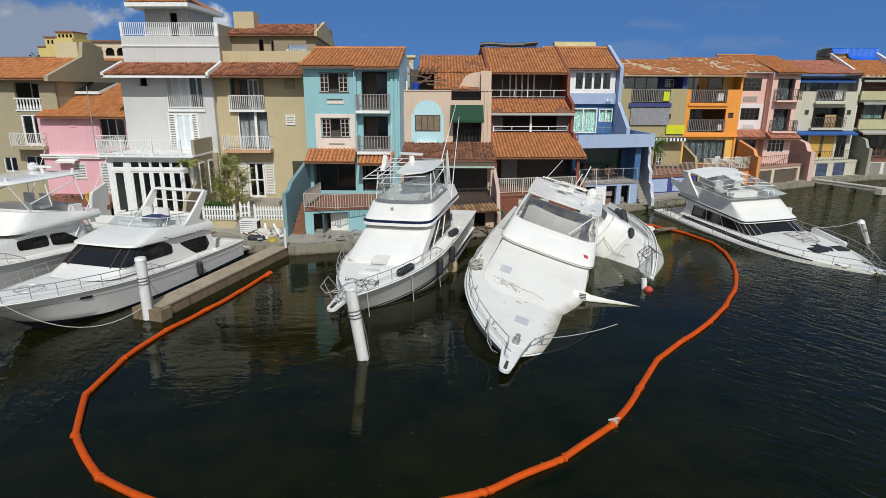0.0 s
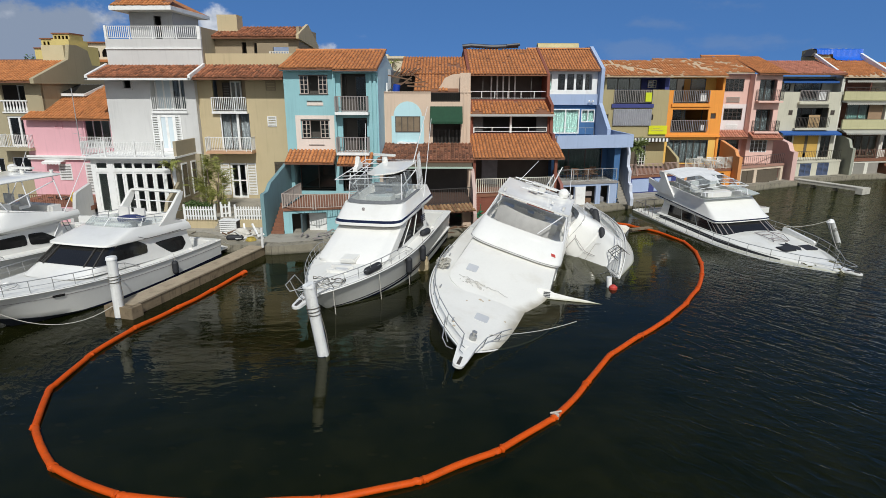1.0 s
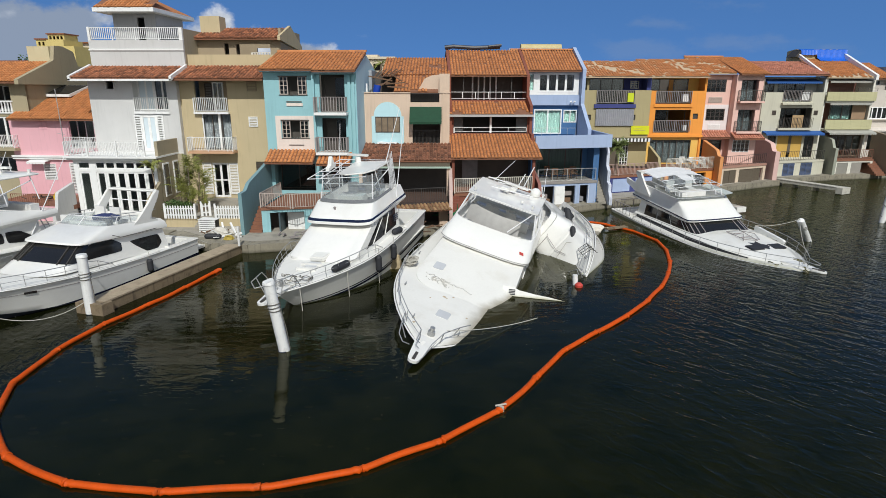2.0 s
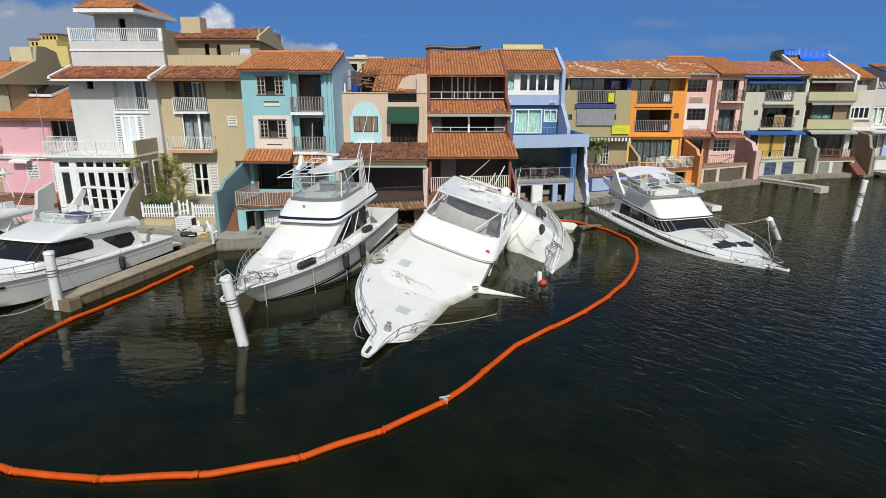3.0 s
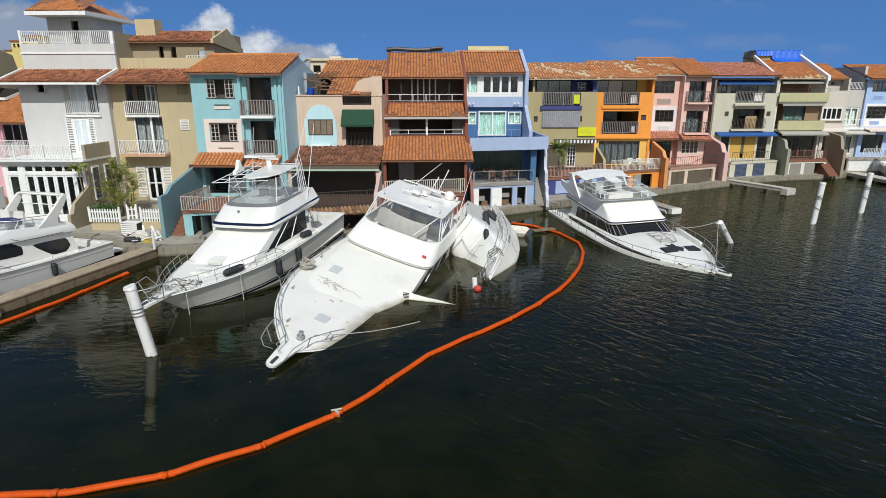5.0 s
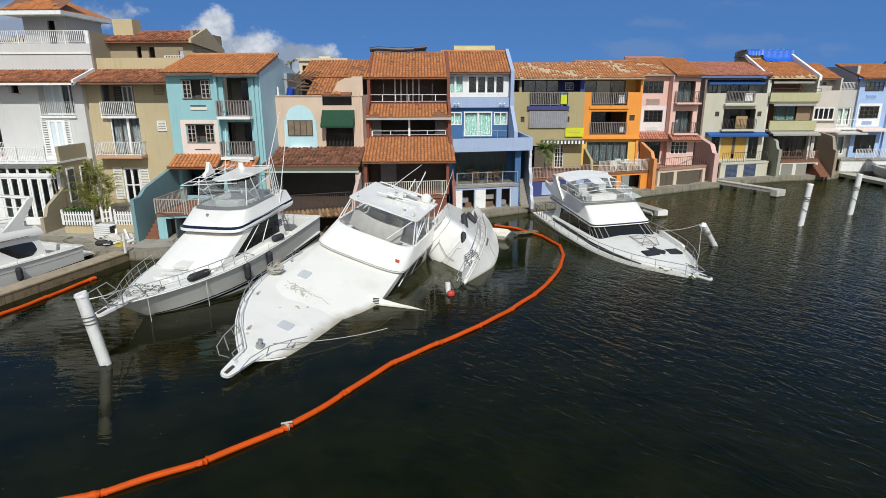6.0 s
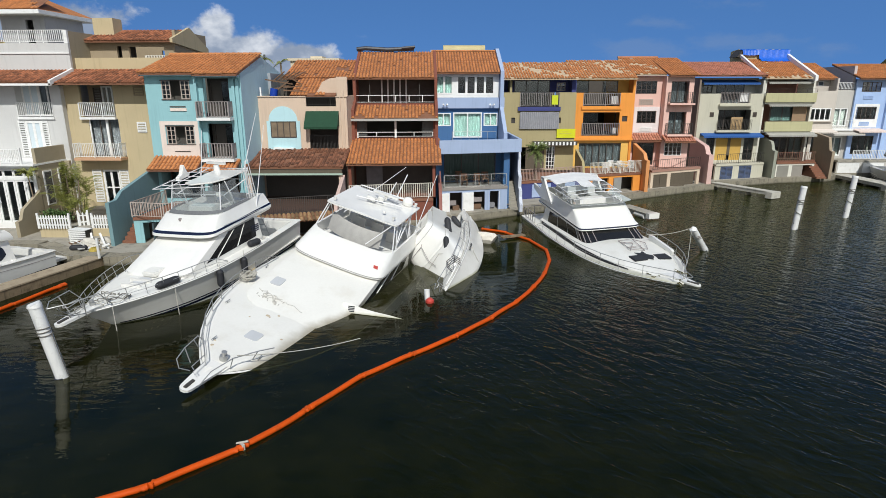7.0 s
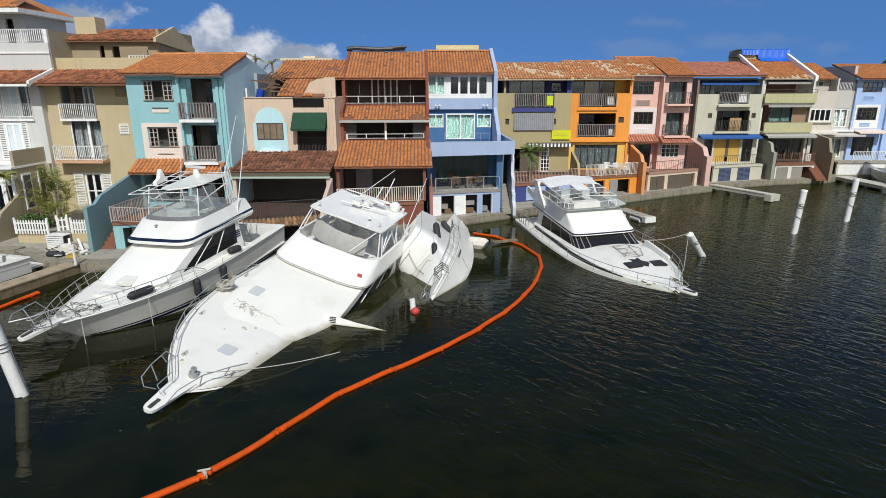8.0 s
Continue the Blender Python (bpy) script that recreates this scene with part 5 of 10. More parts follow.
def blue_house():
    c = stucco("blue_stucco", (0.05, 0.135, 0.29))
    p = stucco("light_blue_stucco", (0.33, 0.41, 0.57))
    h = house(8.6, 44.4, 4, "blue townhouse with white windows and a deep pale blue terrace")
    W = 6.3
    # deep first-floor terrace with a solid front
    fr = [local(h, 8.75, 44.3), local(h, 14.85, 46.0)]
    bm = bmesh.new()
    prism(bm, [fr[0], fr[1], (fr[1][0], 8.8), (fr[0][0], 8.8)], 4.9, 5.1, axis="z")
    part("terrace", bm, p, h)
    L = math.hypot(fr[1][0] - fr[0][0], fr[1][1] - fr[0][1])
    m = Matrix.Translation((*fr[0], 0)) @ Matrix.Rotation(math.atan2(fr[1][1] - fr[0][1], fr[1][0] - fr[0][0]), 4, "Z")
    o = boxes("parapet", [(0, L, -0.05, 0.15, 4.88, 5.85)], p, h)
    o.matrix_basis = m
    boxes("parapet_side", [(fr[1][0] - 0.2, fr[1][0], fr[1][1] + 0.2, 8.6, 5.102, 5.85)], p, h)
    bm = bmesh.new()
    prism(bm, [(0.3, 4.9), (0.3, 5.9), (4.0, 6.3), (8.8, 6.3), (8.8, 4.9)], -0.12, 0.1)
    part("side_parapet", bm, stucco("brown_party_wall", (0.21, 0.07, 0.05)), h)
    # back front: two storeys
    holes = [(0.05, 1.6, 9.0, 10.62), (1.85, 5.2, 8.95, 10.62), (0.1, 1.4, 6.35, 7.45), (1.6, 4.1, 5.35, 7.5), (4.25, 5.45, 6.35, 7.45)]
    front(h, -0.15, 5.5, 8.75, 10.75, 8.8, WHITE, holes[:2])
    front(h, -0.15, 5.5, 5.1, 7.85, 8.8, c, holes[2:])
    front(h, -0.2, 6.0, 7.855, 8.75, 8.5, p)
    shell(h, 6.0, 17, 0.4, 10.7, c, floors=(), right=False, left=False)
    boxes("room_back", [(0.0, 5.6, 11.5, 11.6, 5.1, 10.7)], ROOM_SHADE, h)
    window(h, 0.05, 1.6, 9.0, 10.62, 8.78, WHITE, 2, fw=0.14, drape=DRAPE_GREEN)
    window(h, 1.85, 5.2, 8.95, 10.62, 8.78, WHITE, 4, fw=0.17)
    window(h, 0.1, 1.4, 6.35, 7.45, 8.78, WHITE, 2, fw=0.08, drape=DRAPE_GREEN)
    window(h, 1.6, 4.1, 5.35, 7.5, 8.76, WHITE, 2, fw=0.1, name="sliding_door", drape=DRAPE_GREEN)
    window(h, 4.25, 5.45, 6.35, 7.45, 8.78, WHITE, 2, fw=0.08, drape=DRAPE_GREEN)
    railing(h, [(1.5, 8.2), (5.3, 8.2)], 5.1, 0.8, STEEL, step=0.7, bar=0.025)
    for x in (0.9, 4.9):
        bm = bmesh.new()
        for dx in (-0.1, 0.1):
            tube(bm, [(x + dx, 8.35, 8.1), (x + dx * 1.8, 8.2, 8.2)], 0.07, 8)
        part("flood_light", bm, WHITE, h, "white twin flood light")
    tiles(h, -0.2, 5.55, 8.2, 10.8, 12.1, 12.65, TILE, seed=19)
    ridge_cap(h, (-0.2, 12.1, 12.7), (5.5, 12.1, 12.7))
    for x0, x1 in ((5.55, 5.85),):
        bm = bmesh.new()
        prism(bm, [(5.2, 5.1), (5.2, 6.0), (8.0, 8.0), (7.9, 10.9), (12.0, 12.95), (16, 12.95), (16, 5.1)], x0, x1)
        part("party_wall", bm, p, h)
    bm = bmesh.new()
    prism(bm, [(-0.3, 12.6), (5.6, 12.6), (5.6, 12.85), (-0.3, 12.85)], 12.25, 12.6, axis="y")
    part("ridge_wall", bm, p, h)
    # pale solar tank behind the ridge
    bm = bmesh.new()
    prism(bm, [(12.7, 12.85), (13.6, 12.85)] + arc(13.15, 12.85, 0.45, 0, 180, 8)[1:-1], 0.9, 4.7)
    part("roof_tank", bm, surface("faded_yellow_sheet", (0.48, 0.40, 0.20), rough=0.7, vary=0.25, scale=2), h, smooth=True)
    # ground floor loggia over the store
    front(h, 0.15, 5.1, 2.3, 4.88, 3.4, c, [(0.6, 4.7, 2.4, 4.6)])
    window(h, 0.6, 4.7, 2.4, 4.6, 3.42, BRONZE, 3, glass=TINT, name="sliding_door", drape=DRAPE_GREEN)
    boxes("loggia_side", [(-0.1, 0.15, 0.25, 8.8, 0.45, 4.88)], c, h)
    boxes("loggia_side", [(5.1, 5.55, 1.5, 8.8, 0.45, 4.88)], c, h)
    t, tw, loc, L2 = terrace(h, [(8.8, 44.5), (13.9, 45.9)], 2.3, p, surface("pale_floor_tile", (0.26, 0.24, 0.22), rough=0.6), [(0.75, 1.7, 0.5, 1.95), (2.6, 3.5, 0.5, 1.95), (3.9, 4.6, 0.5, 1.95)], back=3.4)
    railing(h, [(loc[0][0] + 0.3, loc[0][1] + 0.15), (loc[1][0] - 0.1, loc[1][1] + 0.15)], 2.3, 0.95, STEEL, step=1.15, bar=0.05, parent=t)
    gp = boxes("glass_panel", [(0.3, L2 - 0.2, 0.12, 0.13, 2.45, 3.15)], GLASS, t)
    gp.matrix_basis = tw.matrix_basis.copy()
    gp.visible_shadow = False
    for i, (x, z, w) in enumerate(((0.85, 0.9, 0.5), (1.1, 0.5, 0.5), (2.75, 0.55, 0.6), (2.7, 1.1, 0.7), (4.0, 0.6, 0.45))):
        boxes("stored_box", [(x, x + w, 0.5, 0.9, z, z + 0.35)], (GREYBAR, WOOD, WOOD, GREYBAR, DRAPE)[i], tw)
    for x, a in ((0.72, 8), (1.72, -4), (2.6, 5), (4.65, -60)):
        d = boxes("store_door", [(0, 0.85, -0.02, 0.03, 0.52, 1.93)], WHITE, tw, "white store door standing open")
        d.matrix_basis = Matrix.Translation((x, 0.05, 0)) @ Matrix.Rotation(radians(-a if a < 0 else 180 + a), 4, "Z")
    # stair beside, with a peeling wing wall
    for i in range(10):
        boxes("step", [(5.56, 6.2, 0.9 + 0.28 * i, 1.18 + 0.28 * i, 0.45, 0.66 + 0.185 * i)], CONCRETE, h)
    bm = bmesh.new()
    prism(bm, [(6.0, 0.45), (0.3, 0.45), (0.3, 1.0), (0.7, 1.5), (0.75, 2.0), (1.2, 2.2), (1.2, 3.0), (1.7, 3.4), (1.75, 4.4), (2.1, 4.9), (6.0, 4.9)], 6.22, 6.45)
    part("wing_wall", bm, stucco("peeling_white_blue", (0.52, 0.55, 0.62), streak=0.5), h)


def khaki_house():
    c = stucco("olive_stucco", (0.38, 0.32, 0.17))
    nv = stucco("indigo_stucco", (0.045, 0.055, 0.19))
    h = house(14.6, 55.6, 3, "olive stucco townhouse with barred balconies and a palm terrace")
    W = 6.0
    front(h, -1.0, W, 4.5, 9.15, 0, c, [(0.95, 4.45, 7.85, 9.16), (4.15, 4.7, 6.45, 6.95), (0.0, 0.55, 6.45, 6.95)])
    front(h, -1.0, W, 2.2, 4.5, 0.0, c, [(0.3, 2.8, 2.25, 4.3), (3.5, 4.3, 2.25, 4.4)])
    front(h, -1.0, W, 9.15, 10.4, 1.6, nv, [(0.6, 3.9, 9.16, 10.2)])
    shell(h, W, 9, 0.4, 10.3, c, floors=(2.2, 4.9, 7.7), right=False)
    window(h, 0.6, 3.9, 7.85, 10.2, 1.65, BRONZE, 3, glass=TINT, name="sliding_door")
    window(h, 4.5, 5.3, 9.3, 10.0, 1.55, CREAMBAR, 2, rows=3)
    boxes("side_post", [(5.6, 6.0, 0.2, 1.6, 9.15, 10.3)], nv, h)
    railing(h, [(0.95, -0.1), (4.45, -0.1)], 7.95, 1.15, GREYBAR, step=0.16, bar=0.035)
    boxes("slab", [(0.75, 4.6, -0.18, 0.1, 7.55, 7.9)], nv, h)
    boxes("yellow_box", [(3.75, 4.3, -0.3, -0.12, 8.1, 8.9)], surface("yellow_green_plastic", (0.55, 0.62, 0.02), rough=0.5), h)
    # corrugated storm panels
    bm = bmesh.new()
    n = 40
    a = [[bm.verts.new((0.95 + 3.55 * i / n, -0.12 - 0.05 * (i % 2), z)) for i in range(n + 1)] for z in (5.95, 7.45)]
    for i in range(n):
        bm.faces.new((a[0][i], a[0][i + 1], a[1][i + 1], a[1][i]))
    part("storm_shutter", bm, surface("galvanised_sheet", (0.36, 0.36, 0.38), rough=0.45, vary=0.2, scale=2, metal=0.3), h)
    for x in (4.15, 0.0):
        boxes("vent_hole", [(x, x + 0.55, 0.12, 0.16, 6.45, 6.95)], DARKBAR, h)
    sg = boxes("banner", [(4.35, 6.05, -0.14, -0.11, 5.15, 5.95)], surface("yellow_banner", (0.62, 0.62, 0.01), rough=0.6), h, "bright yellow banner hung on the wall")
    boxes("lettering", [(4.6, 5.7, -0.15, -0.142, 5.5, 5.53), (4.75, 5.4, -0.15, -0.142, 5.68, 5.7)], c, sg)
    # striped awning edge
    bm = bmesh.new()
    prism(bm, [(-0.9, 4.55), (-0.88, 4.55), (-0.88, 4.8), (-0.02, 4.8), (-0.02, 4.86), (-0.9, 4.86)], 2.2, 6.1)
    cloth = part("awning", bm, DARKBAR, h, "black and white striped awning")
    for i in range(0, 24, 2):
        x = 2.2 + 3.9 * i / 24
        boxes("stripe", [(x, x + 0.16, -0.92, -0.902, 4.55, 4.85)], WHITE, cloth)
    window(h, 3.5, 4.3, 2.25, 4.4, 0.05, WHITE, 3, rows=6, fw=0.05, name="door")
    boxes("shutter", [(1.6, 3.3, -0.05, 0.0, 2.25, 4.2)], WOODBROWN, h)
    def bare(u, v, r):
        return (0.22 < u < 0.9 and abs(v - 0.86 + 0.66 * u) < 0.11 + 0.05 * math.sin(17 * u) and r.random() < 0.9) or r.random() < 0.06
    tiles(h, -1.0, W, -0.6, 10.35, 3.8, 11.85, TILE, seed=20, gone=bare, slab=MORTAR)
    t, tw, loc, L = terrace(h, [(15.2, 49.9), (20.9, 52.3)], 2.0, nv, TERRA, [(1.2, 3.0, 0.6, 1.7), (3.6, 5.4, 0.6, 1.7)], back=0.0)
    for x in (1.2, 3.6):
        boxes("store_door", [(x, x + 1.8, 0.02, 0.06, 0.6, 1.7)], surface("pale_blue_door", (0.34, 0.42, 0.60), rough=0.6), tw)
    railing(h, [(loc[0][0] + 0.05, loc[0][1] + 4), (loc[0][0] + 0.05, loc[0][1] + 0.1), (loc[1][0] - 0.05, loc[1][1] + 0.1)], 2.0, 1.0, stucco("pink_brown_bars", (0.40, 0.28, 0.24)), step=0.14, bar=0.035, parent=t)
    wing(h, 6.3, swept(-3.6, 0.0, 1.9, 3.3, 4.1), c)


def orange_house():
    c = stucco("orange_stucco", (0.78, 0.30, 0.05))
    y = stucco("yellow_stucco", (0.76, 0.46, 0.11))
    h = house(20.6, 57.4, 3, "bright orange townhouse with grey barred balconies")
    W = 5.7
    front(h, 0.1, W, 4.9, 9.1, 0, c, [(0.95, 4.35, 7.9, 9.11), (1.0, 4.4, 5.2, 7.35), (4.65, 5.15, 6.5, 7.0)])
    front(h, 0.1, W, 2.2, 4.9, 0.15, y, [(0.8, 4.8, 2.3, 4.5)])
    front(h, 0.1, W + 0.2, 9.1, 10.45, 1.4, y, [(0.3, 4.5, 9.11, 10.2)])
    shell(h, W, 9, 0.4, 10.3, c, floors=(2.2, 5.1, 7.8), left=False)
    window(h, 0.3, 4.5, 7.9, 10.2, 1.45, BRONZE, 3, glass=TINT, name="sliding_door", opened=(1,))
    window(h, 1.0, 4.4, 5.2, 7.3, 1.2, BRONZE, 2, glass=TINT, name="sliding_door", opened=(1,))
    railing(h, [(0.95, -0.02), (4.35, -0.02)], 7.95, 1.1, GREYBAR, step=0.17, bar=0.04)
    railing(h, [(0.95, -0.06), (4.45, -0.06)], 5.25, 1.1, GREYBAR, step=0.17, bar=0.04)
    boxes("air_conditioner", [(3.6, 4.2, 0.3, 0.7, 8.1, 8.8)], WHITE, h)
    boxes("air_conditioner", [(3.9, 4.25, 0.2, 0.6, 5.4, 5.9)], WHITE, h)
    boxes("vent_hole", [(4.65, 5.15, 0.1, 0.14, 6.5, 7.0)], DARKBAR, h)
    boxes("ledge", [(0.8, 4.5, -0.12, 0.0, 7.6, 7.88), (0.05, W + 0.05, -0.14, 0.14, 4.78, 4.98)], c, h)
    window(h, 0.8, 4.8, 2.3, 4.5, 0.2, BRONZE, 6, glass=TINT, name="sliding_door", drape=DRAPE)
    tiles(h, -0.05, W, -0.5, 10.4, 3.9, 12.1, TILE, seed=21, gone=lambda u, v, r: (u > 0.45 and 0.25 < v < 0.9 and abs(u - 0.5 - 0.45 * (1 - v)) < 0.19 and r.random() < 0.55) or r.random() < 0.06, slab=MORTAR)
    t, tw, loc, L = terrace(h, [(21.6, 52.9), (26.8, 54.9)], 2.15, c, TERRA, [(0.4, 2.0, 0.5, 1.8), (2.5, 4.6, 0.5, 1.8)], back=0.1)
    boxes("store_door", [(2.5, 3.3, -0.03, 0.03, 0.5, 1.8)], surface("grey_door", (0.25, 0.25, 0.24), rough=0.6), tw)
    railing(h, [(loc[0][0] + 0.05, loc[0][1] + 0.12), (loc[1][0] - 0.05, loc[1][1] + 0.12)], 2.15, 1.05, CREAMBAR, step=0.13, bar=0.03, parent=t)
    wing(h, W + 0.35, swept(-3.9, 0.0, 3.3, 3.9, 4.5), stucco("burnt_orange_wall", (0.62, 0.27, 0.10)), t=0.3)


def pink_house():
    c = stucco("pale_pink_stucco", (0.74, 0.48, 0.41))
    w = stucco("white_pink_panel", (0.74, 0.68, 0.67))
    h = house(26.6, 59.0, 3, "pale pink townhouse with a projecting bay and pink tile awning")
    front(h, -0.3, 2.6, 2.2, 10.6, 0, c, [(0.1, 2.05, 9.0, 10.15), (0.4, 2.2, 6.3, 7.4), (0.2, 2.3, 2.3, 4.4)])
    front(h, 2.6, 5.2, 2.2, 10.6, -0.9, c, [(3.1, 4.75, 8.15, 10.1), (3.1, 4.75, 5.3, 7.35), (2.95, 4.6, 3.3, 4.5)])
    boxes("bay_side", [(2.6, 2.8, -0.698, 0.0, 2.2, 10.6), (5.0, 5.2, -0.698, 8.0, 2.2, 10.6)], c, h)
    boxes("room_back", [(-0.2, 5.0, 3.5, 3.6, 2.2, 10.6)], ROOM_SHADE, h)
    boxes("panel", [(0.1, 0.38, -0.03, -0.002, 5.4, 7.8), (2.22, 2.55, -0.03, -0.002, 5.4, 7.8), (0.38, 2.22, -0.03, -0.002, 7.42, 7.8), (0.38, 2.22, -0.03, -0.002, 5.4, 6.28)], w, h)
    window(h, 0.1, 2.05, 9.0, 10.15, -0.02, BRONZE, 4, rows=3, fw=0.05, glass=TINT)
    window(h, 0.4, 2.2, 6.3, 7.4, -0.02, BRONZE, 4, rows=3, fw=0.05, glass=TINT)
    louvre(h, 0.5, 1.8, 8.0, 8.5, -0.06, BEIGEFRAME)
    louvre(h, 0.7, 1.9, 5.5, 5.9, -0.08, WHITE)
    for z0, z1 in ((8.15, 10.1), (5.3, 7.35)):
        window(h, 3.1, 4.75, z0, z1, -0.4, BRONZE, 2, glass=TINT, name="sliding_door", drape=DRAPE)
        balcony(h, 2.85, 5.2, -1.55, -0.9, z0, c, DARKBAR, height=1.0, step=0.16)
    window(h, 2.95, 4.6, 3.3, 4.5, -0.92, WHITE, 4, rows=3, fw=0.05, glass=TINT)
    window(h, 0.2, 2.3, 2.3, 4.4, 0.05, BRONZE, 2, glass=TINT, name="sliding_door")
    tiles(h, -0.4, 2.6, -1.1, 4.75, -0.01, 5.3, TILE_PINK, seed=22, name="awning_tiles")
    tiles(h, 2.6, 5.5, -1.95, 4.7, -0.91, 5.2, TILE_PINK, seed=23, name="awning_tiles")
    tiles(h, -0.5, 2.7, -0.5, 10.75, 4.5, 12.4, TILE, seed=24, gone=lambda u, v, r: (v > 0.3 and abs(v - 0.85 + 0.6 * u) < 0.10 and r.random() < 0.6) or r.random() < 0.03, slab=MORTAR)
    tiles(h, 2.7, 5.5, -1.4, 10.65, 4.5, 12.4, TILE, seed=25)
    ridge_cap(h, (-0.5, 4.5, 12.45), (3.5, 4.5, 12.45))
    t, tw, loc, L = terrace(h, [(27.9, 55.9), (33.5, 58.9)], 2.15, stucco("cream_edge", (0.62, 0.50, 0.38)), stucco("pink_brown_floor", (0.36, 0.2, 0.15)), [(0.3, 2.1, 0.5, 1.75), (2.5, 6.0, 0.5, 1.75)], back=0.0)
    for x in (0.3, 1.2, 2.5, 4.1):
        d = boxes("store_door", [(0, 0.85 if x < 2 else 1.5, -0.02, 0.03, 0.5, 1.74)], WOODBROWN, tw)
        d.matrix_basis = Matrix.Translation((x, 0.12, 0)) @ Matrix.Rotation(radians(-18 if x == 2.5 else 0), 4, "Z")
    railing(h, [(loc[0][0] + 0.1, loc[0][1] + 0.1), (loc[1][0] - 0.1, loc[1][1] + 0.1)], 2.15, 0.95, DARKBAR, step=0.3, bar=0.02, parent=t)
    wing(h, 7.6, swept(-0.9, 3.6, 3.3, 4.1, 4.7), stucco("dusty_pink_wall", (0.60, 0.40, 0.36)), t=0.45)


def green_house():
    c = stucco("pale_green_stucco", (0.52, 0.50, 0.40))
    w = stucco("pale_white_stucco", (0.52, 0.52, 0.46))
    br = stucco("dark_brown_side", (0.21, 0.165, 0.13))
    ba = surface("blue_canvas", (0.02, 0.09, 0.30), rough=0.8, vary=0.2, scale=5)
    h = house(35.2, 63.85, 4, "pale green townhouse with bright blue awnings")
    W = 6.0
    front(h, -0.6, W, 0.4, 8.95, 0, c, [(1.55, 4.55, 8.0, 8.96), (1.5, 4.9, 5.3, 7.35), (0.6, 1.0, 6.65, 7.1), (5.1, 5.5, 6.65, 7.1), (0.55, 1.45, 2.2, 4.5), (4.55, 5.6, 2.2, 4.5), (1.6, 4.3, 2.2, 4.5)])
    front(h, -0.6, W, 8.95, 10.5, 1.3, w, [(1.6, 4.6, 8.96, 10.0), (0.2, 1.2, 9.0, 9.8)])
    boxes("side_wall", [(-0.8, -0.6, 0.0, 9, 0.4, 10.5)], br, h)
    shell(h, W, 9, 0.4, 10.3, w, floors=(2.1, 5.1, 7.8), left=False)
    window(h, 1.6, 4.6, 7.9, 10.0, 1.35, BRONZE, 3, glass=TINT, name="sliding_door", drape=DRAPE)
    window(h, 0.2, 1.2, 9.0, 9.8, 1.35, BRONZE, 2, glass=TINT)
    window(h, 1.5, 4.9, 5.3, 7.3, 1.0, BRONZE, 3, glass=TINT, name="sliding_door")
    boxes("leaning_board", [(3.1, 4.3, 0.35, 0.4, 5.3, 6.6)], surface("plywood", (0.40, 0.27, 0.14), rough=0.85), h)
    for x in (0.6, 5.1):
        louvre(h, x, x + 0.4, 6.65, 7.1, -0.05, BRONZE, n=3)
    railing(h, [(1.55, -0.05), (4.6, -0.05)], 8.0, 1.1, GREYBAR, step=0.15, bar=0.03)
    railing(h, [(1.45, -0.3), (4.95, -0.3)], 5.3, 1.05, DARKBAR, step=0.15, bar=0.03)
    boxes("air_conditioner", [(3.7, 4.5, 0.2, 0.6, 8.15, 8.95)], WHITE, h)
    boxes("slab", [(1.4, 4.8, -0.35, 0.0, 7.7, 7.9), (1.3, 5.0, -0.4, 0.0, 5.1, 5.28)], c, h)
    awning(h, -0.3, 5.6, 0.1, 10.0, 1.28, 10.3, ba, valance=0.2)
    awning(h, -0.2, 6.1, -0.9, 4.75, -0.01, 5.0, ba, valance=0.2)
    boxes("yellow_shutter", [(1.6, 2.85, 0.05, 0.1, 2.2, 4.5)], surface("mustard_shutter", (0.50, 0.31, 0.07), rough=0.7), h)
    boxes("yellow_shutter", [(3.15, 4.3, 0.05, 0.1, 2.2, 4.5)], surface("mustard_shutter_board", (0.50, 0.31, 0.07), rough=0.7), h)
    boxes("shutter", [(2.85, 3.15, 0.02, 0.06, 2.7, 4.5)], WOODBROWN, h)
    window(h, 0.55, 1.45, 2.3, 4.4, 0.05, BRONZE, 2, rows=4, fw=0.05, glass=TINT)
    window(h, 4.55, 5.6, 2.2, 4.4, 0.05, BRONZE, 2, rows=2, glass=TINT, name="door")
    tiles(h, -1.0, W, -0.3, 10.75, 4.6, 12.2, TILE_PINK, seed=26, gone=lambda u, v, r: r.random() < 0.04)
    t, tw, loc, L = terrace(h, [(36.0, 61.4), (41.7, 63.3)], 2.05, c, c, [(0.65, 2.15, 0.52, 1.8), (2.95, 4.5, 0.52, 1.8)], back=-0.01)
    bs = surface("blue_shutter", (0.075, 0.105, 0.19), rough=0.6, vary=0.25, scale=4)
    for x, x1 in ((0.65, 2.15), (2.95, 4.5)):
        mid_ = (x + x1) / 2
        for a, b in ((x + 0.02, mid_ - 0.01), (mid_ + 0.01, x1 - 0.02)):
            louvre(tw, a, b, 0.53, 1.79, 0.04, bs, name="store_shutter", n=9)
    railing(h, [(loc[0][0] + 0.1, loc[0][1] + 0.1), (loc[1][0] - 0.1, loc[1][1] + 0.1)], 2.05, 1.0, DARKBAR, step=0.22, bar=0.02, parent=t)
    wing(h, 7.0, swept(-1.9, 1.4, 3.3, 4.2, 4.7), stucco("grey_green_wall", (0.30, 0.31, 0.25)), t=0.3)


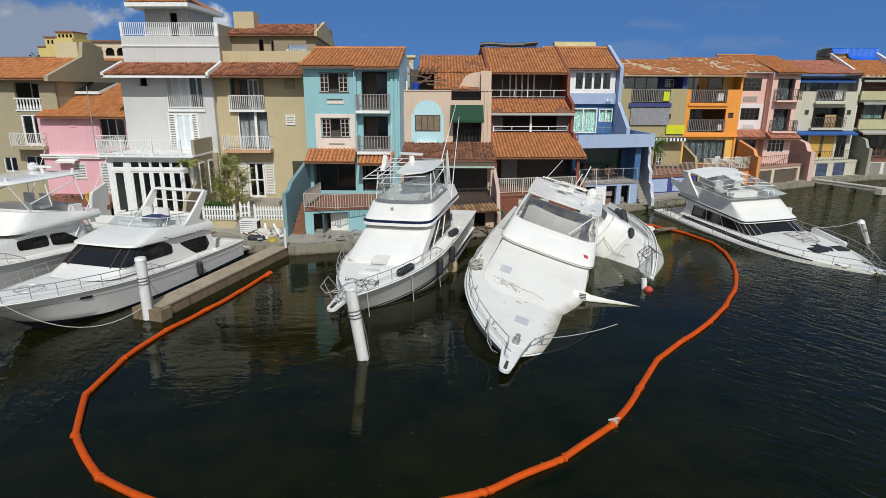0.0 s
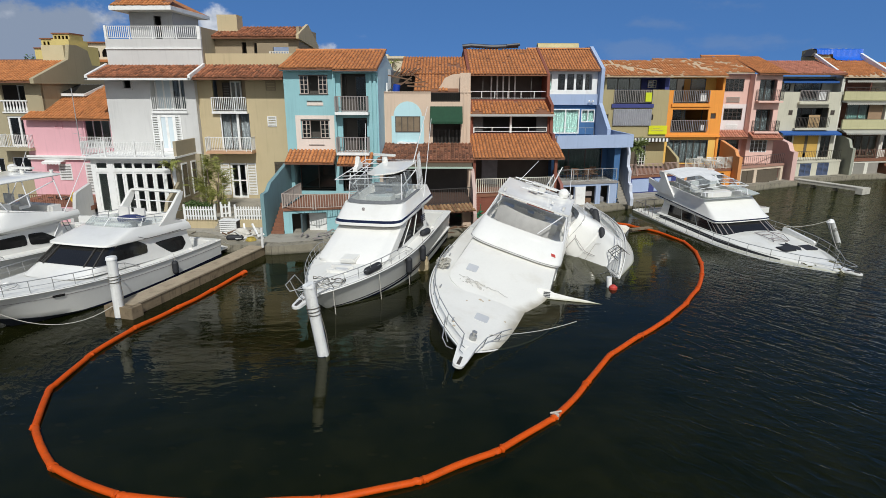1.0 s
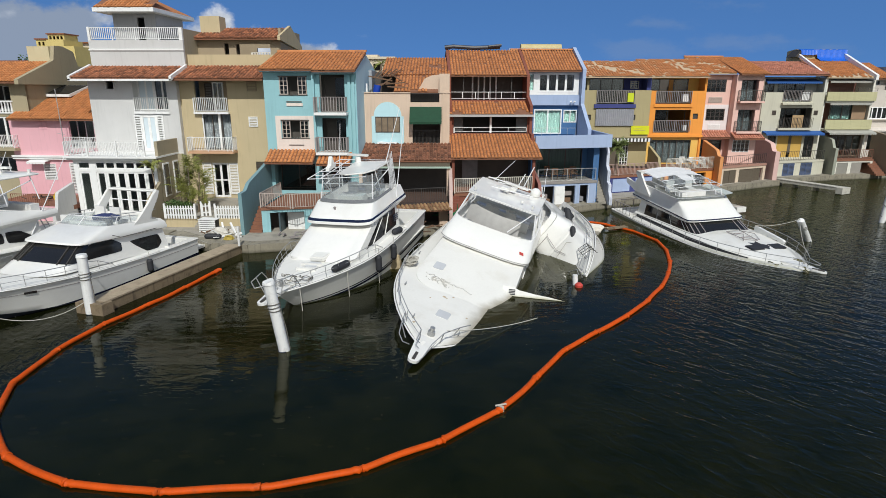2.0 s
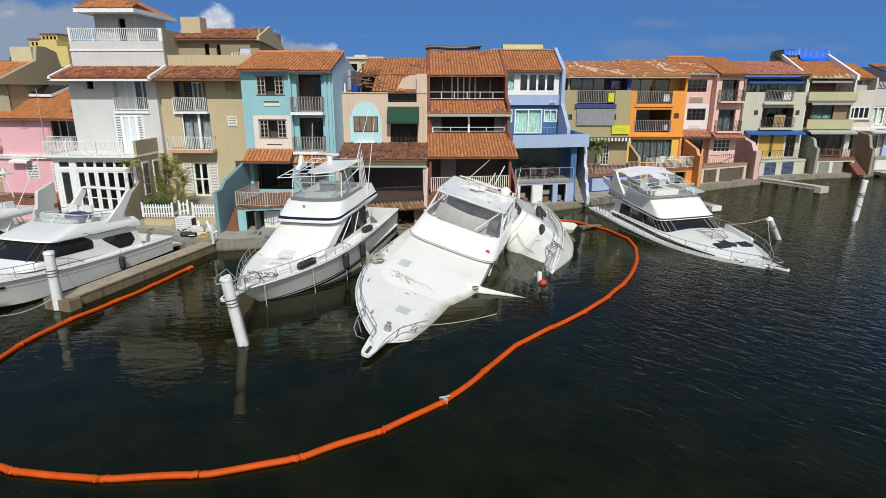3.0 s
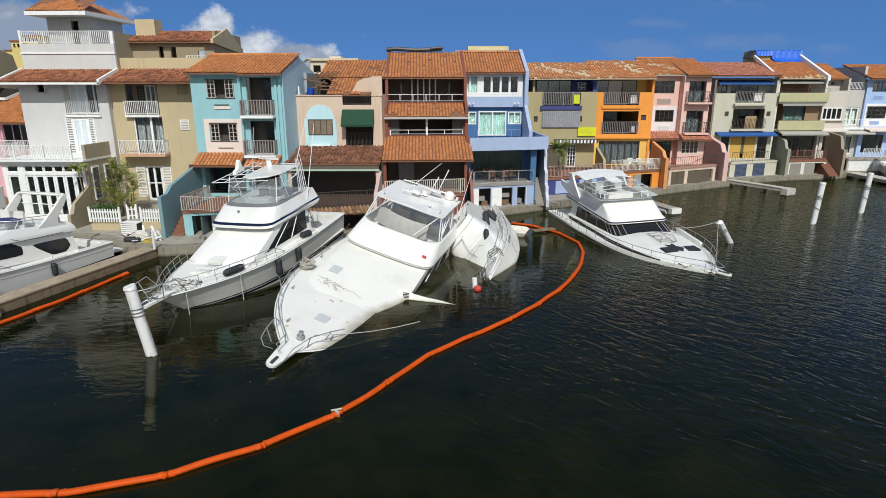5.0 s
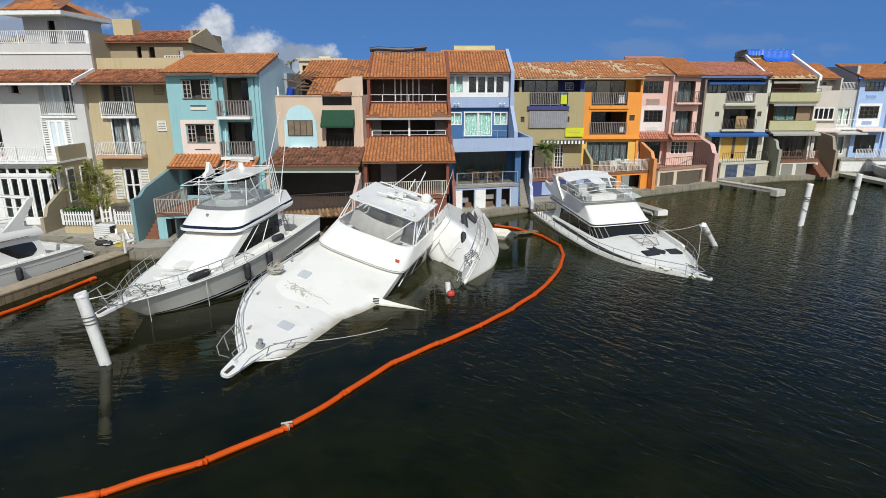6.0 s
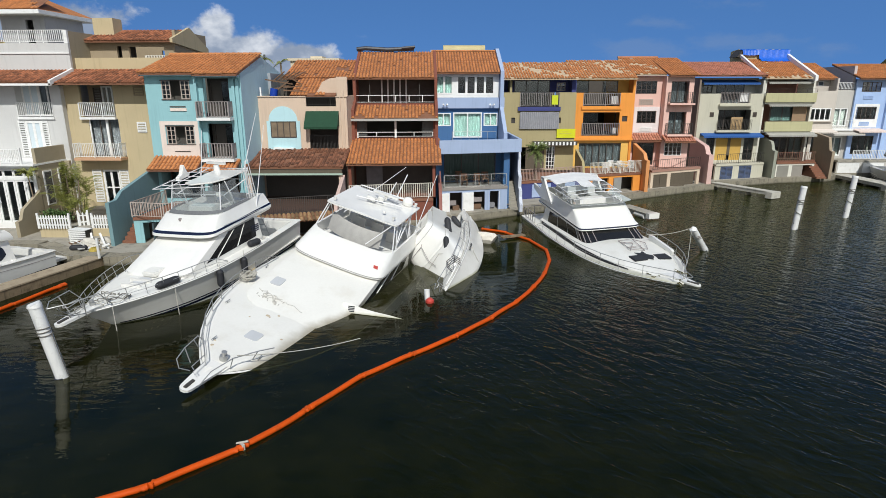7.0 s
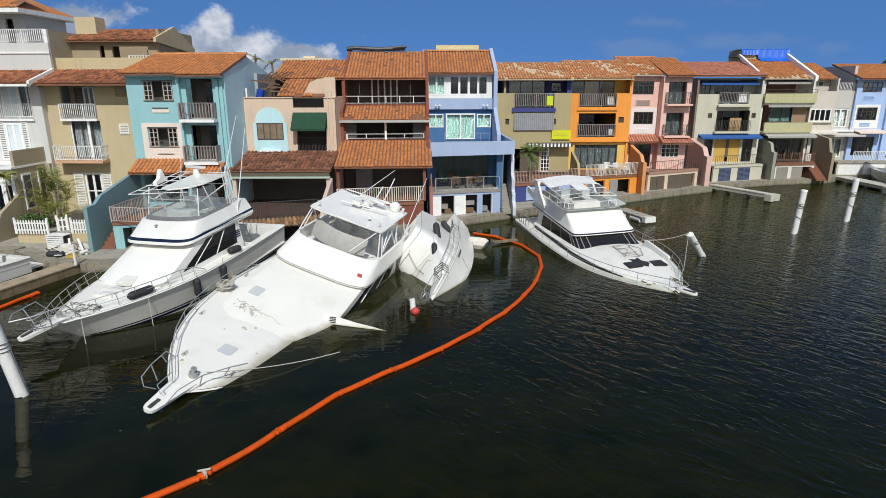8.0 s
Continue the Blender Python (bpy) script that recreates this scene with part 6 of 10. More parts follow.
def striped_house():
    c = stucco("yellow_green_stucco", (0.46, 0.435, 0.25))
    w = stucco("off_white_stucco", (0.66, 0.64, 0.56))
    h = house(41.9, 64.6, 4, "townhouse with long pale yellow-green balconies and a blue roof tarp")
    W = 4.7
    front(h, -0.6, W, 8.1, 9.0, -0.5, c)
    front(h, -0.3, W, 5.15, 6.15, -0.5, c)
    boxes("floor_slab", [(-0.5, W, -0.3, 3, 7.9, 8.1), (-0.3, W, -0.3, 3, 5.0, 5.15)], w, h)
    boxes("side_wall", [(-0.6, -0.4, 0, 9, 0.4, 10.4), (W - 0.2, W, 0, 9, 0.4, 10.4)], w, h)
    boxes("room_back", [(-0.4, W - 0.2, 2.6, 2.7, 2.2, 10.4)], stucco("maroon_loggia", (0.20, 0.09, 0.07)), h)
    boxes("back_wall", [(-0.6, W, 8.8, 9.0, 0.4, 10.4)], w, h)
    railing(h, [(-0.5, -0.45), (W, -0.45)], 9.0, 0.4, DARKBAR, step=1.0, bar=0.03)
    for a, b, z0, z1, m in ((0.6, 4.4, 6.15, 7.75, DRAPE_GREEN),):
        window(h, a, b, z0, z1, 0.4, BRONZE, 3, glass=TINT, name="sliding_door", drape=m)
    boxes("shutter", [(2.9, 4.4, 0.3, 0.36, 6.15, 7.75)], surface("tan_shutter", (0.30, 0.20, 0.12), rough=0.7), h)
    gr = surface("grey_canvas", (0.34, 0.335, 0.30), rough=0.85, vary=0.25, scale=4)
    awning(h, -0.3, 4.4, -0.2, 10.1, 0.9, 10.35, gr, valance=0.22)
    awning(h, -0.1, 4.4, -0.45, 7.85, 0.3, 8.0, gr, valance=0.22)
    awning(h, -0.1, 5.0, -1.1, 4.82, -0.3, 5.08, gr, valance=0.2)
    window(h, 1.2, 4.5, 2.2, 4.5, 0.4, WOODBROWN, 4, glass=TINT, fw=0.12, name="sliding_door")
    tiles(h, -0.9, W - 0.6, -0.4, 10.5, 4.8, 12.5, TILE, seed=27, gone=lambda u, v, r: (v < 0.12 and r.random() < 0.45) or r.random() < 0.04, slab=MORTAR)
    bm = bmesh.new()
    prism(bm, [(-0.7, 10.2), (-0.7, 10.7), (5.0, 13.2), (5.6, 13.2), (9, 11.0), (9, 10.2)], W - 0.6, W - 0.3)
    part("parapet", bm, WHITE, h)
    bm = bmesh.new()
    prism(bm, [(0.6, 10.9), (0.6, 11.2), (4.6, 13.0), (4.6, 12.7)], -1.15, -0.92)
    part("parapet", bm, WHITE, h)
    # roof hutch under a blue tarp
    board = surface("faded_yellow_board", (0.5, 0.40, 0.22), rough=0.8, vary=0.2)
    bm = bmesh.new()
    prism(bm, [(4.95, 11.5), (4.95, 13.42), (5.9, 13.62), (7.5, 13.45), (7.5, 11.5)], -0.75, 4.2)
    hutch = part("roof_hutch", bm, board, h, "faded yellow boarded roof hutch")
    # solid near-black wedge stands for the dark open side of the hutch
    bm = bmesh.new()
    prism(bm, [(-1.35, 12.75), (-0.76, 12.75), (-0.76, 13.5)], 4.9, 6.6, axis="y")
    part("dark_opening", bm, DARKBAR, hutch)
    tp = surface("blue_tarp", (0.012, 0.11, 0.55), rough=0.4, vary=0.25, scale=3, bump=0.3)
    rnd = random.Random(44)
    for x0, x1, fall in ((-0.8, 1.0, ((5.7, 13.62), (5.2, 13.56), (4.9, 13.47), (4.82, 13.25), (4.72, 13.0))), (0.95, 4.45, ((5.25, 13.57), (4.9, 13.48), (4.8, 13.2), (4.68, 12.85), (4.5, 12.58), (4.2, 12.42), (4.0, 12.34)))):
        bm = bmesh.new()
        nx = 18
        g = []
        for j, (yy, zz) in enumerate(fall):
            sag = 0.10 * j / len(fall)
            g.append([bm.verts.new((x0 + (x1 - x0) * i / nx + 0.05 * math.sin(3 * j + i), yy - 0.05 * abs(math.sin(i * 0.9 + 0.4 * j)), zz - sag * math.sin(math.pi * i / nx) + rnd.uniform(-0.02, 0.02))) for i in range(nx + 1)])
        for p, q in zip(g, g[1:]):
            for i in range(nx):
                bm.faces.new((p[i], p[i + 1], q[i + 1], q[i]))
        part("roof_tarp", bm, tp, h, "crumpled bright blue tarpaulin", smooth=True)
    t, tw, loc, L = terrace(h, [(43.0, 63.3), (47.4, 64.2)], 2.05, w, TERRA, [(0.15, 1.5, 0.5, 1.7), (1.9, 4.2, 0.5, 1.7)], back=0.4)
    boxes("store_door", [(0.15, 1.5, 0.1, 0.15, 0.5, 1.7)], surface("grey_green_door", (0.24, 0.23, 0.20), rough=0.7), tw)
    boxes("store_door", [(1.9, 3.2, 0.1, 0.15, 0.5, 1.7)], surface("grey_board_door", (0.27, 0.25, 0.22), rough=0.7), tw)
    railing(h, [(loc[0][0] + 0.1, loc[0][1] + 0.1), (loc[1][0] - 0.1, loc[1][1] + 0.1)], 2.05, 1.0, surface("brown_bars", (0.2, 0.09, 0.06), rough=0.6), step=0.2, bar=0.03, parent=t)
    wing(h, 6.25, swept(-2.2, 1.0, 3.2, 4.6, 4.9), stucco("brown_olive_wall", (0.30, 0.24, 0.17)), t=0.3)
    for i in range(9):
        boxes("step", [(4.9, 5.95, -2.2 + 0.28 * i, -1.92 + 0.28 * i, 0.45, 0.65 + 0.185 * i)], TERRA, h)


def beige_end():
    w = stucco("warm_white_stucco", (0.55, 0.50, 0.44))
    h = house(46.25, 67.1, 4, "warm white townhouse with small windows at the end of the row")
    front(h, 0, 4.2, 0.4, 9.2, 0, w, [(1.45, 3.8, 6.1, 7.4), (1.0, 1.8, 3.2, 4.4), (2.1, 3.2, 2.6, 4.4)])
    front(h, 0, 4.2, 9.2, 10.5, 1.2, w, [(2.7, 3.3, 9.7, 10.2)])
    shell(h, 4.2, 9, 0.4, 10.5, w, floors=(2.1, 5.1, 7.9))
    window(h, 1.45, 3.8, 6.1, 7.4, -0.02, WHITE, 4, fw=0.1, glass=TINT)
    window(h, 1.0, 1.8, 3.2, 4.4, 0.02, BRONZE, 2)
    window(h, 2.1, 3.2, 2.6, 4.4, 0.02, WHITE, 2)
    window(h, 2.7, 3.3, 9.7, 10.2, 1.18, WHITE, 1, glass=TINT)
    boxes("sill", [(1.25, 4.0, -0.25, 0, 5.98, 6.1)], w, h)
    tiles(h, -0.2, 4.5, 0.6, 10.45, 5.0, 12.2, TILE, seed=28)
    awning(h, 0.3, 4.2, -1.2, 4.95, -0.01, 5.2, surface("pale_canopy", (0.62, 0.56, 0.50), rough=0.8, vary=0.2, scale=3), valance=0.15)
    wp = stucco("weathered_white_stucco", (0.50, 0.48, 0.44))
    h2 = house(50.6, 68.4, 4, "white townhouse with a barred roof terrace and sliding doors")
    front(h2, -0.1, 2.6, 0.4, 9.3, 0, wp, [(0.3, 2.0, 5.4, 7.4), (0.2, 1.9, 2.2, 4.3)])
    shell(h2, 5, 9, 0.4, 9.2, w, floors=(2.1, 5.1, 7.9))
    pc = surface("pale_curtain", (0.50, 0.53, 0.48), rough=0.85, vary=0.15, scale=2)
    window(h2, 0.3, 2.0, 5.4, 7.4, 0.05, WHITE, 2, fw=0.14, drape=pc, name="sliding_door")
    window(h2, 0.2, 1.9, 2.2, 4.3, 0.05, WHITE, 2, fw=0.12, drape=pc, name="sliding_door")
    railing(h2, [(0.3, 0.05), (2.5, 0.05)], 9.3, 0.75, WHITE, step=0.16, bar=0.04)
    railing(h2, [(0.1, -0.7), (2.3, -0.7)], 5.2, 0.9, WHITE, step=0.3, bar=0.03)
    boxes("balcony", [(0.0, 2.4, -0.75, 0.0, 5.0, 5.2)], WHITE, h2)
    awning(h2, -2.4, 3.2, -1.6, 4.7, -0.01, 5.0, wp, valance=0.2)
    t, tw, loc, L = terrace(h2, [(51.2, 66.6), (57.8, 67.2)], 1.9, wp, CONCRETE, [(0.2, 2.6, 0.5, 1.6), (3.0, 5.4, 0.5, 1.6)], back=0)
    for x in (0.2, 3.0):
        boxes("store_door", [(x, x + 2.4, 0.08, 0.13, 0.5, 1.6)], WHITE, tw)
    railing(h2, [(2.2, -1.6), (6.0, -1.6)], 1.95, 1.0, WHITE, step=0.17, bar=0.04)
    b = stucco("sky_blue_stucco", (0.36, 0.49, 0.74))
    h3 = house(53.2, 68.3, 4, "sky-blue townhouse with dark lattice windows")
    front(h3, -0.3, 8, 0.4, 10.4, 0, b, [(0.3, 2.4, 9.1, 10.1), (0.1, 2.3, 6.2, 7.5), (0.2, 2.6, 2.4, 4.4)])
    shell(h3, 8, 9, 0.4, 10.4, b, floors=(2.1, 5.1, 7.9))
    boxes("panel", [(-0.1, 0.08, -0.03, -0.003, 5.3, 7.8), (2.32, 2.6, -0.03, -0.003, 5.3, 7.8), (0.08, 2.32, -0.03, -0.003, 7.52, 7.8), (0.08, 2.32, -0.03, -0.003, 5.3, 6.18)], WHITE, h3)
    window(h3, 0.3, 2.4, 9.1, 10.1, -0.02, BRONZE, 4, rows=2, fw=0.06)
    window(h3, 0.1, 2.3, 6.2, 7.5, -0.02, BRONZE, 4, rows=3, fw=0.06, glass=TINT)
    louvre(h3, 0.6, 1.7, 8.3, 8.7, -0.05, b)
    louvre(h3, 0.6, 1.7, 5.5, 5.9, -0.08, b)
    window(h3, 0.2, 2.6, 2.4, 4.4, 0.05, BRONZE, 3, glass=TINT)
    boxes("side_wall", [(-0.6, -0.3, 0.4, 9, 0.4, 11.8)], stucco("mauve_grey_side", (0.56, 0.48, 0.45)), h3)
    boxes("pilaster", [(3.2, 3.6, -0.3, 0.0, 0.4, 10.2)], b, h3)
    tiles(h3, -0.6, 8.2, -0.8, 10.5, 4.2, 12.1, TILE, seed=30)
    awning(h3, -0.1, 3.1, -1.3, 4.95, -0.01, 5.2, surface("pale_pink_canopy", (0.66, 0.54, 0.48), rough=0.8, vary=0.2, scale=3), valance=0.15)
    h4 = house(62.0, 70.5, 4, "far townhouse with an olive gable beyond the row")
    front(h4, 0, 14, 0.4, 10.8, 0, w)
    shell(h4, 14, 10, 0.4, 10.8, w)
    tiles(h4, -0.3, 14.3, -0.6, 10.9, 5.0, 13.4, TILE, seed=33)
    bm = bmesh.new()
    prism(bm, [(-0.5, 10.6), (5.0, 13.6), (9.5, 10.6)], -0.6, -0.3)
    part("gable", bm, stucco("olive_gable", (0.24, 0.2, 0.06)), h4)


def far_blocks():
    y = stucco("ochre_stucco", (0.58, 0.46, 0.17))
    cr = stucco("cream_stucco", (0.60, 0.52, 0.38))
    h = thing("hotel_tower", Matrix.Translation((-83, 118, 0)), "distant ochre apartment tower with small arched openings", "building")
    front(h, 2.1, 7.6, 0, 18.4, 0, y, [(2.5 + 0.8 * i, 2.95 + 0.8 * i, 17.3, 18.0) for i in range(2)] + [(6.0, 6.4, 13.8, 14.6), (4.0, 4.4, 15.5, 16.1)])
    boxes("tower_wall", [(2.1, 7.6, 5.8, 6.0, 0, 18.4), (2.1, 2.3, 0.2, 5.8, 0, 18.4), (7.4, 7.6, 0.2, 5.8, 0, 18.4)], y, h)
    front(h, 4.2, 7.5, 18.0, 19.4, 0.6, y, [(4.45 + 0.75 * i, 4.95 + 0.75 * i, 18.5, 19.1) for i in range(4)])
    boxes("tower_wall", [(4.2, 7.5, 4.6, 4.8, 18.0, 19.4), (4.2, 4.4, 0.8, 4.6, 18.4, 19.4), (7.3, 7.5, 0.8, 4.6, 18.4, 19.4)], y, h)
    boxes("cornice", [(1.9, 4.2, -0.2, 6.1, 18.402, 18.65)], TILE_DARK, h)
    boxes("cornice", [(4.0, 7.7, 0.4, 5.0, 19.402, 19.65)], TILE_DARK, h)
    boxes("lower_wing", [(0.5, 2.1, 0, 6, 0, 16.7)], y, h)
    boxes("cornice", [(0.4, 2.1, -0.2, 6.1, 16.702, 16.9)], TILE_DARK, h)
    boxes("lower_wing", [(7.6, 9.6, 0, 6, 0, 17.2)], y, h)
    h = thing("apartment_block", Matrix.Translation((-86, 135, 0)), "distant cream apartment block with arched loggias", "building")
    holes = [(1.6 + 2.55 * i, 3.6 + 2.55 * i, z, z + 1.7) for i in range(6) for z in (16.0, 12.6)]
    front(h, 0, 18, 0, 18.9, 0, cr, holes)
    boxes("rear", [(0, 18, 3, 3.2, 0, 18.9)], ROOM_SHADE, h)
    for a, b, z, z1 in holes:
        bm = bmesh.new()
        prism(bm, [(a, z1 + 0.002), (a, z1 - 0.7)] + [(x, zz) for x, zz in arc((a + b) / 2, z1 - 0.95, (b - a) / 2, 180, 0, 8)][1:-1] + [(b, z1 - 0.7), (b, z1 + 0.002)], 0.05, 0.15, axis="y")
        part("arch", bm, cr, h)
    boxes("cornice", [(-0.5, 18.5, -0.5, 3.5, 18.902, 19.2)], TILE_DARK, h)
    boxes("cornice", [(-0.2, 18.2, -0.8, -0.002, 14.9, 15.4)], TILE, h)
    # rooftops that show over the ridges
    for x, y_, w, z in ((-12.6, 82, 6.3, 13.1), (3.0, 92, 7, 12.6), (-1, 97, 12, 12.2)):
        h = thing("rear_building", Matrix.Translation((x, y_, 0)), "pale flat-roofed building behind the row", "building")
        n = int(w / 1.6)
        front(h, 0, w, 0.4, z, 0, cr, [(0.4 + 1.6 * i, 1.4 + 1.6 * i, z - 1.5, z - 0.6) for i in range(n)])
        boxes("rear", [(0, w, 1.2, 1.4, 0.4, z - 0.1)], ROOM_SHADE, h)
        boxes("roof_slab", [(-0.3, w + 0.3, -0.3, 4, z, z + 0.3)], cr, h)
        boxes("roof_box", [(w * 0.4, w * 0.65, 0.8, 3, z + 0.3, z + 0.6)], cr, h)


tan_left()
pink_low()
white_tall()
tan_mid()
picket(-15.95, 36.1, -13.95, 36.1, 1.1)
picket(-13.9, 36.9, -13.4, 37.1, 1.1)
picket(-12.9, 36.7, -10.6, 36.7, 1.0)
turquoise()
arch_house()
brown_house()
blue_house()
khaki_house()
orange_house()
pink_house()
green_house()
striped_house()
beige_end()
far_blocks()
from mathutils.bvhtree import BVHTree

# ---- boats: x forward from the transom, y to port, z up from the designed waterline ----
def hull_line(L, B, zs0, zs1, full=2.3, rake=0.16, draft=0.9, stern=0.93, bend=1.7, chine=0.88):
    """Returns point(u, h, side): u from stern to bow, h from keel (0) over chine (0.4) to sheer (1)."""
    def deck_half(u):
        f = stern + (1 - stern) * min(1.0, u / 0.35) if u < 0.45 else 1 - ((u - 0.45) / 0.55) ** full
        return B / 2 * max(f, 0.0)

    def sheer(u):
        return zs0 + (zs1 - zs0) * u ** bend

    def point(u, h, side=1):
        bd = deck_half(u)
        bc = bd * (chine - 0.30 * u ** 2.5)
        zk, zc, zs = -draft * (1 - u ** 5), -0.12 + 0.85 * u ** 3, sheer(u)
        if h <= 0.4:
            f = h / 0.4
            y, z = bc * f, zk + (zc - zk) * f
        else:
            f = (h - 0.4) / 0.6
            flare = 0.35 * u ** 2 * f * (1 - f)
            y, z = bc + (bd - bc) * (f - flare * 1.2), zc + (zs - zc) * f
        x = L * (u - rake * (1 - h) * u ** 5)
        return Vector((x, side * y, z))
    point.half, point.sheer = deck_half, sheer
    return point


def hull(bt, L, P, cockpit, material=GEL, deck_mat=GEL_DECK, stripes=((0.02, 0.16, NAVY),), n=26, cockpit_z=0.55, rub=NAVY, draft_mat=BOTTOM):
    hs = [0, 0.2, 0.4, 0.52, 0.66, 0.82, 1.0]
    us = [(i / n) ** 0.9 for i in range(n + 1)]
    bm = bmesh.new()
    for side in (1, -1):
        g = [[bm.verts.new(P(u, h, side)) for h in hs] for u in us]
        for i in range(n):
            for j in range(len(hs) - 1):
                q = (g[i][j], g[i + 1][j], g[i + 1][j + 1], g[i][j + 1])
                bm.faces.new(q if side < 0 else q[::-1])
    a = [bm.verts.new(P(0, h, 1)) for h in hs]
    b = [bm.verts.new(P(0, h, -1)) for h in hs]
    for j in range(len(hs) - 1):
        bm.faces.new((a[j], a[j + 1], b[j + 1], b[j]))
    bmesh.ops.remove_doubles(bm, verts=bm.verts, dist=1e-4)
    bmesh.ops.recalc_face_normals(bm, faces=bm.faces)
    body = part("hull", bm, material, bt, smooth=True)
    # bands painted along the side
    for z0, z1, m in stripes:
        bm = bmesh.new()
        for side in (1, -1):
            rows = []
            for u in us[:-1]:
                row = []
                for z in (z0, z1):
                    lo, hi = P(u, 0.4, side), P(u, 1.0, side)
                    zz = z + (0.0 if z0 < 0.15 else P.sheer(u) - P.sheer(0))
                    h = 0.4 + 0.6 * min(max((zz - lo.z) / (hi.z - lo.z), 0.0), 1.0)
                    p = P(u, h, side)
                    row.append(bm.verts.new((p.x, p.y + side * 0.012, p.z)))
                rows.append(row)
            for r, s in zip(rows, rows[1:]):
                if (r[1].co - r[0].co).length > 0.01:
                    bm.faces.new((r[0], s[0], s[1], r[1]))
        part("stripe", bm, m, body)
    # bottom paint
    bm = bmesh.new()
    for side in (1, -1):
        g = [[bm.verts.new(P(u, h, side) + Vector((0, side * 0.01, -0.01))) for h in (0, 0.2, 0.4)] for u in us]
        for i in range(n):
            for j in range(2):
                bm.faces.new((g[i][j], g[i + 1][j], g[i + 1][j + 1], g[i][j + 1]))
    part("bottom", bm, draft_mat, body)
    # decks
    bm = bmesh.new()
    rows = []
    for u in us:
        x = P(u, 1.0).x
        if x < cockpit:
            continue
        e = P(u, 1.0, 1)
        w = max(e.y - 0.04, 0.0)
        rows.append([bm.verts.new((e.x, w * k, e.z + 0.0 + 0.10 * (1 - k * k))) for k in (-1, -0.6, -0.2, 0.2, 0.6, 1)])
    for r, s in zip(rows, rows[1:]):
        for k in range(5):
            bm.faces.new((r[k], s[k], s[k + 1], r[k + 1]))
    part("deck", bm, deck_mat, bt, smooth=True)
    for side in (1, -1):
        bm = bmesh.new()
        rows = []
        for u in us:
            e = P(u, 1.0, side)
            if e.x > cockpit + 0.9:
                break
            y0, y1 = e.y, e.y - side * 0.32
            rows.append([bm.verts.new(p) for p in ((e.x, y0, e.z), (e.x, y1, e.z + 0.02), (e.x, y1, cockpit_z))])
        for r, s in zip(rows, rows[1:]):
            for k in range(2):
                bm.faces.new((r[k], s[k], s[k + 1], r[k + 1]))
        part("coaming", bm, GEL, bt)
    e = P(0, 1.0, 1)
    boxes("transom_cap", [(-0.02, 0.28, -e.y, e.y, e.z - 0.05, e.z + 0.02)], GEL, bt)
    boxes("transom_liner", [(0.28, 0.3, -e.y + 0.3, e.y - 0.3, cockpit_z, e.z - 0.05)], GEL, bt)
    boxes("cockpit_floor", [(0.1, cockpit + 0.9, -e.y + 0.05, e.y - 0.05, cockpit_z - 0.06, cockpit_z)], GEL_DECK, bt)
    boxes("cockpit_bulkhead", [(cockpit, cockpit + 0.06, -e.y + 0.05, e.y - 0.05, cockpit_z, e.z + 0.1)], GEL, bt)
    # rub rail
    for side in (1, -1):
        bm = bmesh.new()
        tube(bm, [P(u, 1.0, side) + Vector((0, side * 0.015, -0.03)) for u in us], 0.035, 6)
        part("rub_rail", bm, rub, bt, smooth=True)
    return body


def ring(xb, xf, hw, z, r=0.9, zb=None, hb=None, sq=0.72):
    """A plan outline from the port quarter round the bow end to the starboard quarter."""
    hb = hb if hb is not None else hw
    zb = z if zb is None else zb
    pts = []
    xs = xf - r
    for i in range(7):
        f = i / 6
        pts.append((xb + (xs - xb) * f, hb + (hw - hb) * f))
    for i in range(1, 12):
        a = math.pi / 2 * (1 - i / 6)
        k = sq
        c, s = math.cos(a), math.sin(a)
        pts.append((xs + r * math.copysign(abs(c) ** k, c), hw * math.copysign(abs(s) ** k, s)))
    for i in range(6, -1, -1):
        f = i / 6
        pts.append((xb + (xs - xb) * f, -(hb + (hw - hb) * f)))
    return [Vector((x, y, zb + (z - zb) * (x - xb) / (xf - xb))) for x, y in pts]


def loft(bt, name, rings, material, cap=True, base=False, label=""):
    bm = bmesh.new()
    g = [[bm.verts.new(p) for p in r] for r in rings]
    m = len(g[0])
    for a, b in zip(g, g[1:]):
        for i in range(m):
            j = (i + 1) % m
            bm.faces.new((a[j], a[i], b[i], b[j]))
    if cap:
        h = m // 2
        t = g[-1]
        for i in range(h):
            k = m - 1 - i
            if k - 1 > i + 1:
                bm.faces.new((t[i], t[k], t[k - 1], t[i + 1]))
            elif k - 1 == i + 1:
                bm.faces.new((t[i], t[k], t[i + 1]))
    if base:
        bm.faces.new(g[0])
    bmesh.ops.recalc_face_normals(bm, faces=bm.faces)
    return part(name, bm, material, bt, label, smooth=True)


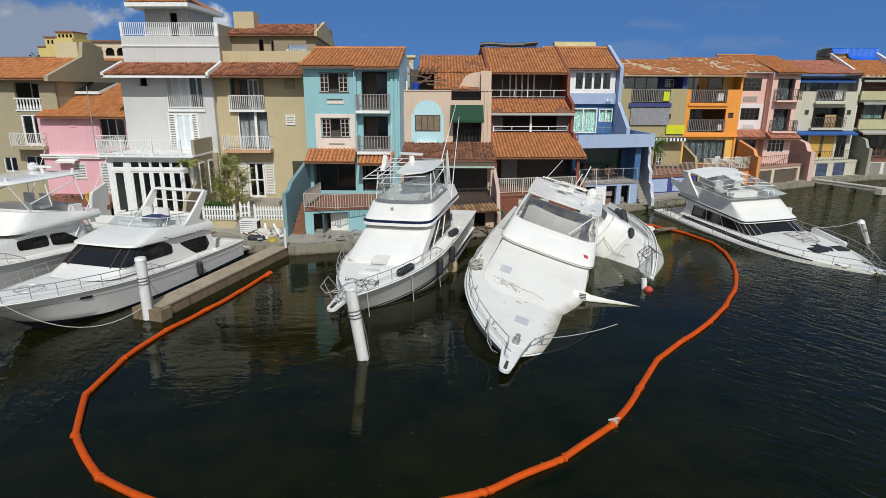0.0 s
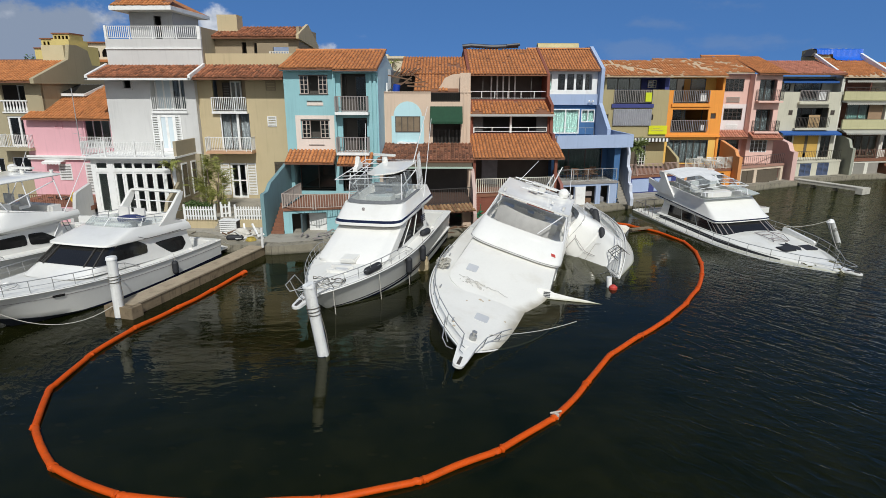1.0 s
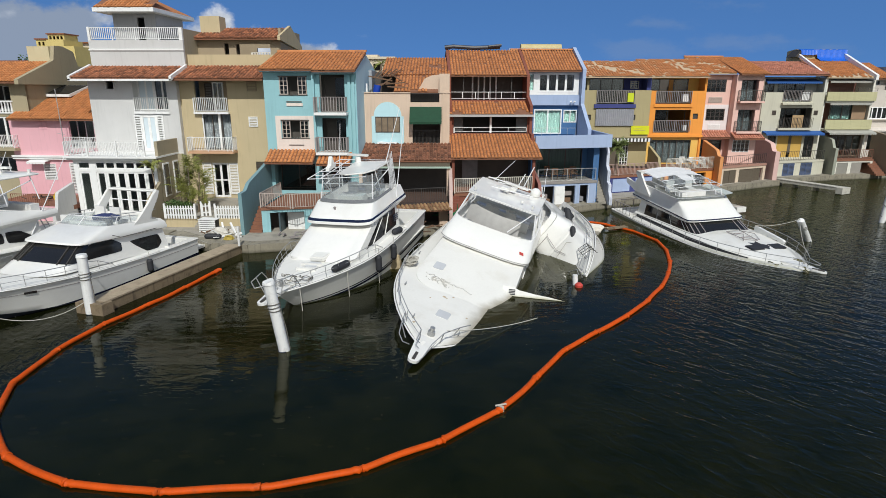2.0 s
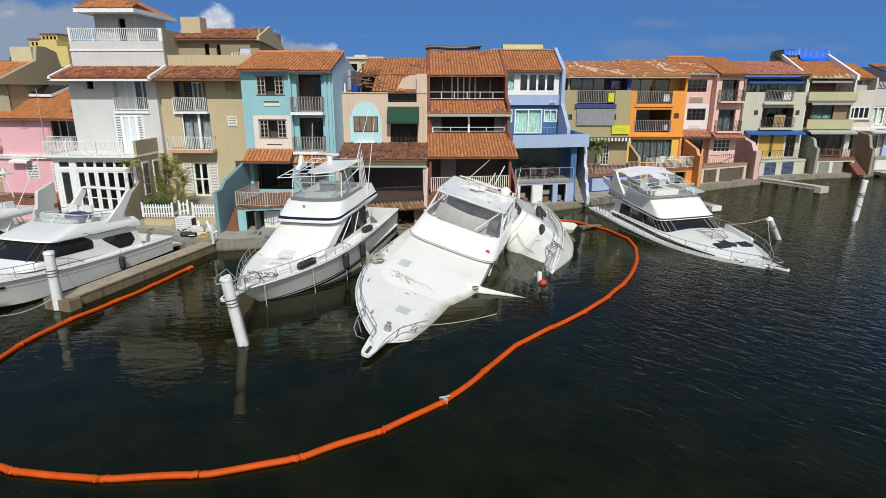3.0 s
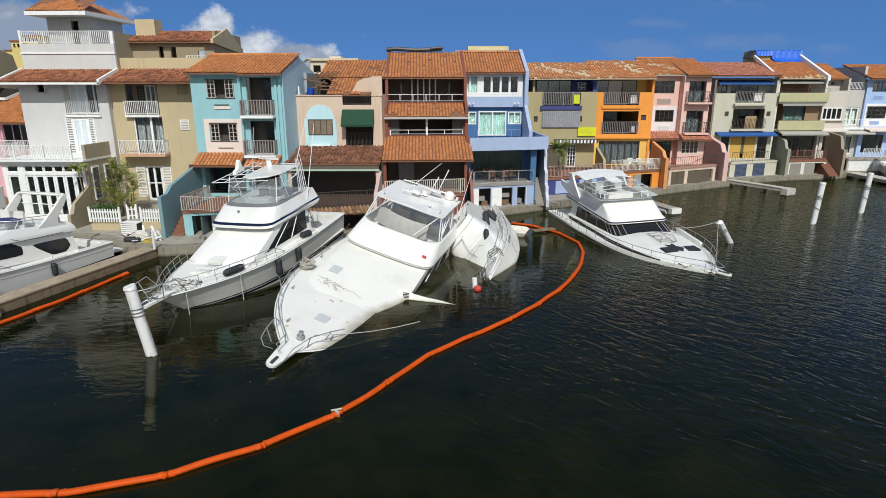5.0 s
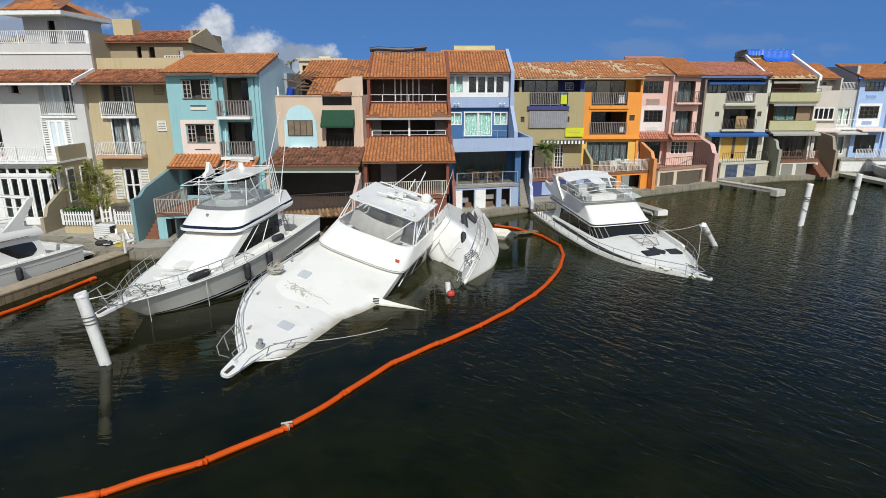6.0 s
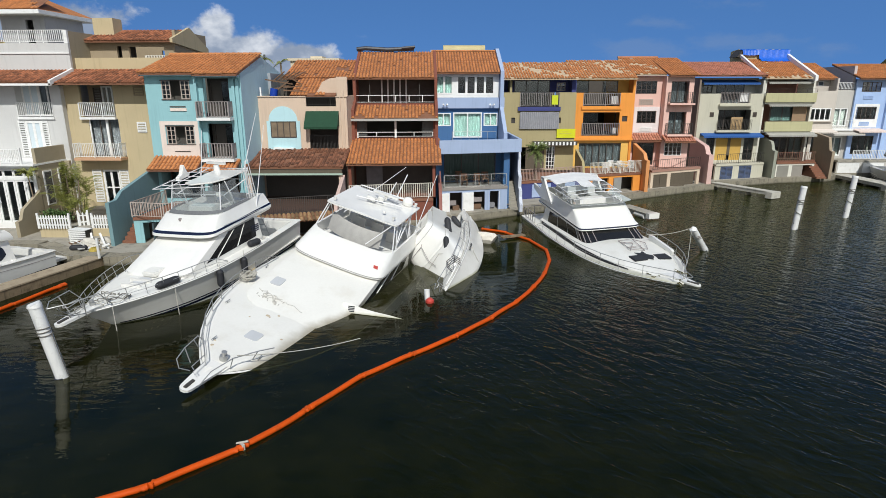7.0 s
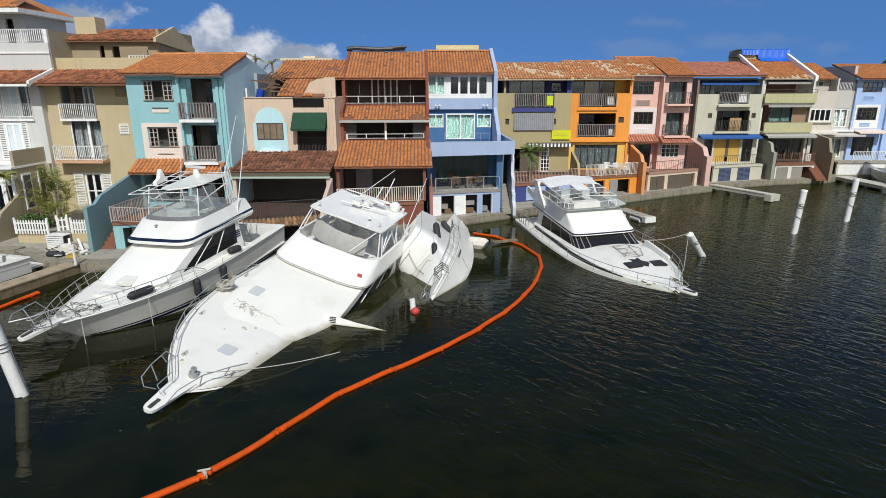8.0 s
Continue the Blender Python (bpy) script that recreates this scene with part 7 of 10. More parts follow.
def pane_on(parent, a, b, i0, i1, t0, t1, material=DARKGLASS, off=0.012, name="window", lean=0.0):
    """A pane laid on the surface between two outlines, from point i0 to i1 along them and t0 to t1 up."""
    bm = bmesh.new()
    c = sum(a, Vector()) / len(a)
    cols = []
    n = max(1, int(round((i1 - i0) * 2)))
    for k in range(n + 1):
        f = i0 + (i1 - i0) * k / n
        col = []
        for t in (t0, (t0 + t1) / 2, t1):
            ff = min(max(f + lean * (t - t0), 0), len(a) - 1.001)
            i, w = int(ff), ff - int(ff)
            pa, pb = a[i].lerp(a[i + 1], w), b[i].lerp(b[i + 1], w)
            ta = (a[i + 1] - a[i]).normalized()
            up = (pb - pa).normalized()
            nrm = ta.cross(up).normalized()
            p = pa.lerp(pb, t)
            if nrm.dot(p - Vector((c.x, 0, p.z))) < 0 and abs(nrm.y) > 0.3 or (abs(nrm.y) <= 0.3 and nrm.x < 0):
                nrm = -nrm
            col.append(bm.verts.new(p + nrm * off))
        cols.append(col)
    for p, q in zip(cols, cols[1:]):
        for j in range(2):
            bm.faces.new((p[j], q[j], q[j + 1], p[j + 1]))
    return part(name, bm, material, parent, smooth=True)


def rounded(poly, times=2):
    """Cuts the corners of a closed outline."""
    for k in range(times):
        cut = 0.10 if k == 0 else 0.25
        out = []
        for a, b in zip(poly, poly[1:] + poly[:1]):
            out += [tuple(p + (q - p) * cut for p, q in zip(a, b)), tuple(q + (p - q) * cut for p, q in zip(a, b))]
        poly = out
    return poly


def side_pane(parent, outline, y_at, sgn, material=DARKGLASS, name="window"):
    """A pane with rounded corners let into a cabin side; outline in x and z, y_at gives the side's half width."""
    bm = bmesh.new()
    ring_ = [[bm.verts.new((x, sgn * (y_at(x, z) + o), z)) for x, z in rounded(outline)] for o in (-0.01, 0.014)]
    n = len(ring_[0])
    for i in range(n):
        j = (i + 1) % n
        bm.faces.new((ring_[0][i], ring_[0][j], ring_[1][j], ring_[1][i]))
    bm.faces.new(ring_[1])
    bmesh.ops.recalc_face_normals(bm, faces=bm.faces)
    return part(name, bm, material, parent)


def rail_line(bt, P, u0, u1, height, inset=0.12, step=9, mid=True, name="bow_rail", lean=0.1, close=True, sides=(1, -1)):
    """A pipe rail on stanchions along both sides, joined round the bow."""
    n = step
    for side in sides:
        bm = bmesh.new()
        top, low = [], []
        for i in range(n + 1):
            u = u0 + (u1 - u0) * i / n
            e = P(u, 1.0, side)
            hgt = height * min(1.0, 0.15 + i / 1.5)
            foot = Vector((e.x, e.y - side * min(inset, abs(e.y)), e.z + 0.02))
            head = foot + Vector((lean * 0.6, side * lean * 0.4, hgt))
            top.append(head)
            low.append(foot.lerp(head, 0.5))
            tube(bm, [foot, head], 0.014, 5)
        if close:
            e = P(1.0, 1.0, side)
            top.append(Vector((e.x + 0.5, side * 0.16, e.z + height)))
            low.append(Vector((e.x + 0.4, side * 0.16, e.z + height * 0.5)))
            top.append(Vector((e.x + 0.6, 0, e.z + height)))
            low.append(Vector((e.x + 0.5, 0, e.z + height * 0.5)))
        tube(bm, top, 0.018, 6)
        if mid:
            tube(bm, low, 0.010, 5)
        part(name, bm, STEEL, bt, smooth=True)


def pulpit(bt, L, z, length=1.1, w=0.26):
    bm = bmesh.new()
    outline = [(L - 0.7, -w * 1.5), (L + length - 0.2, -w * 0.8)] + [(L + length - 0.2 + 0.2 * math.cos(a), w * 0.8 * math.sin(a)) for a in (-0.9, -0.3, 0.3, 0.9)] + [(L + length - 0.2, w * 0.8), (L - 0.7, w * 1.5)]
    prism(bm, outline, z, z + 0.10, axis="z")
    p = part("pulpit", bm, GEL, bt)
    bm = bmesh.new()
    tube(bm, [(L + length - 0.35, 0, z + 0.1), (L + length - 0.12, 0, z + 0.12)], 0.06, 8)
    box(bm, L + length - 0.55, L + length - 0.2, -0.05, 0.05, z + 0.1, z + 0.16)
    part("anchor_roller", bm, DARKBAR, p)
    return p


def fender(name_parent, at, d, r=0.13, ln=0.55):
    f = thing("fender", Matrix.Translation(at), "black boat fender hung from the rail", "fender", "fenders")
    d = Vector(d).normalized()
    bm = bmesh.new()
    pts = [d * (t * ln - ln / 2) for t in (0, 0.06, 0.16, 0.5, 0.84, 0.94, 1)]
    rr = (0.3, 0.75, 1, 1, 1, 0.75, 0.3)
    for (p, a), (q, b) in zip(zip(pts, rr), zip(pts[1:], rr[1:])):
        tube(bm, [p, q], r * a, 10, r2=r * b)
    part("bladder", bm, RUBBER, f, smooth=True)
    bm = bmesh.new()
    tube(bm, [pts[0], pts[0] - d * 0.35], 0.012, 5)
    part("lanyard", bm, ROPE, f)
    return f


def hatch(bt, x, y, z, w=0.55, l=0.6, rz=0):
    bm = bmesh.new()
    prism(bm, [(-l / 2, -w / 2 + 0.06), (-l / 2 + 0.06, -w / 2), (l / 2 - 0.06, -w / 2), (l / 2, -w / 2 + 0.06), (l / 2, w / 2 - 0.06), (l / 2 - 0.06, w / 2), (-l / 2 + 0.06, w / 2), (-l / 2, w / 2 - 0.06)], 0, 0.05, axis="z")
    o = part("hatch", bm, surface("grey_hatch", (0.50, 0.51, 0.52), rough=0.35, vary=0.1), bt)
    o.matrix_basis = pose(x, y, z, 0, 0, rz)
    return o


def pipe_frame(bt, lines, r=0.022, material=STEEL, name="pipework"):
    for ln in lines:
        bm = bmesh.new()
        tube(bm, ln, r, 6)
        part(name, bm, material, bt, smooth=True)


def slab_top(bt, x0, x1, hw, z, thick=0.10, material=GEL, name="hardtop", crown=0.08, nose=0.5):
    lo = ring(x0, x1, hw, z, r=nose)
    mid = [p + Vector((0, 0, thick * 0.5)) for p in ring(x0 - 0.04, x1 + 0.04, hw + 0.04, z, r=nose)]
    hi = [p + Vector((0, 0, thick)) for p in ring(x0, x1, hw, z, r=nose)]
    tp = [Vector((x0 + (p.x - x0) * 0.9 + 0.05 * (x1 - x0), p.y * 0.8, z + thick + crown)) for p in hi]
    return loft(bt, name, [lo, mid, hi, tp], material, base=True)


def seat(bt, x, y, z, w=0.6, face=0):
    s = new("helm_chair")
    s.parent = bt
    s.matrix_basis = pose(x, y, z, 0, 0, face)
    boxes("cushion", [(-0.28, 0.28, -w / 2, w / 2, 0.45, 0.6)], CUSHION, s)
    boxes("backrest", [(-0.36, -0.26, -w / 2, w / 2, 0.55, 1.1)], CUSHION, s)
    bm = bmesh.new()
    tube(bm, [(0, 0, 0), (0, 0, 0.45)], 0.05, 8)
    part("pedestal", bm, STEEL, s)


def dome(bt, x, y, z, r=0.3, name="radar_dome"):
    bm = bmesh.new()
    for a, b, ra, rb in ((0, 0.04, 0.8, 0.97), (0.04, r * 0.75, 0.97, 1.0), (r * 0.75, r * 1.25, 1.0, 0.8), (r * 1.25, r * 1.55, 0.8, 0.35)):
        tube(bm, [(x, y, z + a), (x, y, z + b)], r * ra, 14, r2=r * rb)
    return part(name, bm, GEL, bt, smooth=True)


def placed(stern, heading, z, trim, heel):
    return Matrix.Translation((*stern, z)) @ Matrix.Rotation(radians(heading), 4, "Z") @ Matrix.Rotation(radians(trim), 4, "Y") @ Matrix.Rotation(radians(heel), 4, "X")


def convertible(M, label, L, B, zs, cabin, fly, top, vinyl=False, stripes=((0.05, 0.13, NAVY), (0.18, 0.23, NAVY)), side_window=True, guard=0.3, band=(0.0, 1.0), rail=0.52, sprit=True, name="sportfishing_boat", rub=GEL, hull_mat=GEL, ledge=NAVY, deflect=DARKGLASS, deck=GEL_DECK, rails=(1, -1), house_mat=GEL, band_on=(1, 2)):
    bt = thing(name, M, label, "boat", "moored boats")
    P = hull_line(L, B, *zs)
    cb = cabin["xb"]
    hull(bt, L, P, cb - 0.2, stripes=stripes, rub=rub, material=hull_mat, deck_mat=deck)
    if sprit:
        pulpit(bt, L, P.sheer(1.0) - 0.02)
    # deckhouse: long raked front that runs into the foredeck
    zd = P.sheer(cb / L) - 0.05
    zf = P.sheer(min(cabin["xf"] / L, 1)) - cabin.get("sink", -0.03)
    r0 = ring(cb, cabin["xf"], cabin["hw"], zf, r=cabin.get("r", 1.5), zb=zd)
    r1 = ring(cb, cabin["xf"] - 0.15, cabin["hw"] - 0.01, zf + 0.15, r=cabin.get("r", 1.5), zb=zd + 0.3, sq=cabin.get("sq", 0.55))
    r2 = ring(cb, cabin["xt"], cabin["hw"] - 0.12, cabin["z"], r=min(0.9, cabin.get("r", 1.5)), sq=cabin.get("sq", 0.5))
    house_ = loft(bt, "deckhouse", [r0, r1, r2], house_mat)
    if side_window:
        for base, sgn in ((0, 1), (len(r1) - 1, -1)):
            ia, ib, ln = cabin.get("pane", (0.9, 6.2, -0.7))
            i0, i1 = (ia, ib) if sgn > 0 else (base - ib, base - ia)
            w = pane_on(house_, r1, r2, i0, i1, 0.04, 0.92, lean=ln * sgn)
            bm = bmesh.new()
            for k in (2.6, 4.5):
                i = k if sgn > 0 else base - k
                ends = []
                for t in (0.05, 0.91):
                    j = i + ln * sgn * (t - 0.04)
                    a, b = r1[int(j)].lerp(r1[int(j) + 1], j % 1), r2[int(j)].lerp(r2[int(j) + 1], j % 1)
                    ends.append(a.lerp(b, t) + Vector((0, sgn * 0.02, 0)))
                beam(bm, *ends, 0.06, 0.02)
            part("mullion", bm, GEL, w)
    # flybridge: overhanging ledge with a dark band, and a coaming round a sunk floor
    z0, z1 = fly["z0"], fly["z1"]
    fq, fr = fly.get("sq", 0.55), fly.get("r", 1.1)
    f0 = ring(fly["xb"], fly["xf"] - 0.5, fly["hw"] - 0.15, z0 - 0.12, r=fr)
    f1 = ring(fly["xb"], fly["xf"], fly["hw"], z0 + 0.05, r=fr, sq=fq)
    f2 = ring(fly["xb"], fly["xf"] - 0.03, fly["hw"] - 0.01, z0 + 0.16, r=fr, sq=fq)
    f3 = ring(fly["xb"], fly["xf"] - 0.25, fly["hw"] - 0.08, z0 + 0.3, r=fr - 0.1, sq=fq)
    zb = fly.get("zb", z1)
    f4 = ring(fly["xb"] + 0.2, fly["xt"], fly["hw"] - 0.2, z1, r=fr - 0.2, zb=zb, sq=fq)
    f5 = ring(fly["xb"] + 0.3, fly["xt"] - 0.12, fly["hw"] - 0.3, z1, r=fr - 0.25, zb=zb, sq=fq)
    f6 = ring(fly["xb"] + 0.3, fly["xt"] - 0.2, fly["hw"] - 0.32, z0 + 0.22, r=fr - 0.3)
    tiers = [f0, f1, f2, f3, f4]
    fb = loft(bt, "flybridge", [f0, f1, f2, f3, f4, f5, f6], GEL, base=True)
    pane_on(fb, tiers[band_on[0]], tiers[band_on[1]], 0, len(f1) - 1.01, *band, material=ledge, off=0.012, name="band")
    f7 = ring(fly["xb"] + 0.25, fly["xt"] - 0.02, fly["hw"] - 0.22, z1 + 0.02, r=0.9, zb=zb + 0.02)
    f8 = ring(fly["xb"] + 0.8, fly["xt"] - 0.25, fly["hw"] - 0.3, z1 + guard, r=0.9, zb=zb + guard)
    bm = bmesh.new()
    for i in range(2, len(f7) - 3):
        bm.faces.new([bm.verts.new(p) for p in (f7[i], f7[i + 1], f8[i + 1], f8[i])])
    if vinyl:
        bm.free()
        # pale cloth screen bowed round the helm
        bm = bmesh.new()
        cols = []
        for k in range(13):
            a = -1.0 + 1.75 * k / 12
            y = 1.72 * a
            x = fly["xt"] - 0.62 - 0.55 * a * a
            cols.append([bm.verts.new(p) for p in ((x, y, z1 - 0.25), (x - 0.10, y * 0.99, z1 + 0.25), (x - 0.28, y * 0.97, z1 + 0.62 - 0.10 * (k / 12)), (x - 0.32, y * 0.97, z1 + 0.62 - 0.10 * (k / 12)), (x - 0.06, y * 0.98, z1 - 0.25))])
        for p, q in zip(cols, cols[1:]):
            for j in range(4):
                bm.faces.new((p[j], q[j], q[j + 1], p[j + 1]))
        part("helm_screen", bm, surface("grey_cloth_screen", (0.36, 0.35, 0.33), rough=0.7, vary=0.2, scale=3), fb, "pale grey cloth helm screen", smooth=True)
    else:
        part("wind_deflector", bm, deflect, fb)
    boxes("console", [(fly["xt"] - 1.5, fly["xt"] - 0.9, -0.7, 0.7, z0 + 0.22, z1 + 0.15)], GEL, bt)
    for y in (-0.5, 0.5):
        seat(bt, fly["xt"] - 2.1, y, z0 + 0.22)
    boxes("bench", [(fly["xb"] + 0.5, fly["xb"] + 1.0, -fly["hw"] + 0.6, fly["hw"] - 0.6, z0 + 0.22, z0 + 0.65)], CUSHION, bt)
    # hardtop on pipes
    tx0, tx1, thw, tz = top
    if tz:
        if vinyl:
            lo = ring(tx0, tx1, thw, tz, r=0.35, sq=0.3)
            up = [p + Vector((0, 0, 0.07)) for p in lo]
            loft(bt, "hardtop", [lo, up, [Vector((p.x * 0.98 + 0.02 * tx0, p.y * 0.96, p.z + 0.03 - 0.02 * abs(p.y))) for p in up]], GEL, base=True)
            # four corner posts in pairs, standing on the coaming
            for sgn in (1, -1):
                pipe_frame(bt, [[(x0, sgn * (thw - 0.12), tz), (x1, sgn * (fly["hw"] - 0.28), z1)] for x0, x1 in ((tx1 - 0.12, tx1 + 0.25), (tx1 - 0.45, tx1 - 0.25), (tx0 + 1.4, tx0 + 1.3), (tx0 + 0.3, tx0 + 0.1))], r=0.032, material=ALU)
        else:
            slab_top(bt, tx0, tx1, thw, tz)
            for sgn in (1, -1):
                y = sgn * (fly["hw"] - 0.25)
                pipe_frame(bt, [[(tx0 + 0.4, sgn * (thw - 0.1), tz), (fly["xb"] + 0.7, y, z1)], [(tx1 - 0.3, sgn * (thw - 0.1), tz), (fly["xt"] - 0.5, y, z1)], [((tx0 + tx1) / 2, sgn * (thw - 0.1), tz), ((tx0 + tx1) / 2, y, z1)], [(tx0 + 0.4, sgn * (thw - 0.1), tz - 0.25), (fly["xt"] - 0.6, y, z1 + 0.3)]], r=0.028, material=ALU)
        dome(bt, tx0 + (0.3 if vinyl else 0.5), thw * (0.66 if vinyl else -0.55), tz + (0.06 if vinyl else 0.18), r=0.3 if vinyl else 0.24)
        bm = bmesh.new()
        tube(bm, [(tx0 + 0.9, 0.2, tz + 0.15), (tx0 + 0.9, 0.2, tz + 0.4)], 0.09, 8)
        box(bm, tx0 + 0.78, tx0 + 1.02, -0.5, 0.9, tz + 0.4, tz + 0.5)
        part("radar_scanner", bm, GEL, bt)
        for x, y in ((tx0 + 0.3, thw - 0.2), (tx1 - 0.4, -thw + 0.3), (tx1 - 0.5, thw - 0.4)):
            bm = bmesh.new()
            tube(bm, [(x, y, tz + 0.1), (x, y, tz + 0.32)], 0.05, 8, r2=0.09)
            part("horn", bm, GEL, bt)
    ladder = [[(fly["xb"] + 0.1, 0.6 + d, z0), (fly["xb"] - 0.7, 0.6 + d, 0.6)] for d in (0, 0.4)]
    pipe_frame(bt, ladder + [[(fly["xb"] + 0.1 - 0.8 * k / 6, 0.6, z0 - (z0 - 0.6) * k / 6), (fly["xb"] + 0.1 - 0.8 * k / 6, 1.0, z0 - (z0 - 0.6) * k / 6)] for k in range(1, 6)], name="ladder")
    rail_line(bt, P, rail, 0.985, 0.55, sides=rails)
    return bt, P


def lattice(bt, rows, r=0.022, material=ALU, name="pipework"):
    for a, b in rows:
        bm = bmesh.new()
        tube(bm, [a, b], r, 6)
        part(name, bm, material, bt, smooth=True)


def b2_details(bt, P):
    """Damaged hardtop: a slab left on the port half, bare pipes over the rest, radar and rods."""
    bm = bmesh.new()
    lo = [(2.75, 1.35), (2.95, -0.55), (5.5, -0.35), (5.75, 0.2), (5.3, 1.05), (4.6, 1.35)]
    prism(bm, lo, 5.08, 5.16, axis="z")
    bmesh.ops.bevel(bm, geom=bm.edges[:], offset=0.025, segments=2, affect="EDGES")
    top = part("hardtop", bm, GEL, bt, "broken white hardtop")
    front_, back_ = 5.95, 2.75
    lattice(bt, [((front_, -1.92, 4.92), (front_ - 0.2, 1.3, 5.06)), ((front_, -1.92, 4.92), (back_, -1.6, 5.2)), ((back_, -1.6, 5.2), (back_, 1.35, 5.2)),
                 ((front_ - 0.5, -1.75, 4.97), (front_ - 0.55, 0.2, 5.08)), ((4.9, -1.8, 5.05), (4.9, -0.4, 5.12)), ((4.2, -1.75, 5.1), (4.2, -0.4, 5.14)), ((3.5, -1.7, 5.15), (3.5, -0.5, 5.18)),
                 ((front_, -1.2, 4.95), (back_, -1.0, 5.2))])
    # legs and braces
    for y in (-1.45, 1.35):
        lattice(bt, [((5.1, y, 5.05), (5.5, y * 1.05, 3.7)), ((4.7, y, 5.05), (4.3, y * 1.05, 3.7)), ((3.0, y, 5.12), (3.0, y * 1.05, 3.72)), ((5.0, y, 4.4), (3.0, y, 4.75)), ((4.4, y, 3.75), (5.2, y, 4.6))], r=0.03)
    lattice(bt, [((3.0, -1.4, 4.7), (3.0, 1.4, 4.7)), ((5.2, -1.45, 4.5), (5.2, 1.4, 4.5))], r=0.02)
    # cluster of rod holders and rods by the port after leg
    for k in range(5):
        lattice(bt, [((2.7 + 0.16 * k, 1.62 - 0.05 * k, 2.95), (3.0 + 0.2 * k, 1.62 + 0.05 * k, 5.75 - 0.35 * (k % 2)))], r=0.028 if k % 2 else 0.02, name="rod_holder")
    for k in range(4):
        lattice(bt, [((2.75, 1.55, 3.3 + 0.38 * k), (3.5, 1.6, 3.3 + 0.38 * k))], r=0.016, name="ladder_rung")
    # radar pod lying on the pipes and an open scanner on the slab
    bm = bmesh.new()
    prism(bm, [(4.1, 5.12), (4.9, 5.05), (4.85, 5.25), (4.55, 5.3), (4.4, 5.75), (4.3, 5.75), (4.25, 5.35), (4.0, 5.3)], -1.42, -1.2, axis="y")
    bmesh.ops.bevel(bm, geom=bm.edges[:], offset=0.03, segments=1, affect="EDGES")
    part("radar_pod", bm, GEL, bt)
    bm = bmesh.new()
    tube(bm, [(2.95, -0.4, 5.16), (2.95, -0.4, 5.42)], 0.17, 12, r2=0.14)
    part("scanner_base", bm, GEL, top, smooth=True)
    bm = bmesh.new()
    beam(bm, (2.75, -1.1, 5.5), (3.05, 0.25, 5.52), 0.13, 0.11)
    part("scanner_bar", bm, GEL, top)
    for pts in (((5.62, -1.45, 3.74), (5.62, 0.0, 3.78), (5.3, 0.0, 4.95), (5.2, -1.4, 4.9)), ((5.62, 0.0, 3.78), (5.45, 1.4, 3.76), (5.15, 1.3, 5.0), (5.3, 0.0, 4.95)), ((5.4, 1.45, 3.76), (3.9, 1.5, 3.76), (3.9, 1.36, 5.0), (5.1, 1.34, 5.0))):
        bm = bmesh.new()
        bm.faces.new([bm.verts.new(p) for p in pts])
        part("clear_curtain", bm, ACRYLIC, bt, "clear vinyl helm curtain")
    # louvred vents behind the side windows, emblem on the front
    for s in (1, -1):
        for k in range(4):
            boxes("vent_slot", [(3.3, 3.9, s * 1.765 - 0.03, s * 1.765 + 0.03, 2.08 + 0.10 * k, 2.125 + 0.10 * k)], NAVY, bt)
    bm = bmesh.new()
    prism(bm, [(-0.42, 3.42), (-0.34, 3.52), (-0.38, 3.62), (-0.28, 3.60), (-0.24, 3.48), (-0.30, 3.40)], 6.28, 6.42, axis="x")
    part("emblem", bm, GREYBAR, bt)
    rnd = random.Random(44)
    for k in range(7):
        bm = bmesh.new()
        x, y, a, path = rnd.uniform(11.6, 12.7), rnd.uniform(-0.5, 0.7), rnd.uniform(0, 6), []
        for i in range(22):
            a += rnd.uniform(-0.9, 1.0)
            x = min(13.4, max(11.2, x + 0.14 * math.cos(a)))
            y = min(0.85, max(-0.7, y + 0.14 * math.sin(a)))
            w = max(P.half(min(x / 12.9, 0.999)), 0.2)
            path.append((x, max(-w, min(w, y)), P.sheer(min(x / 12.9, 1.0)) + 0.14 + 0.06 * math.sin(i * 1.1 + k)))
        tube(bm, path, 0.017, 5)
        part("fouled_line", bm, ROPE if k % 2 else OLDROPE, bt, "mooring line fouled round the bow", smooth=True)
    # handrails along the flybridge sides
    for s in (1, -1):
        lattice(bt, [((3.0, s * 1.92, 3.12), (6.0, s * 1.85, 3.2))], r=0.02, material=STEEL, name="grab_rail")
    # foredeck box and dinghy chocks
    zd = P.sheer(0.72) + 0.1
    bm = bmesh.new()
    prism(bm, [(8.6, -0.42), (9.3, -0.36), (9.3, 0.36), (8.6, 0.42)], zd + 0.02, zd + 0.24, axis="z")
    bmesh.ops.bevel(bm, geom=bm.edges[:], offset=0.04, segments=2, affect="EDGES")
    part("deck_box", bm, GEL_DECK, bt)
    for x, w in ((9.75, 0.55), (10.3, 0.5)):
        boxes("dinghy_chock", [(x, x + 0.07, -w, w, zd + 0.02, zd + 0.16)], GEL, bt)
    for y in (-0.35, 0.35):
        boxes("chock_runner", [(9.5, 11.2, y - 0.03, y + 0.03, zd + 0.03, zd + 0.07)], CUSHION, bt)
    bm = bmesh.new()
    tube(bm, [(12.3, 0, P.sheer(0.95) + 0.08), (12.3, 0, P.sheer(0.95) + 0.34)], 0.12, 10, r2=0.08)
    part("windlass", bm, STEEL, bt, smooth=True)
    # pulpit rail standing out over the water
    z = P.sheer(1.0)
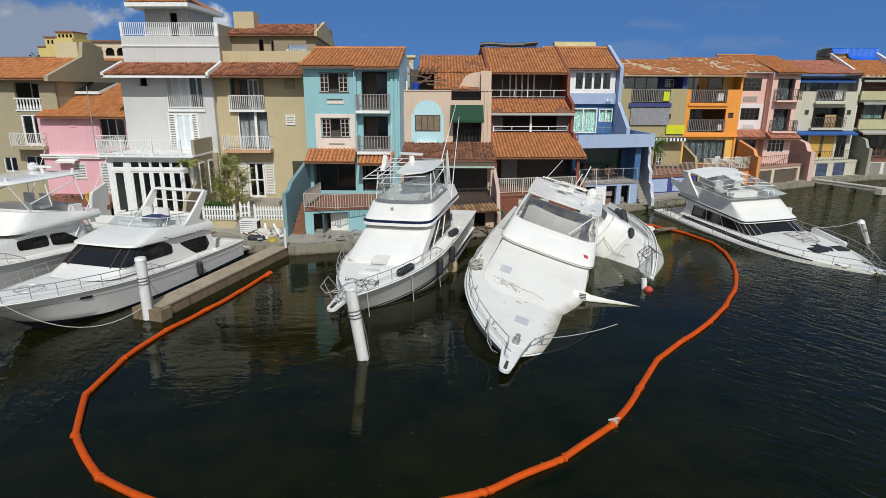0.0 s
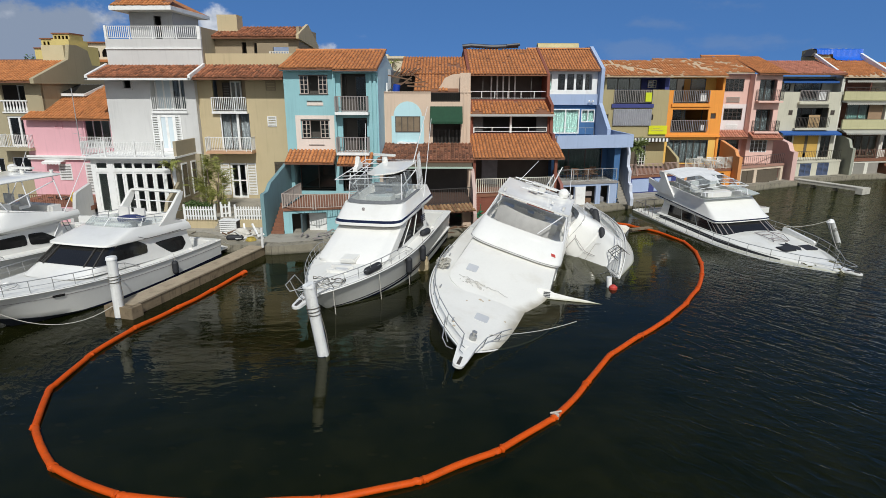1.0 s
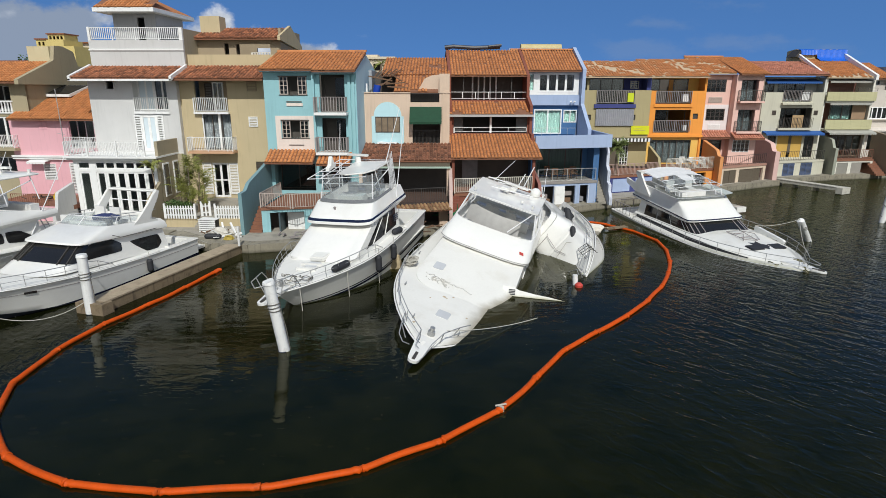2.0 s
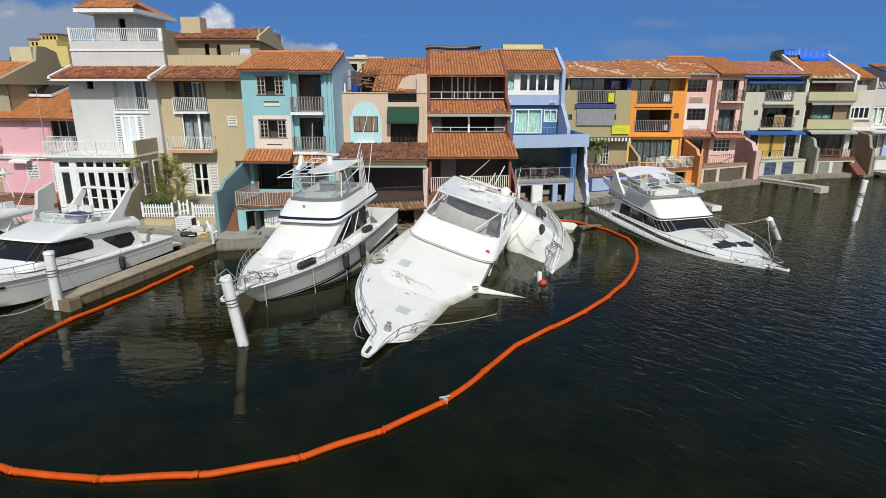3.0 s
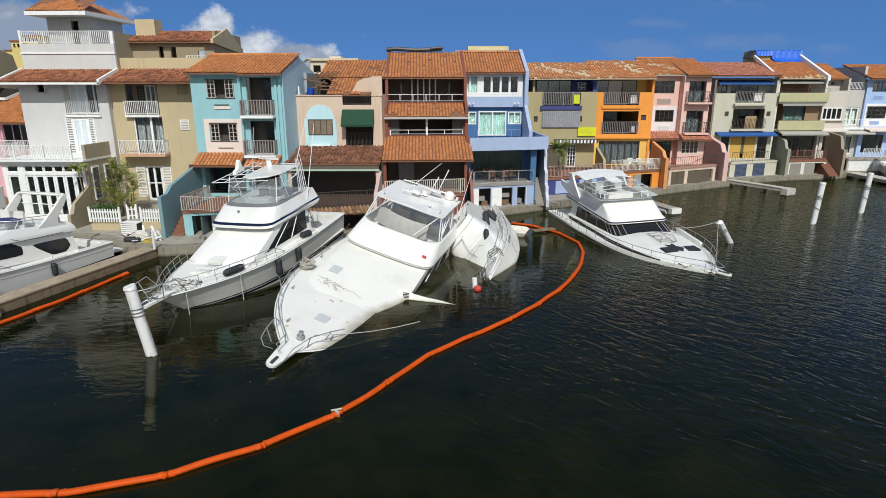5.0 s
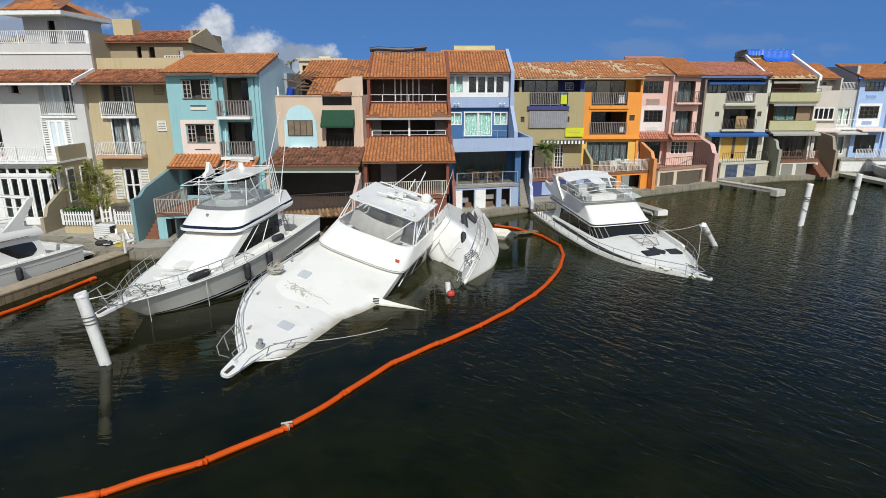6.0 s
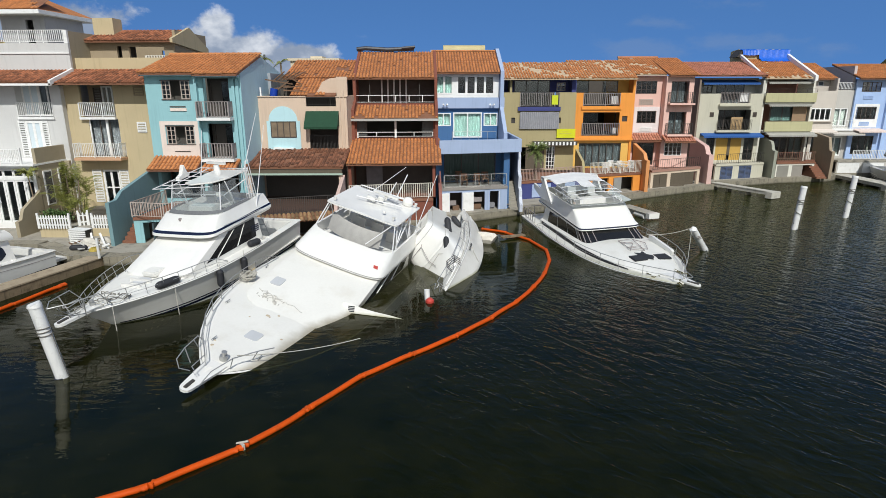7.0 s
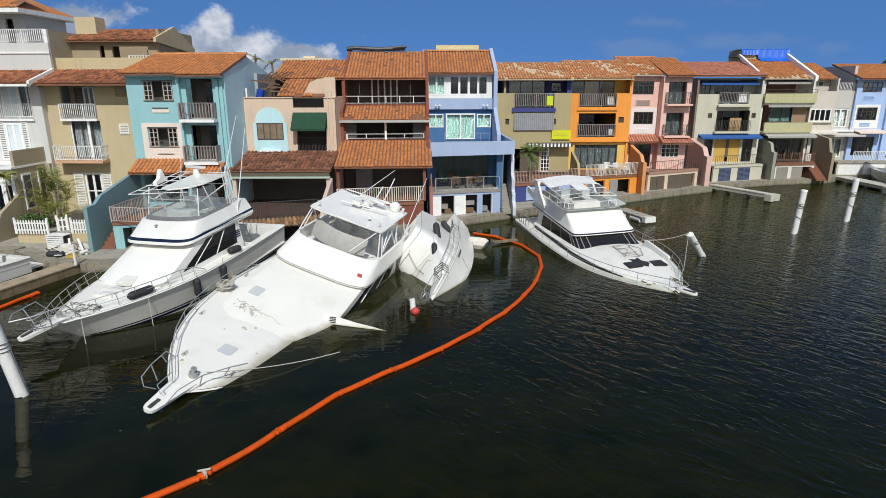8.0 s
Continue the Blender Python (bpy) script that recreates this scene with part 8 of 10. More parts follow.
    pipe_frame(bt, [[(12.0, s * 0.7, z + 0.02), (12.5, s * 0.75, z + 0.75), (13.6, s * 0.5, z + 0.82), (14.1, 0, z + 0.82)] for s in (1, -1)] + [[(13.0, s * 0.4, z), (13.1, s * 0.62, z + 0.78)] for s in (1, -1)], name="pulpit_rail")


DEFLECT = surface("grey_spray_cloth", (0.14, 0.145, 0.15), rough=0.7, vary=0.3, scale=5, grain=20)
# half-swamped sportfisher beside the leaning pile
M2 = placed((-0.98, 35.0), -105.3, 0.63, 6.8, 1.5)
b2, P2 = convertible(M2, "white sportfishing boat with navy bands, bow low in the water", 12.9, 4.75, (1.5, 1.9, 2.3),
                     dict(xb=3.2, xf=9.2, xt=6.5, hw=1.82, z=2.86, r=0.85, sq=0.36, pane=(0.6, 5.45, 0.0)), dict(xb=2.0, xf=7.1, xt=6.1, hw=1.84, z0=2.88, z1=3.72, sq=0.42, r=1.0), (2.5, 6.1, 1.4, 0), stripes=((0.20, 0.31, NAVY), (0.37, 0.42, NAVY)), deflect=DEFLECT, guard=0.13, band_on=(2, 3), band=(0.1, 0.75))
hatch(b2, 9.7, 0, P2.sheer(9.7 / 12.9) + 0.10, 0.6, 0.6)
b2_details(b2, P2)
# swamped big sportfisher, heeled to port
M3 = placed((6.17, 39.04), -104.06, -0.88, 3.5, -16.8)
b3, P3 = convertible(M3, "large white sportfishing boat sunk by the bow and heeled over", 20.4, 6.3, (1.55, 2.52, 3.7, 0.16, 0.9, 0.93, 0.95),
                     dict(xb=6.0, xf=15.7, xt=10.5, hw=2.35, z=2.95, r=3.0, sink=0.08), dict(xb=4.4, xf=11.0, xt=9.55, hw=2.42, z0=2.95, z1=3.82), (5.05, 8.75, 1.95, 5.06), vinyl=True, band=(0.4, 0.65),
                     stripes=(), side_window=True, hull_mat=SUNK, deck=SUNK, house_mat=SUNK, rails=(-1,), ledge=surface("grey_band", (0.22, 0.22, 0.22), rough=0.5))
hatch(b3, 17.5, 0, P3.sheer(17.5 / 20.4) + 0.075, 0.55, 0.58)
# boat lying on its starboard side between them and the quay
R4 = Matrix.Rotation(radians(-86.5), 4, "Z") @ Matrix.Rotation(radians(1.5), 4, "Y") @ Matrix.Rotation(radians(50), 4, "X")
M4 = Matrix.Translation(Vector((9.67, 28.3, 0.05)) - R4 @ Vector((12.6, 0, 1.75))) @ R4
b4, P4 = convertible(M4, "white sportfishing boat capsized on its side against the sunken boat", 12.6, 4.1, (1.2, 1.75, 2.7),
                     dict(xb=3.4, xf=10.6, xt=8.6, hw=1.5, z=2.5, r=2.4), dict(xb=2.8, xf=8.7, xt=8.1, hw=1.42, z0=2.42, z1=3.45), (2.5, 6.0, 1.3, 0), stripes=(), rail=0.3, sprit=False, side_window=False, hull_mat=SLIMED, ledge=GEL, deflect=GEL)
zb = P4.sheer(0.85) + 0.1
pipe_frame(b4, [[(10.0 + dx, 0.55, zb), (10.1 + dx, 0.6, zb + 0.35), (10.3 + dx, 1.15, zb + 0.3), (10.4 + dx, 1.2, zb - 0.05)] for dx in (0, 0.35, 0.7, 1.05)] + [[(10.1, 0.6, zb + 0.35), (11.2, 0.6, zb + 0.35)], [(10.3, 1.15, zb + 0.3), (11.4, 1.1, zb + 0.3)]], r=0.018, material=DARKBAR, name="dinghy_cradle")
# white toe rail along the upper deck edge, and bent awning pipes over the bridge front
bm = bmesh.new()
toe = [P4(u, 1.0, 1) for u in [0.36 + 0.62 * i / 14 for i in range(15)]]
tube(bm, [(q.x, q.y * 0.86, q.z + 0.09) for q in toe], 0.045, 6)
part("toe_rail", bm, GEL, b4, smooth=True)
pipe_frame(b4, [[(7.6, 0.55, 3.52), (8.28, -0.08, 3.25), (8.2, -1.0, 3.2), (8.5, -1.2, 2.7)], [(8.28, -0.08, 3.25), (8.9, -0.3, 2.5), (9.6, -0.1, 2.2)]], r=0.016, material=GREYBAR, name="bent_awning_pipe")
# boat's name in dark bars on the bow, and slack lines over the hull
for i in range(5):
    q = P4(0.66 + 0.016 * i, 0.9, 1)
    bm = bmesh.new()
    beam(bm, q + Vector((0, 0.03, 0)), q + Vector((0.13, 0.028, 0)), 0.012, 0.10)
    part("lettering", bm, NAVY, b4)
pipe_frame(b4, [[P4(0.62, 1.0, 1) + Vector((0, 0.03, 0.05)), P4(0.70, 0.75, 1) + Vector((0, 0.03, 0)), P4(0.72, 0.5, 1) + Vector((0, 0.04, 0))], [(9.6, 1.0, 1.95), (9.0, 0.4, 2.4), (9.2, -0.6, 2.3)]], r=0.015, material=ROPE, name="slack_line")
def b3_details(bt, P):
    rnd = random.Random(12)
    trees = [BVHTree.FromPolygons([v.co for v in o.data.vertices], [p.vertices for p in o.data.polygons]) for o in bt.children if o.name.split(".")[0] in ("deck", "deckhouse")]
    def deck_z(x, y):
        hits = [t.ray_cast(Vector((x, y, 9)), Vector((0, 0, -1)))[0] for t in trees]
        return max([q.z for q in hits if q] + [P.sheer(x / 20.4)])
    # forward hatch let into the sloping trunk
    hx, hy = 13.45, -1.42
    fore = math.degrees(math.atan2(deck_z(hx - 0.3, hy) - deck_z(hx + 0.3, hy), 0.6))
    side = math.degrees(math.atan2(deck_z(hx, hy + 0.25) - deck_z(hx, hy - 0.25), 0.5))
    hatch(bt, hx, hy, deck_z(hx, hy) - 0.03, 0.5, 0.62).matrix_basis = pose(hx, hy, deck_z(hx, hy) - 0.02, side, fore, 0)
    # torn lettering on the foredeck: illegible grey bars and scuffs
    for k in range(3):
        bm = bmesh.new()
        path, x, y, a = [], 14.35 + 0.16 * k, -1.75 + 0.25 * k, 0.9
        for i in range(34):
            a += rnd.uniform(-1.7, 1.9)
            x, y = x + 0.09 * math.cos(a) + 0.25 * (14.45 + 0.05 * k + 0.05 * i / 4 - x), y + 0.10 * math.sin(a) + 0.032
            path.append((x, y, deck_z(x, y) + 0.02 + 0.01 * (i % 3)))
        tube(bm, path, 0.010, 5)
        part("rope_tangle", bm, BLEACHED, bt, "tangled old line on the foredeck", smooth=True)
    for i in range(16):
        f = i / 15
        x, y = 14.45 + 0.3 * f + 0.13 * rnd.gauss(0, 1), -1.75 + 1.35 * f
        a = rnd.uniform(-1.4, 1.4)
        ln = rnd.uniform(0.03, 0.10)
        p = Vector((x, y, deck_z(x, y) + 0.008))
        d = Vector((ln * math.cos(a), ln * math.sin(a), 0))
        bm = bmesh.new()
        beam(bm, p - d, p + d, rnd.uniform(0.018, 0.04), 0.008)
        part("scuffed_lettering", bm, SCUFF, bt)
    for x, y, r in ((15.57, -0.07, 0.07), (15.85, -0.42, 0.1), (15.9, -0.3, 0.06), (16.4, -0.9, 0.05), (18.9, -0.8, 0.08), (18.6, -0.9, 0.05), (17.0, 0.9, 0.06)):
        bm = bmesh.new()
        z = deck_z(x, y)
        tube(bm, [(x, y, z - 0.01), (x, y, z + 0.012)], r, 7, r2=r * 0.7)
        part("rust_stain", bm, RUSTY, bt)
    for k in range(9):
        bm = bmesh.new()
        a0, path = rnd.uniform(0, 6), []
        for i in range(16):
            a = a0 + 0.8 * i
            q = rnd.uniform(0.12, 0.34)
            x, y = 13.7 + q * math.cos(a) * 1.3, -2.78 + q * math.sin(a)
            path.append((x, y, deck_z(x, y) + 0.06 + rnd.uniform(0.0, 0.34)))
        tube(bm, path, 0.03, 5)
        part("rope_bundle", bm, ROPE, bt, "bundle of coiled rope on the rail", smooth=True)
    # windlass, cleats and bow chock
    z = deck_z(19.4, 0)
    bm = bmesh.new()
    tube(bm, [(19.45, 0.05, z), (19.45, 0.05, z + 0.18)], 0.14, 10)
    tube(bm, [(19.45, 0.05, z + 0.18), (19.45, 0.05, z + 0.34)], 0.07, 10, r2=0.10)
    part("windlass", bm, STEEL, bt, smooth=True)
    for x, y in ((18.6, -0.95), (18.6, 0.95), (16.0, -2.2), (12.0, -2.85)):
        bm = bmesh.new()
        tube(bm, [(x - 0.15, y, deck_z(x, y) + 0.1), (x + 0.15, y, deck_z(x, y) + 0.1)], 0.02, 6)
        tube(bm, [(x, y, deck_z(x, y)), (x, y, deck_z(x, y) + 0.1)], 0.03, 6)
        part("cleat", bm, STEEL, bt)
    # red pennant painted on the port side of the flybridge front
    bm = bmesh.new()
    inv = M3.inverted()
    fly_ = [o for o in bt.children if o.name.split(".")[0] == "flybridge"][0]
    tree_ = BVHTree.FromPolygons([v.co for v in fly_.data.vertices], [p.vertices for p in fly_.data.polygons])
    start, goal = inv @ Vector((8.0, 5.0, 8.5)), inv @ Vector((6.3, 28.44, 1.12))
    hit, nrm = tree_.ray_cast(start, (goal - start).normalized())[:2]
    if hit:
        if nrm.dot(start - hit) < 0:
            nrm = -nrm
        up = (Vector((0, 0, 1)) - nrm * nrm.z).normalized()
        sd = up.cross(nrm)
        bm.faces.new([bm.verts.new(hit + nrm * 0.014 + sd * i + up * j) for i, j in ((-0.10, -0.08), (0.12, -0.11), (0.10, 0.09), (-0.12, 0.12))])
    part("pennant", bm, PENNANT, bt, "small red painted pennant")
    # grab rail on the brow, front pipes and clear curtain stays
    pipe_frame(bt, [[(8.6, 1.75, 5.1), (9.25, 0.75, 3.85)], [(7.4, 1.85, 5.1), (8.3, 2.05, 3.82)], [(6.2, 1.85, 5.1), (6.6, 2.1, 3.82)], [(6.2, 1.85, 5.1), (8.3, 2.05, 3.82)], [(7.4, 1.85, 5.1), (6.6, 2.1, 3.82)], [(8.6, -1.75, 5.08), (7.2, -2.05, 3.82)]], r=0.03, material=ALU)
    # helm seats and dark gear under the top
    for x, y in ((7.3, -0.7), (7.2, 0.45)):
        seat(bt, x, y, 3.2)
    boxes("cooler", [(6.0, 6.5, 0.9, 1.6, 3.18, 3.75)], GEL, bt)
    # pulpit rail bent outboard
    zp = P.sheer(0.97) + 0.05
    pipe_frame(bt, [[(18.9, -1.15, zp), (19.3, -1.15, zp + 0.42), (20.2, -0.98, zp + 0.5), (20.75, -0.85, zp + 0.42), (20.9, -0.62, zp + 0.25), (20.6, -0.42, zp + 0.05)],
                    [(21.0, 0.24, zp), (20.6, 0.36, zp + 0.38), (19.7, 0.55, zp + 0.46), (18.8, 0.95, zp + 0.42), (18.2, 1.25, zp + 0.36)],
                    [(19.7, 0.5, zp), (19.7, 0.55, zp + 0.46)], [(18.8, 0.8, zp), (18.8, 0.95, zp + 0.42)], [(20.2, -0.7, zp), (20.2, -0.98, zp + 0.5)], [(19.3, -1.1, zp), (19.6, -1.1, zp + 0.45)]], r=0.02, name="pulpit_rail")
    # gear on the hardtop
    zt = 5.28
    for x, y, w in ((6.6, -0.3, 0.5), (6.2, 0.1, 0.35)):
        bm = bmesh.new()
        prism(bm, [(x, y - w / 2), (x + 0.35, y - w / 2), (x + 0.4, y + w / 2), (x, y + w / 2)], zt - 0.05, zt + 0.2, axis="z")
        bmesh.ops.bevel(bm, geom=bm.edges[:], offset=0.05, segments=2, affect="EDGES")
        part("light_pod", bm, GEL, bt, smooth=True)
    for a, b in (((7.2, -1.0, zt + 0.06), (6.6, 1.3, zt + 0.1)), ((6.0, -0.9, zt + 0.1), (5.4, 1.2, zt + 0.14)), ((5.2, -1.6, zt), (5.2, 1.6, zt + 0.1)), ((5.0, 0.5, zt), (4.7, 0.7, zt + 1.3)), ((5.6, 0.2, zt), (5.4, 0.4, zt + 0.9))):
        lattice(bt, [(a, b)], r=0.03, name="aerial")
    dome(bt, 7.9, 0.9, zt - 0.06, r=0.09, name="hailer")


BLEACHED = surface("bleached_line", (0.52, 0.50, 0.46), rough=0.9, vary=0.4, scale=7)
SCUFF = surface("scuffed_grey_paint", (0.44, 0.42, 0.37), rough=0.8, vary=0.4, scale=9)
RUSTY = surface("rust_stain", (0.46, 0.38, 0.27), rough=0.9, vary=0.4, scale=9)
PENNANT = surface("red_pennant_paint", (0.42, 0.05, 0.04), rough=0.5, vary=0.2, scale=12)
b3_details(b3, P3)
# left-hand sportfisher, mostly hidden
M0 = placed((-19.6, 33.6), -103.7, 0.05, 0.5, 0)
b0, P0 = convertible(M0, "white sportfishing boat with a hardtop and outriggers, moored stern-to", 15.5, 4.9, (1.25, 2.4),
                     dict(xb=4.4, xf=10.8, xt=9.0, hw=1.85, z=2.55), dict(xb=3.4, xf=8.5, xt=7.5, hw=2.0, z0=2.70, z1=3.62, zb=2.95), (3.8, 7.9, 1.6, 4.85), stripes=((0.05, 0.16, NAVY),), ledge=GEL, side_window=False, deflect=GEL, guard=0.08)
cabin0 = [o for o in b0.children if o.name.startswith("deckhouse")][0]
for sgn in (1, -1):
    for outline in ([(7.95, 2.40), (6.42, 2.36), (6.42, 1.80), (7.95, 1.94)], [(6.28, 2.34), (5.5, 2.26), (4.72, 1.72), (5.0, 1.60), (6.28, 1.78)]):
        side_pane(cabin0, outline, lambda x, z: 1.85 - 0.11 * min(max((z - 1.7) / 0.85, 0.0), 1.0), sgn)
# far boat at the end of the row
M6 = placed((57.0, 66.5), -110, 0.05, 0, 0)
convertible(M6, "white sportfishing boat at a far finger dock", 13.5, 4.4, (1.2, 2.1), dict(xb=4.0, xf=9.0, xt=7.0, hw=1.55, z=2.6), dict(xb=3.0, xf=7.4, xt=6.6, hw=1.75, z0=2.6, z1=3.4), (3.2, 6.4, 1.3, 4.9))


def express(M, label):
    """A flybridge cruiser with a raked windscreen, a swept cowl and a radar arch."""
    bt = thing("motor_cruiser", M, label, "boat", "moored boats")
    L, B = 13.4, 4.3
    P = hull_line(L, B, 1.0, 1.75, 2.4, 0.2, chine=0.97)
    hull(bt, L, P, 2.2, stripes=((-0.05, 0.16, NAVY), (0.64, 0.665, GREYBAR)), rub=GEL, cockpit_z=0.5)
    pulpit(bt, L, P.sheer(1.0), 0.7)
    boxes("swim_platform", [(-0.9, -0.02, -1.8, 1.8, 0.25, 0.38)], GEL, bt)
    r0 = ring(2.0, 9.2, 1.74, 1.50, r=1.6, zb=0.98, sq=0.6)
    r1 = ring(2.0, 8.15, 1.72, 1.74, r=0.6, zb=1.1, sq=0.4)
    r2 = ring(2.1, 7.2, 1.54, 2.40, r=0.5, zb=2.1, sq=0.4)
    c = loft(bt, "cabin", [r0, r1, r2], GEL)
    m = len(r1) - 1
    pane_on(c, r1, r2, 6.05, m - 6.05, 0.05, 0.97, name="windscreen")
    for k in (8.6, m / 2 - 1.4, m / 2 + 1.4, m - 8.6):
        a, b = r1[int(k)].lerp(r1[int(k) + 1], k % 1), r2[int(k)].lerp(r2[int(k) + 1], k % 1)
        bm = bmesh.new()
        beam(bm, a + Vector((0.03, 0, 0.03)), b + Vector((0.03, 0, 0.03)), 0.05, 0.04)
        part("windscreen_post", bm, DARKBAR, c)

    def flank(x, z):
        a, b = 1.1 + (1.74 - 1.1) * (x - 2.0) / 6.15, 2.1 + 0.3 * (x - 2.1) / 5.1
        return 1.72 - 0.18 * min(max((z - a) / (b - a), 0.0), 1.0)
    for sgn in (1, -1):
        side_pane(c, [(7.5, 1.74), (6.4, 1.68), (5.05, 1.60), (4.98, 1.98), (5.45, 2.29), (6.75, 2.36)], flank, sgn)
        side_pane(c, [(4.55, 1.96), (3.55, 1.18), (2.75, 1.16), (2.4, 1.40), (2.5, 1.85)], flank, sgn)
    # swept cowl: a visor over the windscreen that runs aft and down to the arch
    f0 = ring(2.0, 7.25, 1.58, 2.40, r=0.6, zb=2.03, sq=0.42)
    f1 = ring(1.9, 7.42, 1.70, 2.46, r=0.6, zb=2.09, sq=0.42)
    f2 = ring(1.9, 7.38, 1.71, 2.54, r=0.6, zb=2.20, sq=0.42)
    f3 = ring(1.95, 6.9, 1.64, 2.66, r=0.6, zb=2.40, sq=0.42)
    f4 = ring(2.1, 5.75, 1.50, 2.94, r=0.6, zb=2.60, sq=0.42)
    f5 = ring(2.2, 5.6, 1.42, 2.94, r=0.55, zb=2.60, sq=0.42)
    f6 = ring(2.2, 5.5, 1.38, 2.50, r=0.5, zb=2.2, sq=0.42)
    fb = loft(bt, "flybridge", [f0, f1, f2, f3, f4, f5, f6], GEL, base=True)
    g0, g1 = ring(2.9, 5.72, 1.46, 2.95, r=0.7, zb=2.74, sq=0.5), ring(3.1, 5.3, 1.30, 3.30, r=0.65, zb=2.98, sq=0.5)
    bm = bmesh.new()
    for i in range(1, len(g0) - 2):
        bm.faces.new([bm.verts.new(p) for p in (g0[i], g0[i + 1], g1[i + 1], g1[i])])
    shield = part("windshield", bm, ACRYLIC, fb, "clear acrylic windshield")
    bm = bmesh.new()
    tube(bm, g1[1:-1], 0.02, 6)
    for k in (6, len(g0) // 2, len(g0) - 7):
        tube(bm, [g0[k], g1[k]], 0.018, 6)
    part("windshield_frame", bm, ALU, shield, smooth=True)
    for sgn in (1, -1):
        # creases moulded along the cowl
        bm = bmesh.new()
        tube(bm, [(5.5, sgn * 1.70, 2.50), (5.05, sgn * 1.715, 2.30), (3.8, sgn * 1.715, 2.24), (2.7, sgn * 1.71, 2.20)], 0.014, 5)
        part("moulding_line", bm, DARKBAR, fb)
        # swept arch leg
        bm = bmesh.new()
        prism(bm, [(2.3, 2.3), (4.3, 2.5), (3.6, 2.84), (2.95, 3.4), (2.38, 3.98), (2.2, 4.1), (1.95, 4.06), (2.12, 3.7), (2.7, 3.0), (2.9, 2.72), (2.3, 2.6)], sgn * 1.5 - 0.07, sgn * 1.5 + 0.07, axis="y")
        bmesh.ops.bevel(bm, geom=bm.edges[:], offset=0.03, segments=2, affect="EDGES")
        part("arch_leg", bm, GEL, bt)
        pipe_frame(bt, [[(2.2, sgn * 1.4, 3.1), (3.6, sgn * 1.4, 3.22), (5.0, sgn * 1.28, 3.34)], [(2.9, sgn * 1.42, 2.75), (2.95, sgn * 1.4, 3.16)], [(4.0, sgn * 1.44, 2.8), (4.0, sgn * 1.38, 3.25)]], r=0.018, name="grab_rail")
    bm = bmesh.new()
    box(bm, 1.92, 2.3, -1.45, 1.45, 4.0, 4.12)
    bmesh.ops.bevel(bm, geom=bm.edges[:], offset=0.05, segments=3, affect="EDGES")
    part("arch_top", bm, GEL, bt, smooth=True)
    pipe_frame(bt, [[(2.15, -1.44, 3.5), (2.15, 1.44, 3.5)]], r=0.03, material=ALU, name="arch_brace")
    # helm seats, lounge and console
    for x, y in ((4.2, 0.45), (4.1, -0.6)):
        seat(bt, x, y, 2.38)
    for dims in ((2.5, 3.3, -1.25, 1.25, 2.3, 2.70), (2.3, 2.55, -1.25, 1.25, 2.3, 2.98), (2.7, 3.9, -1.3, -0.95, 2.3, 2.76)):
        bm = bmesh.new()
        box(bm, *dims)
        bmesh.ops.bevel(bm, geom=bm.edges[:], offset=0.08, segments=3, affect="EDGES")
        part("lounge_seat", bm, CUSHION, bt, smooth=True)
    bm = bmesh.new()
    box(bm, 4.95, 5.45, -1.0, 1.0, 2.4, 3.05)
    bmesh.ops.bevel(bm, geom=bm.edges[:], offset=0.1, segments=3, affect="EDGES")
    part("console", bm, GEL, bt, smooth=True)
    bm = bmesh.new()
    tube(bm, [(4.9, 0.1, 3.1), (4.75, 0.5, 3.2), (4.6, 0.9, 3.2), (4.45, 1.2, 3.08)], 0.15, 8)
    part("folded_cover", bm, CANVAS_BLUE, bt)
    rail_line(bt, P, 0.45, 0.985, 0.5)
    # port lights and hawse slots
    for s in (1, -1):
        a, b = P(0.73, 0.84, s), P(0.765, 0.84, s)
        bm = bmesh.new()
        o = Vector((0, s * 0.02, 0))
        beam(bm, a + o, b + o, 0.02, 0.10)
        bmesh.ops.bevel(bm, geom=bm.edges[:], offset=0.008, segments=2, affect="EDGES")
        part("port_light", bm, DARKGLASS, bt)
    pipe_frame(bt, [[(10.9 + 0.5 * math.cos(a), 0.5 * math.sin(a), P.sheer(0.82) + 0.16) for a in [i * math.pi / 5 for i in range(11)]], [(10.4, 0, P.sheer(0.8) + 0.16), (11.4, 0, P.sheer(0.84) + 0.16)]], r=0.015, name="dinghy_chock")
    return bt, P


M1 = placed((-13.75, 32.0), -103.7, 0.0, 0.4, 0)
b1, P1 = express(M1, "white flybridge cruiser with smoked windscreen and radar arch")


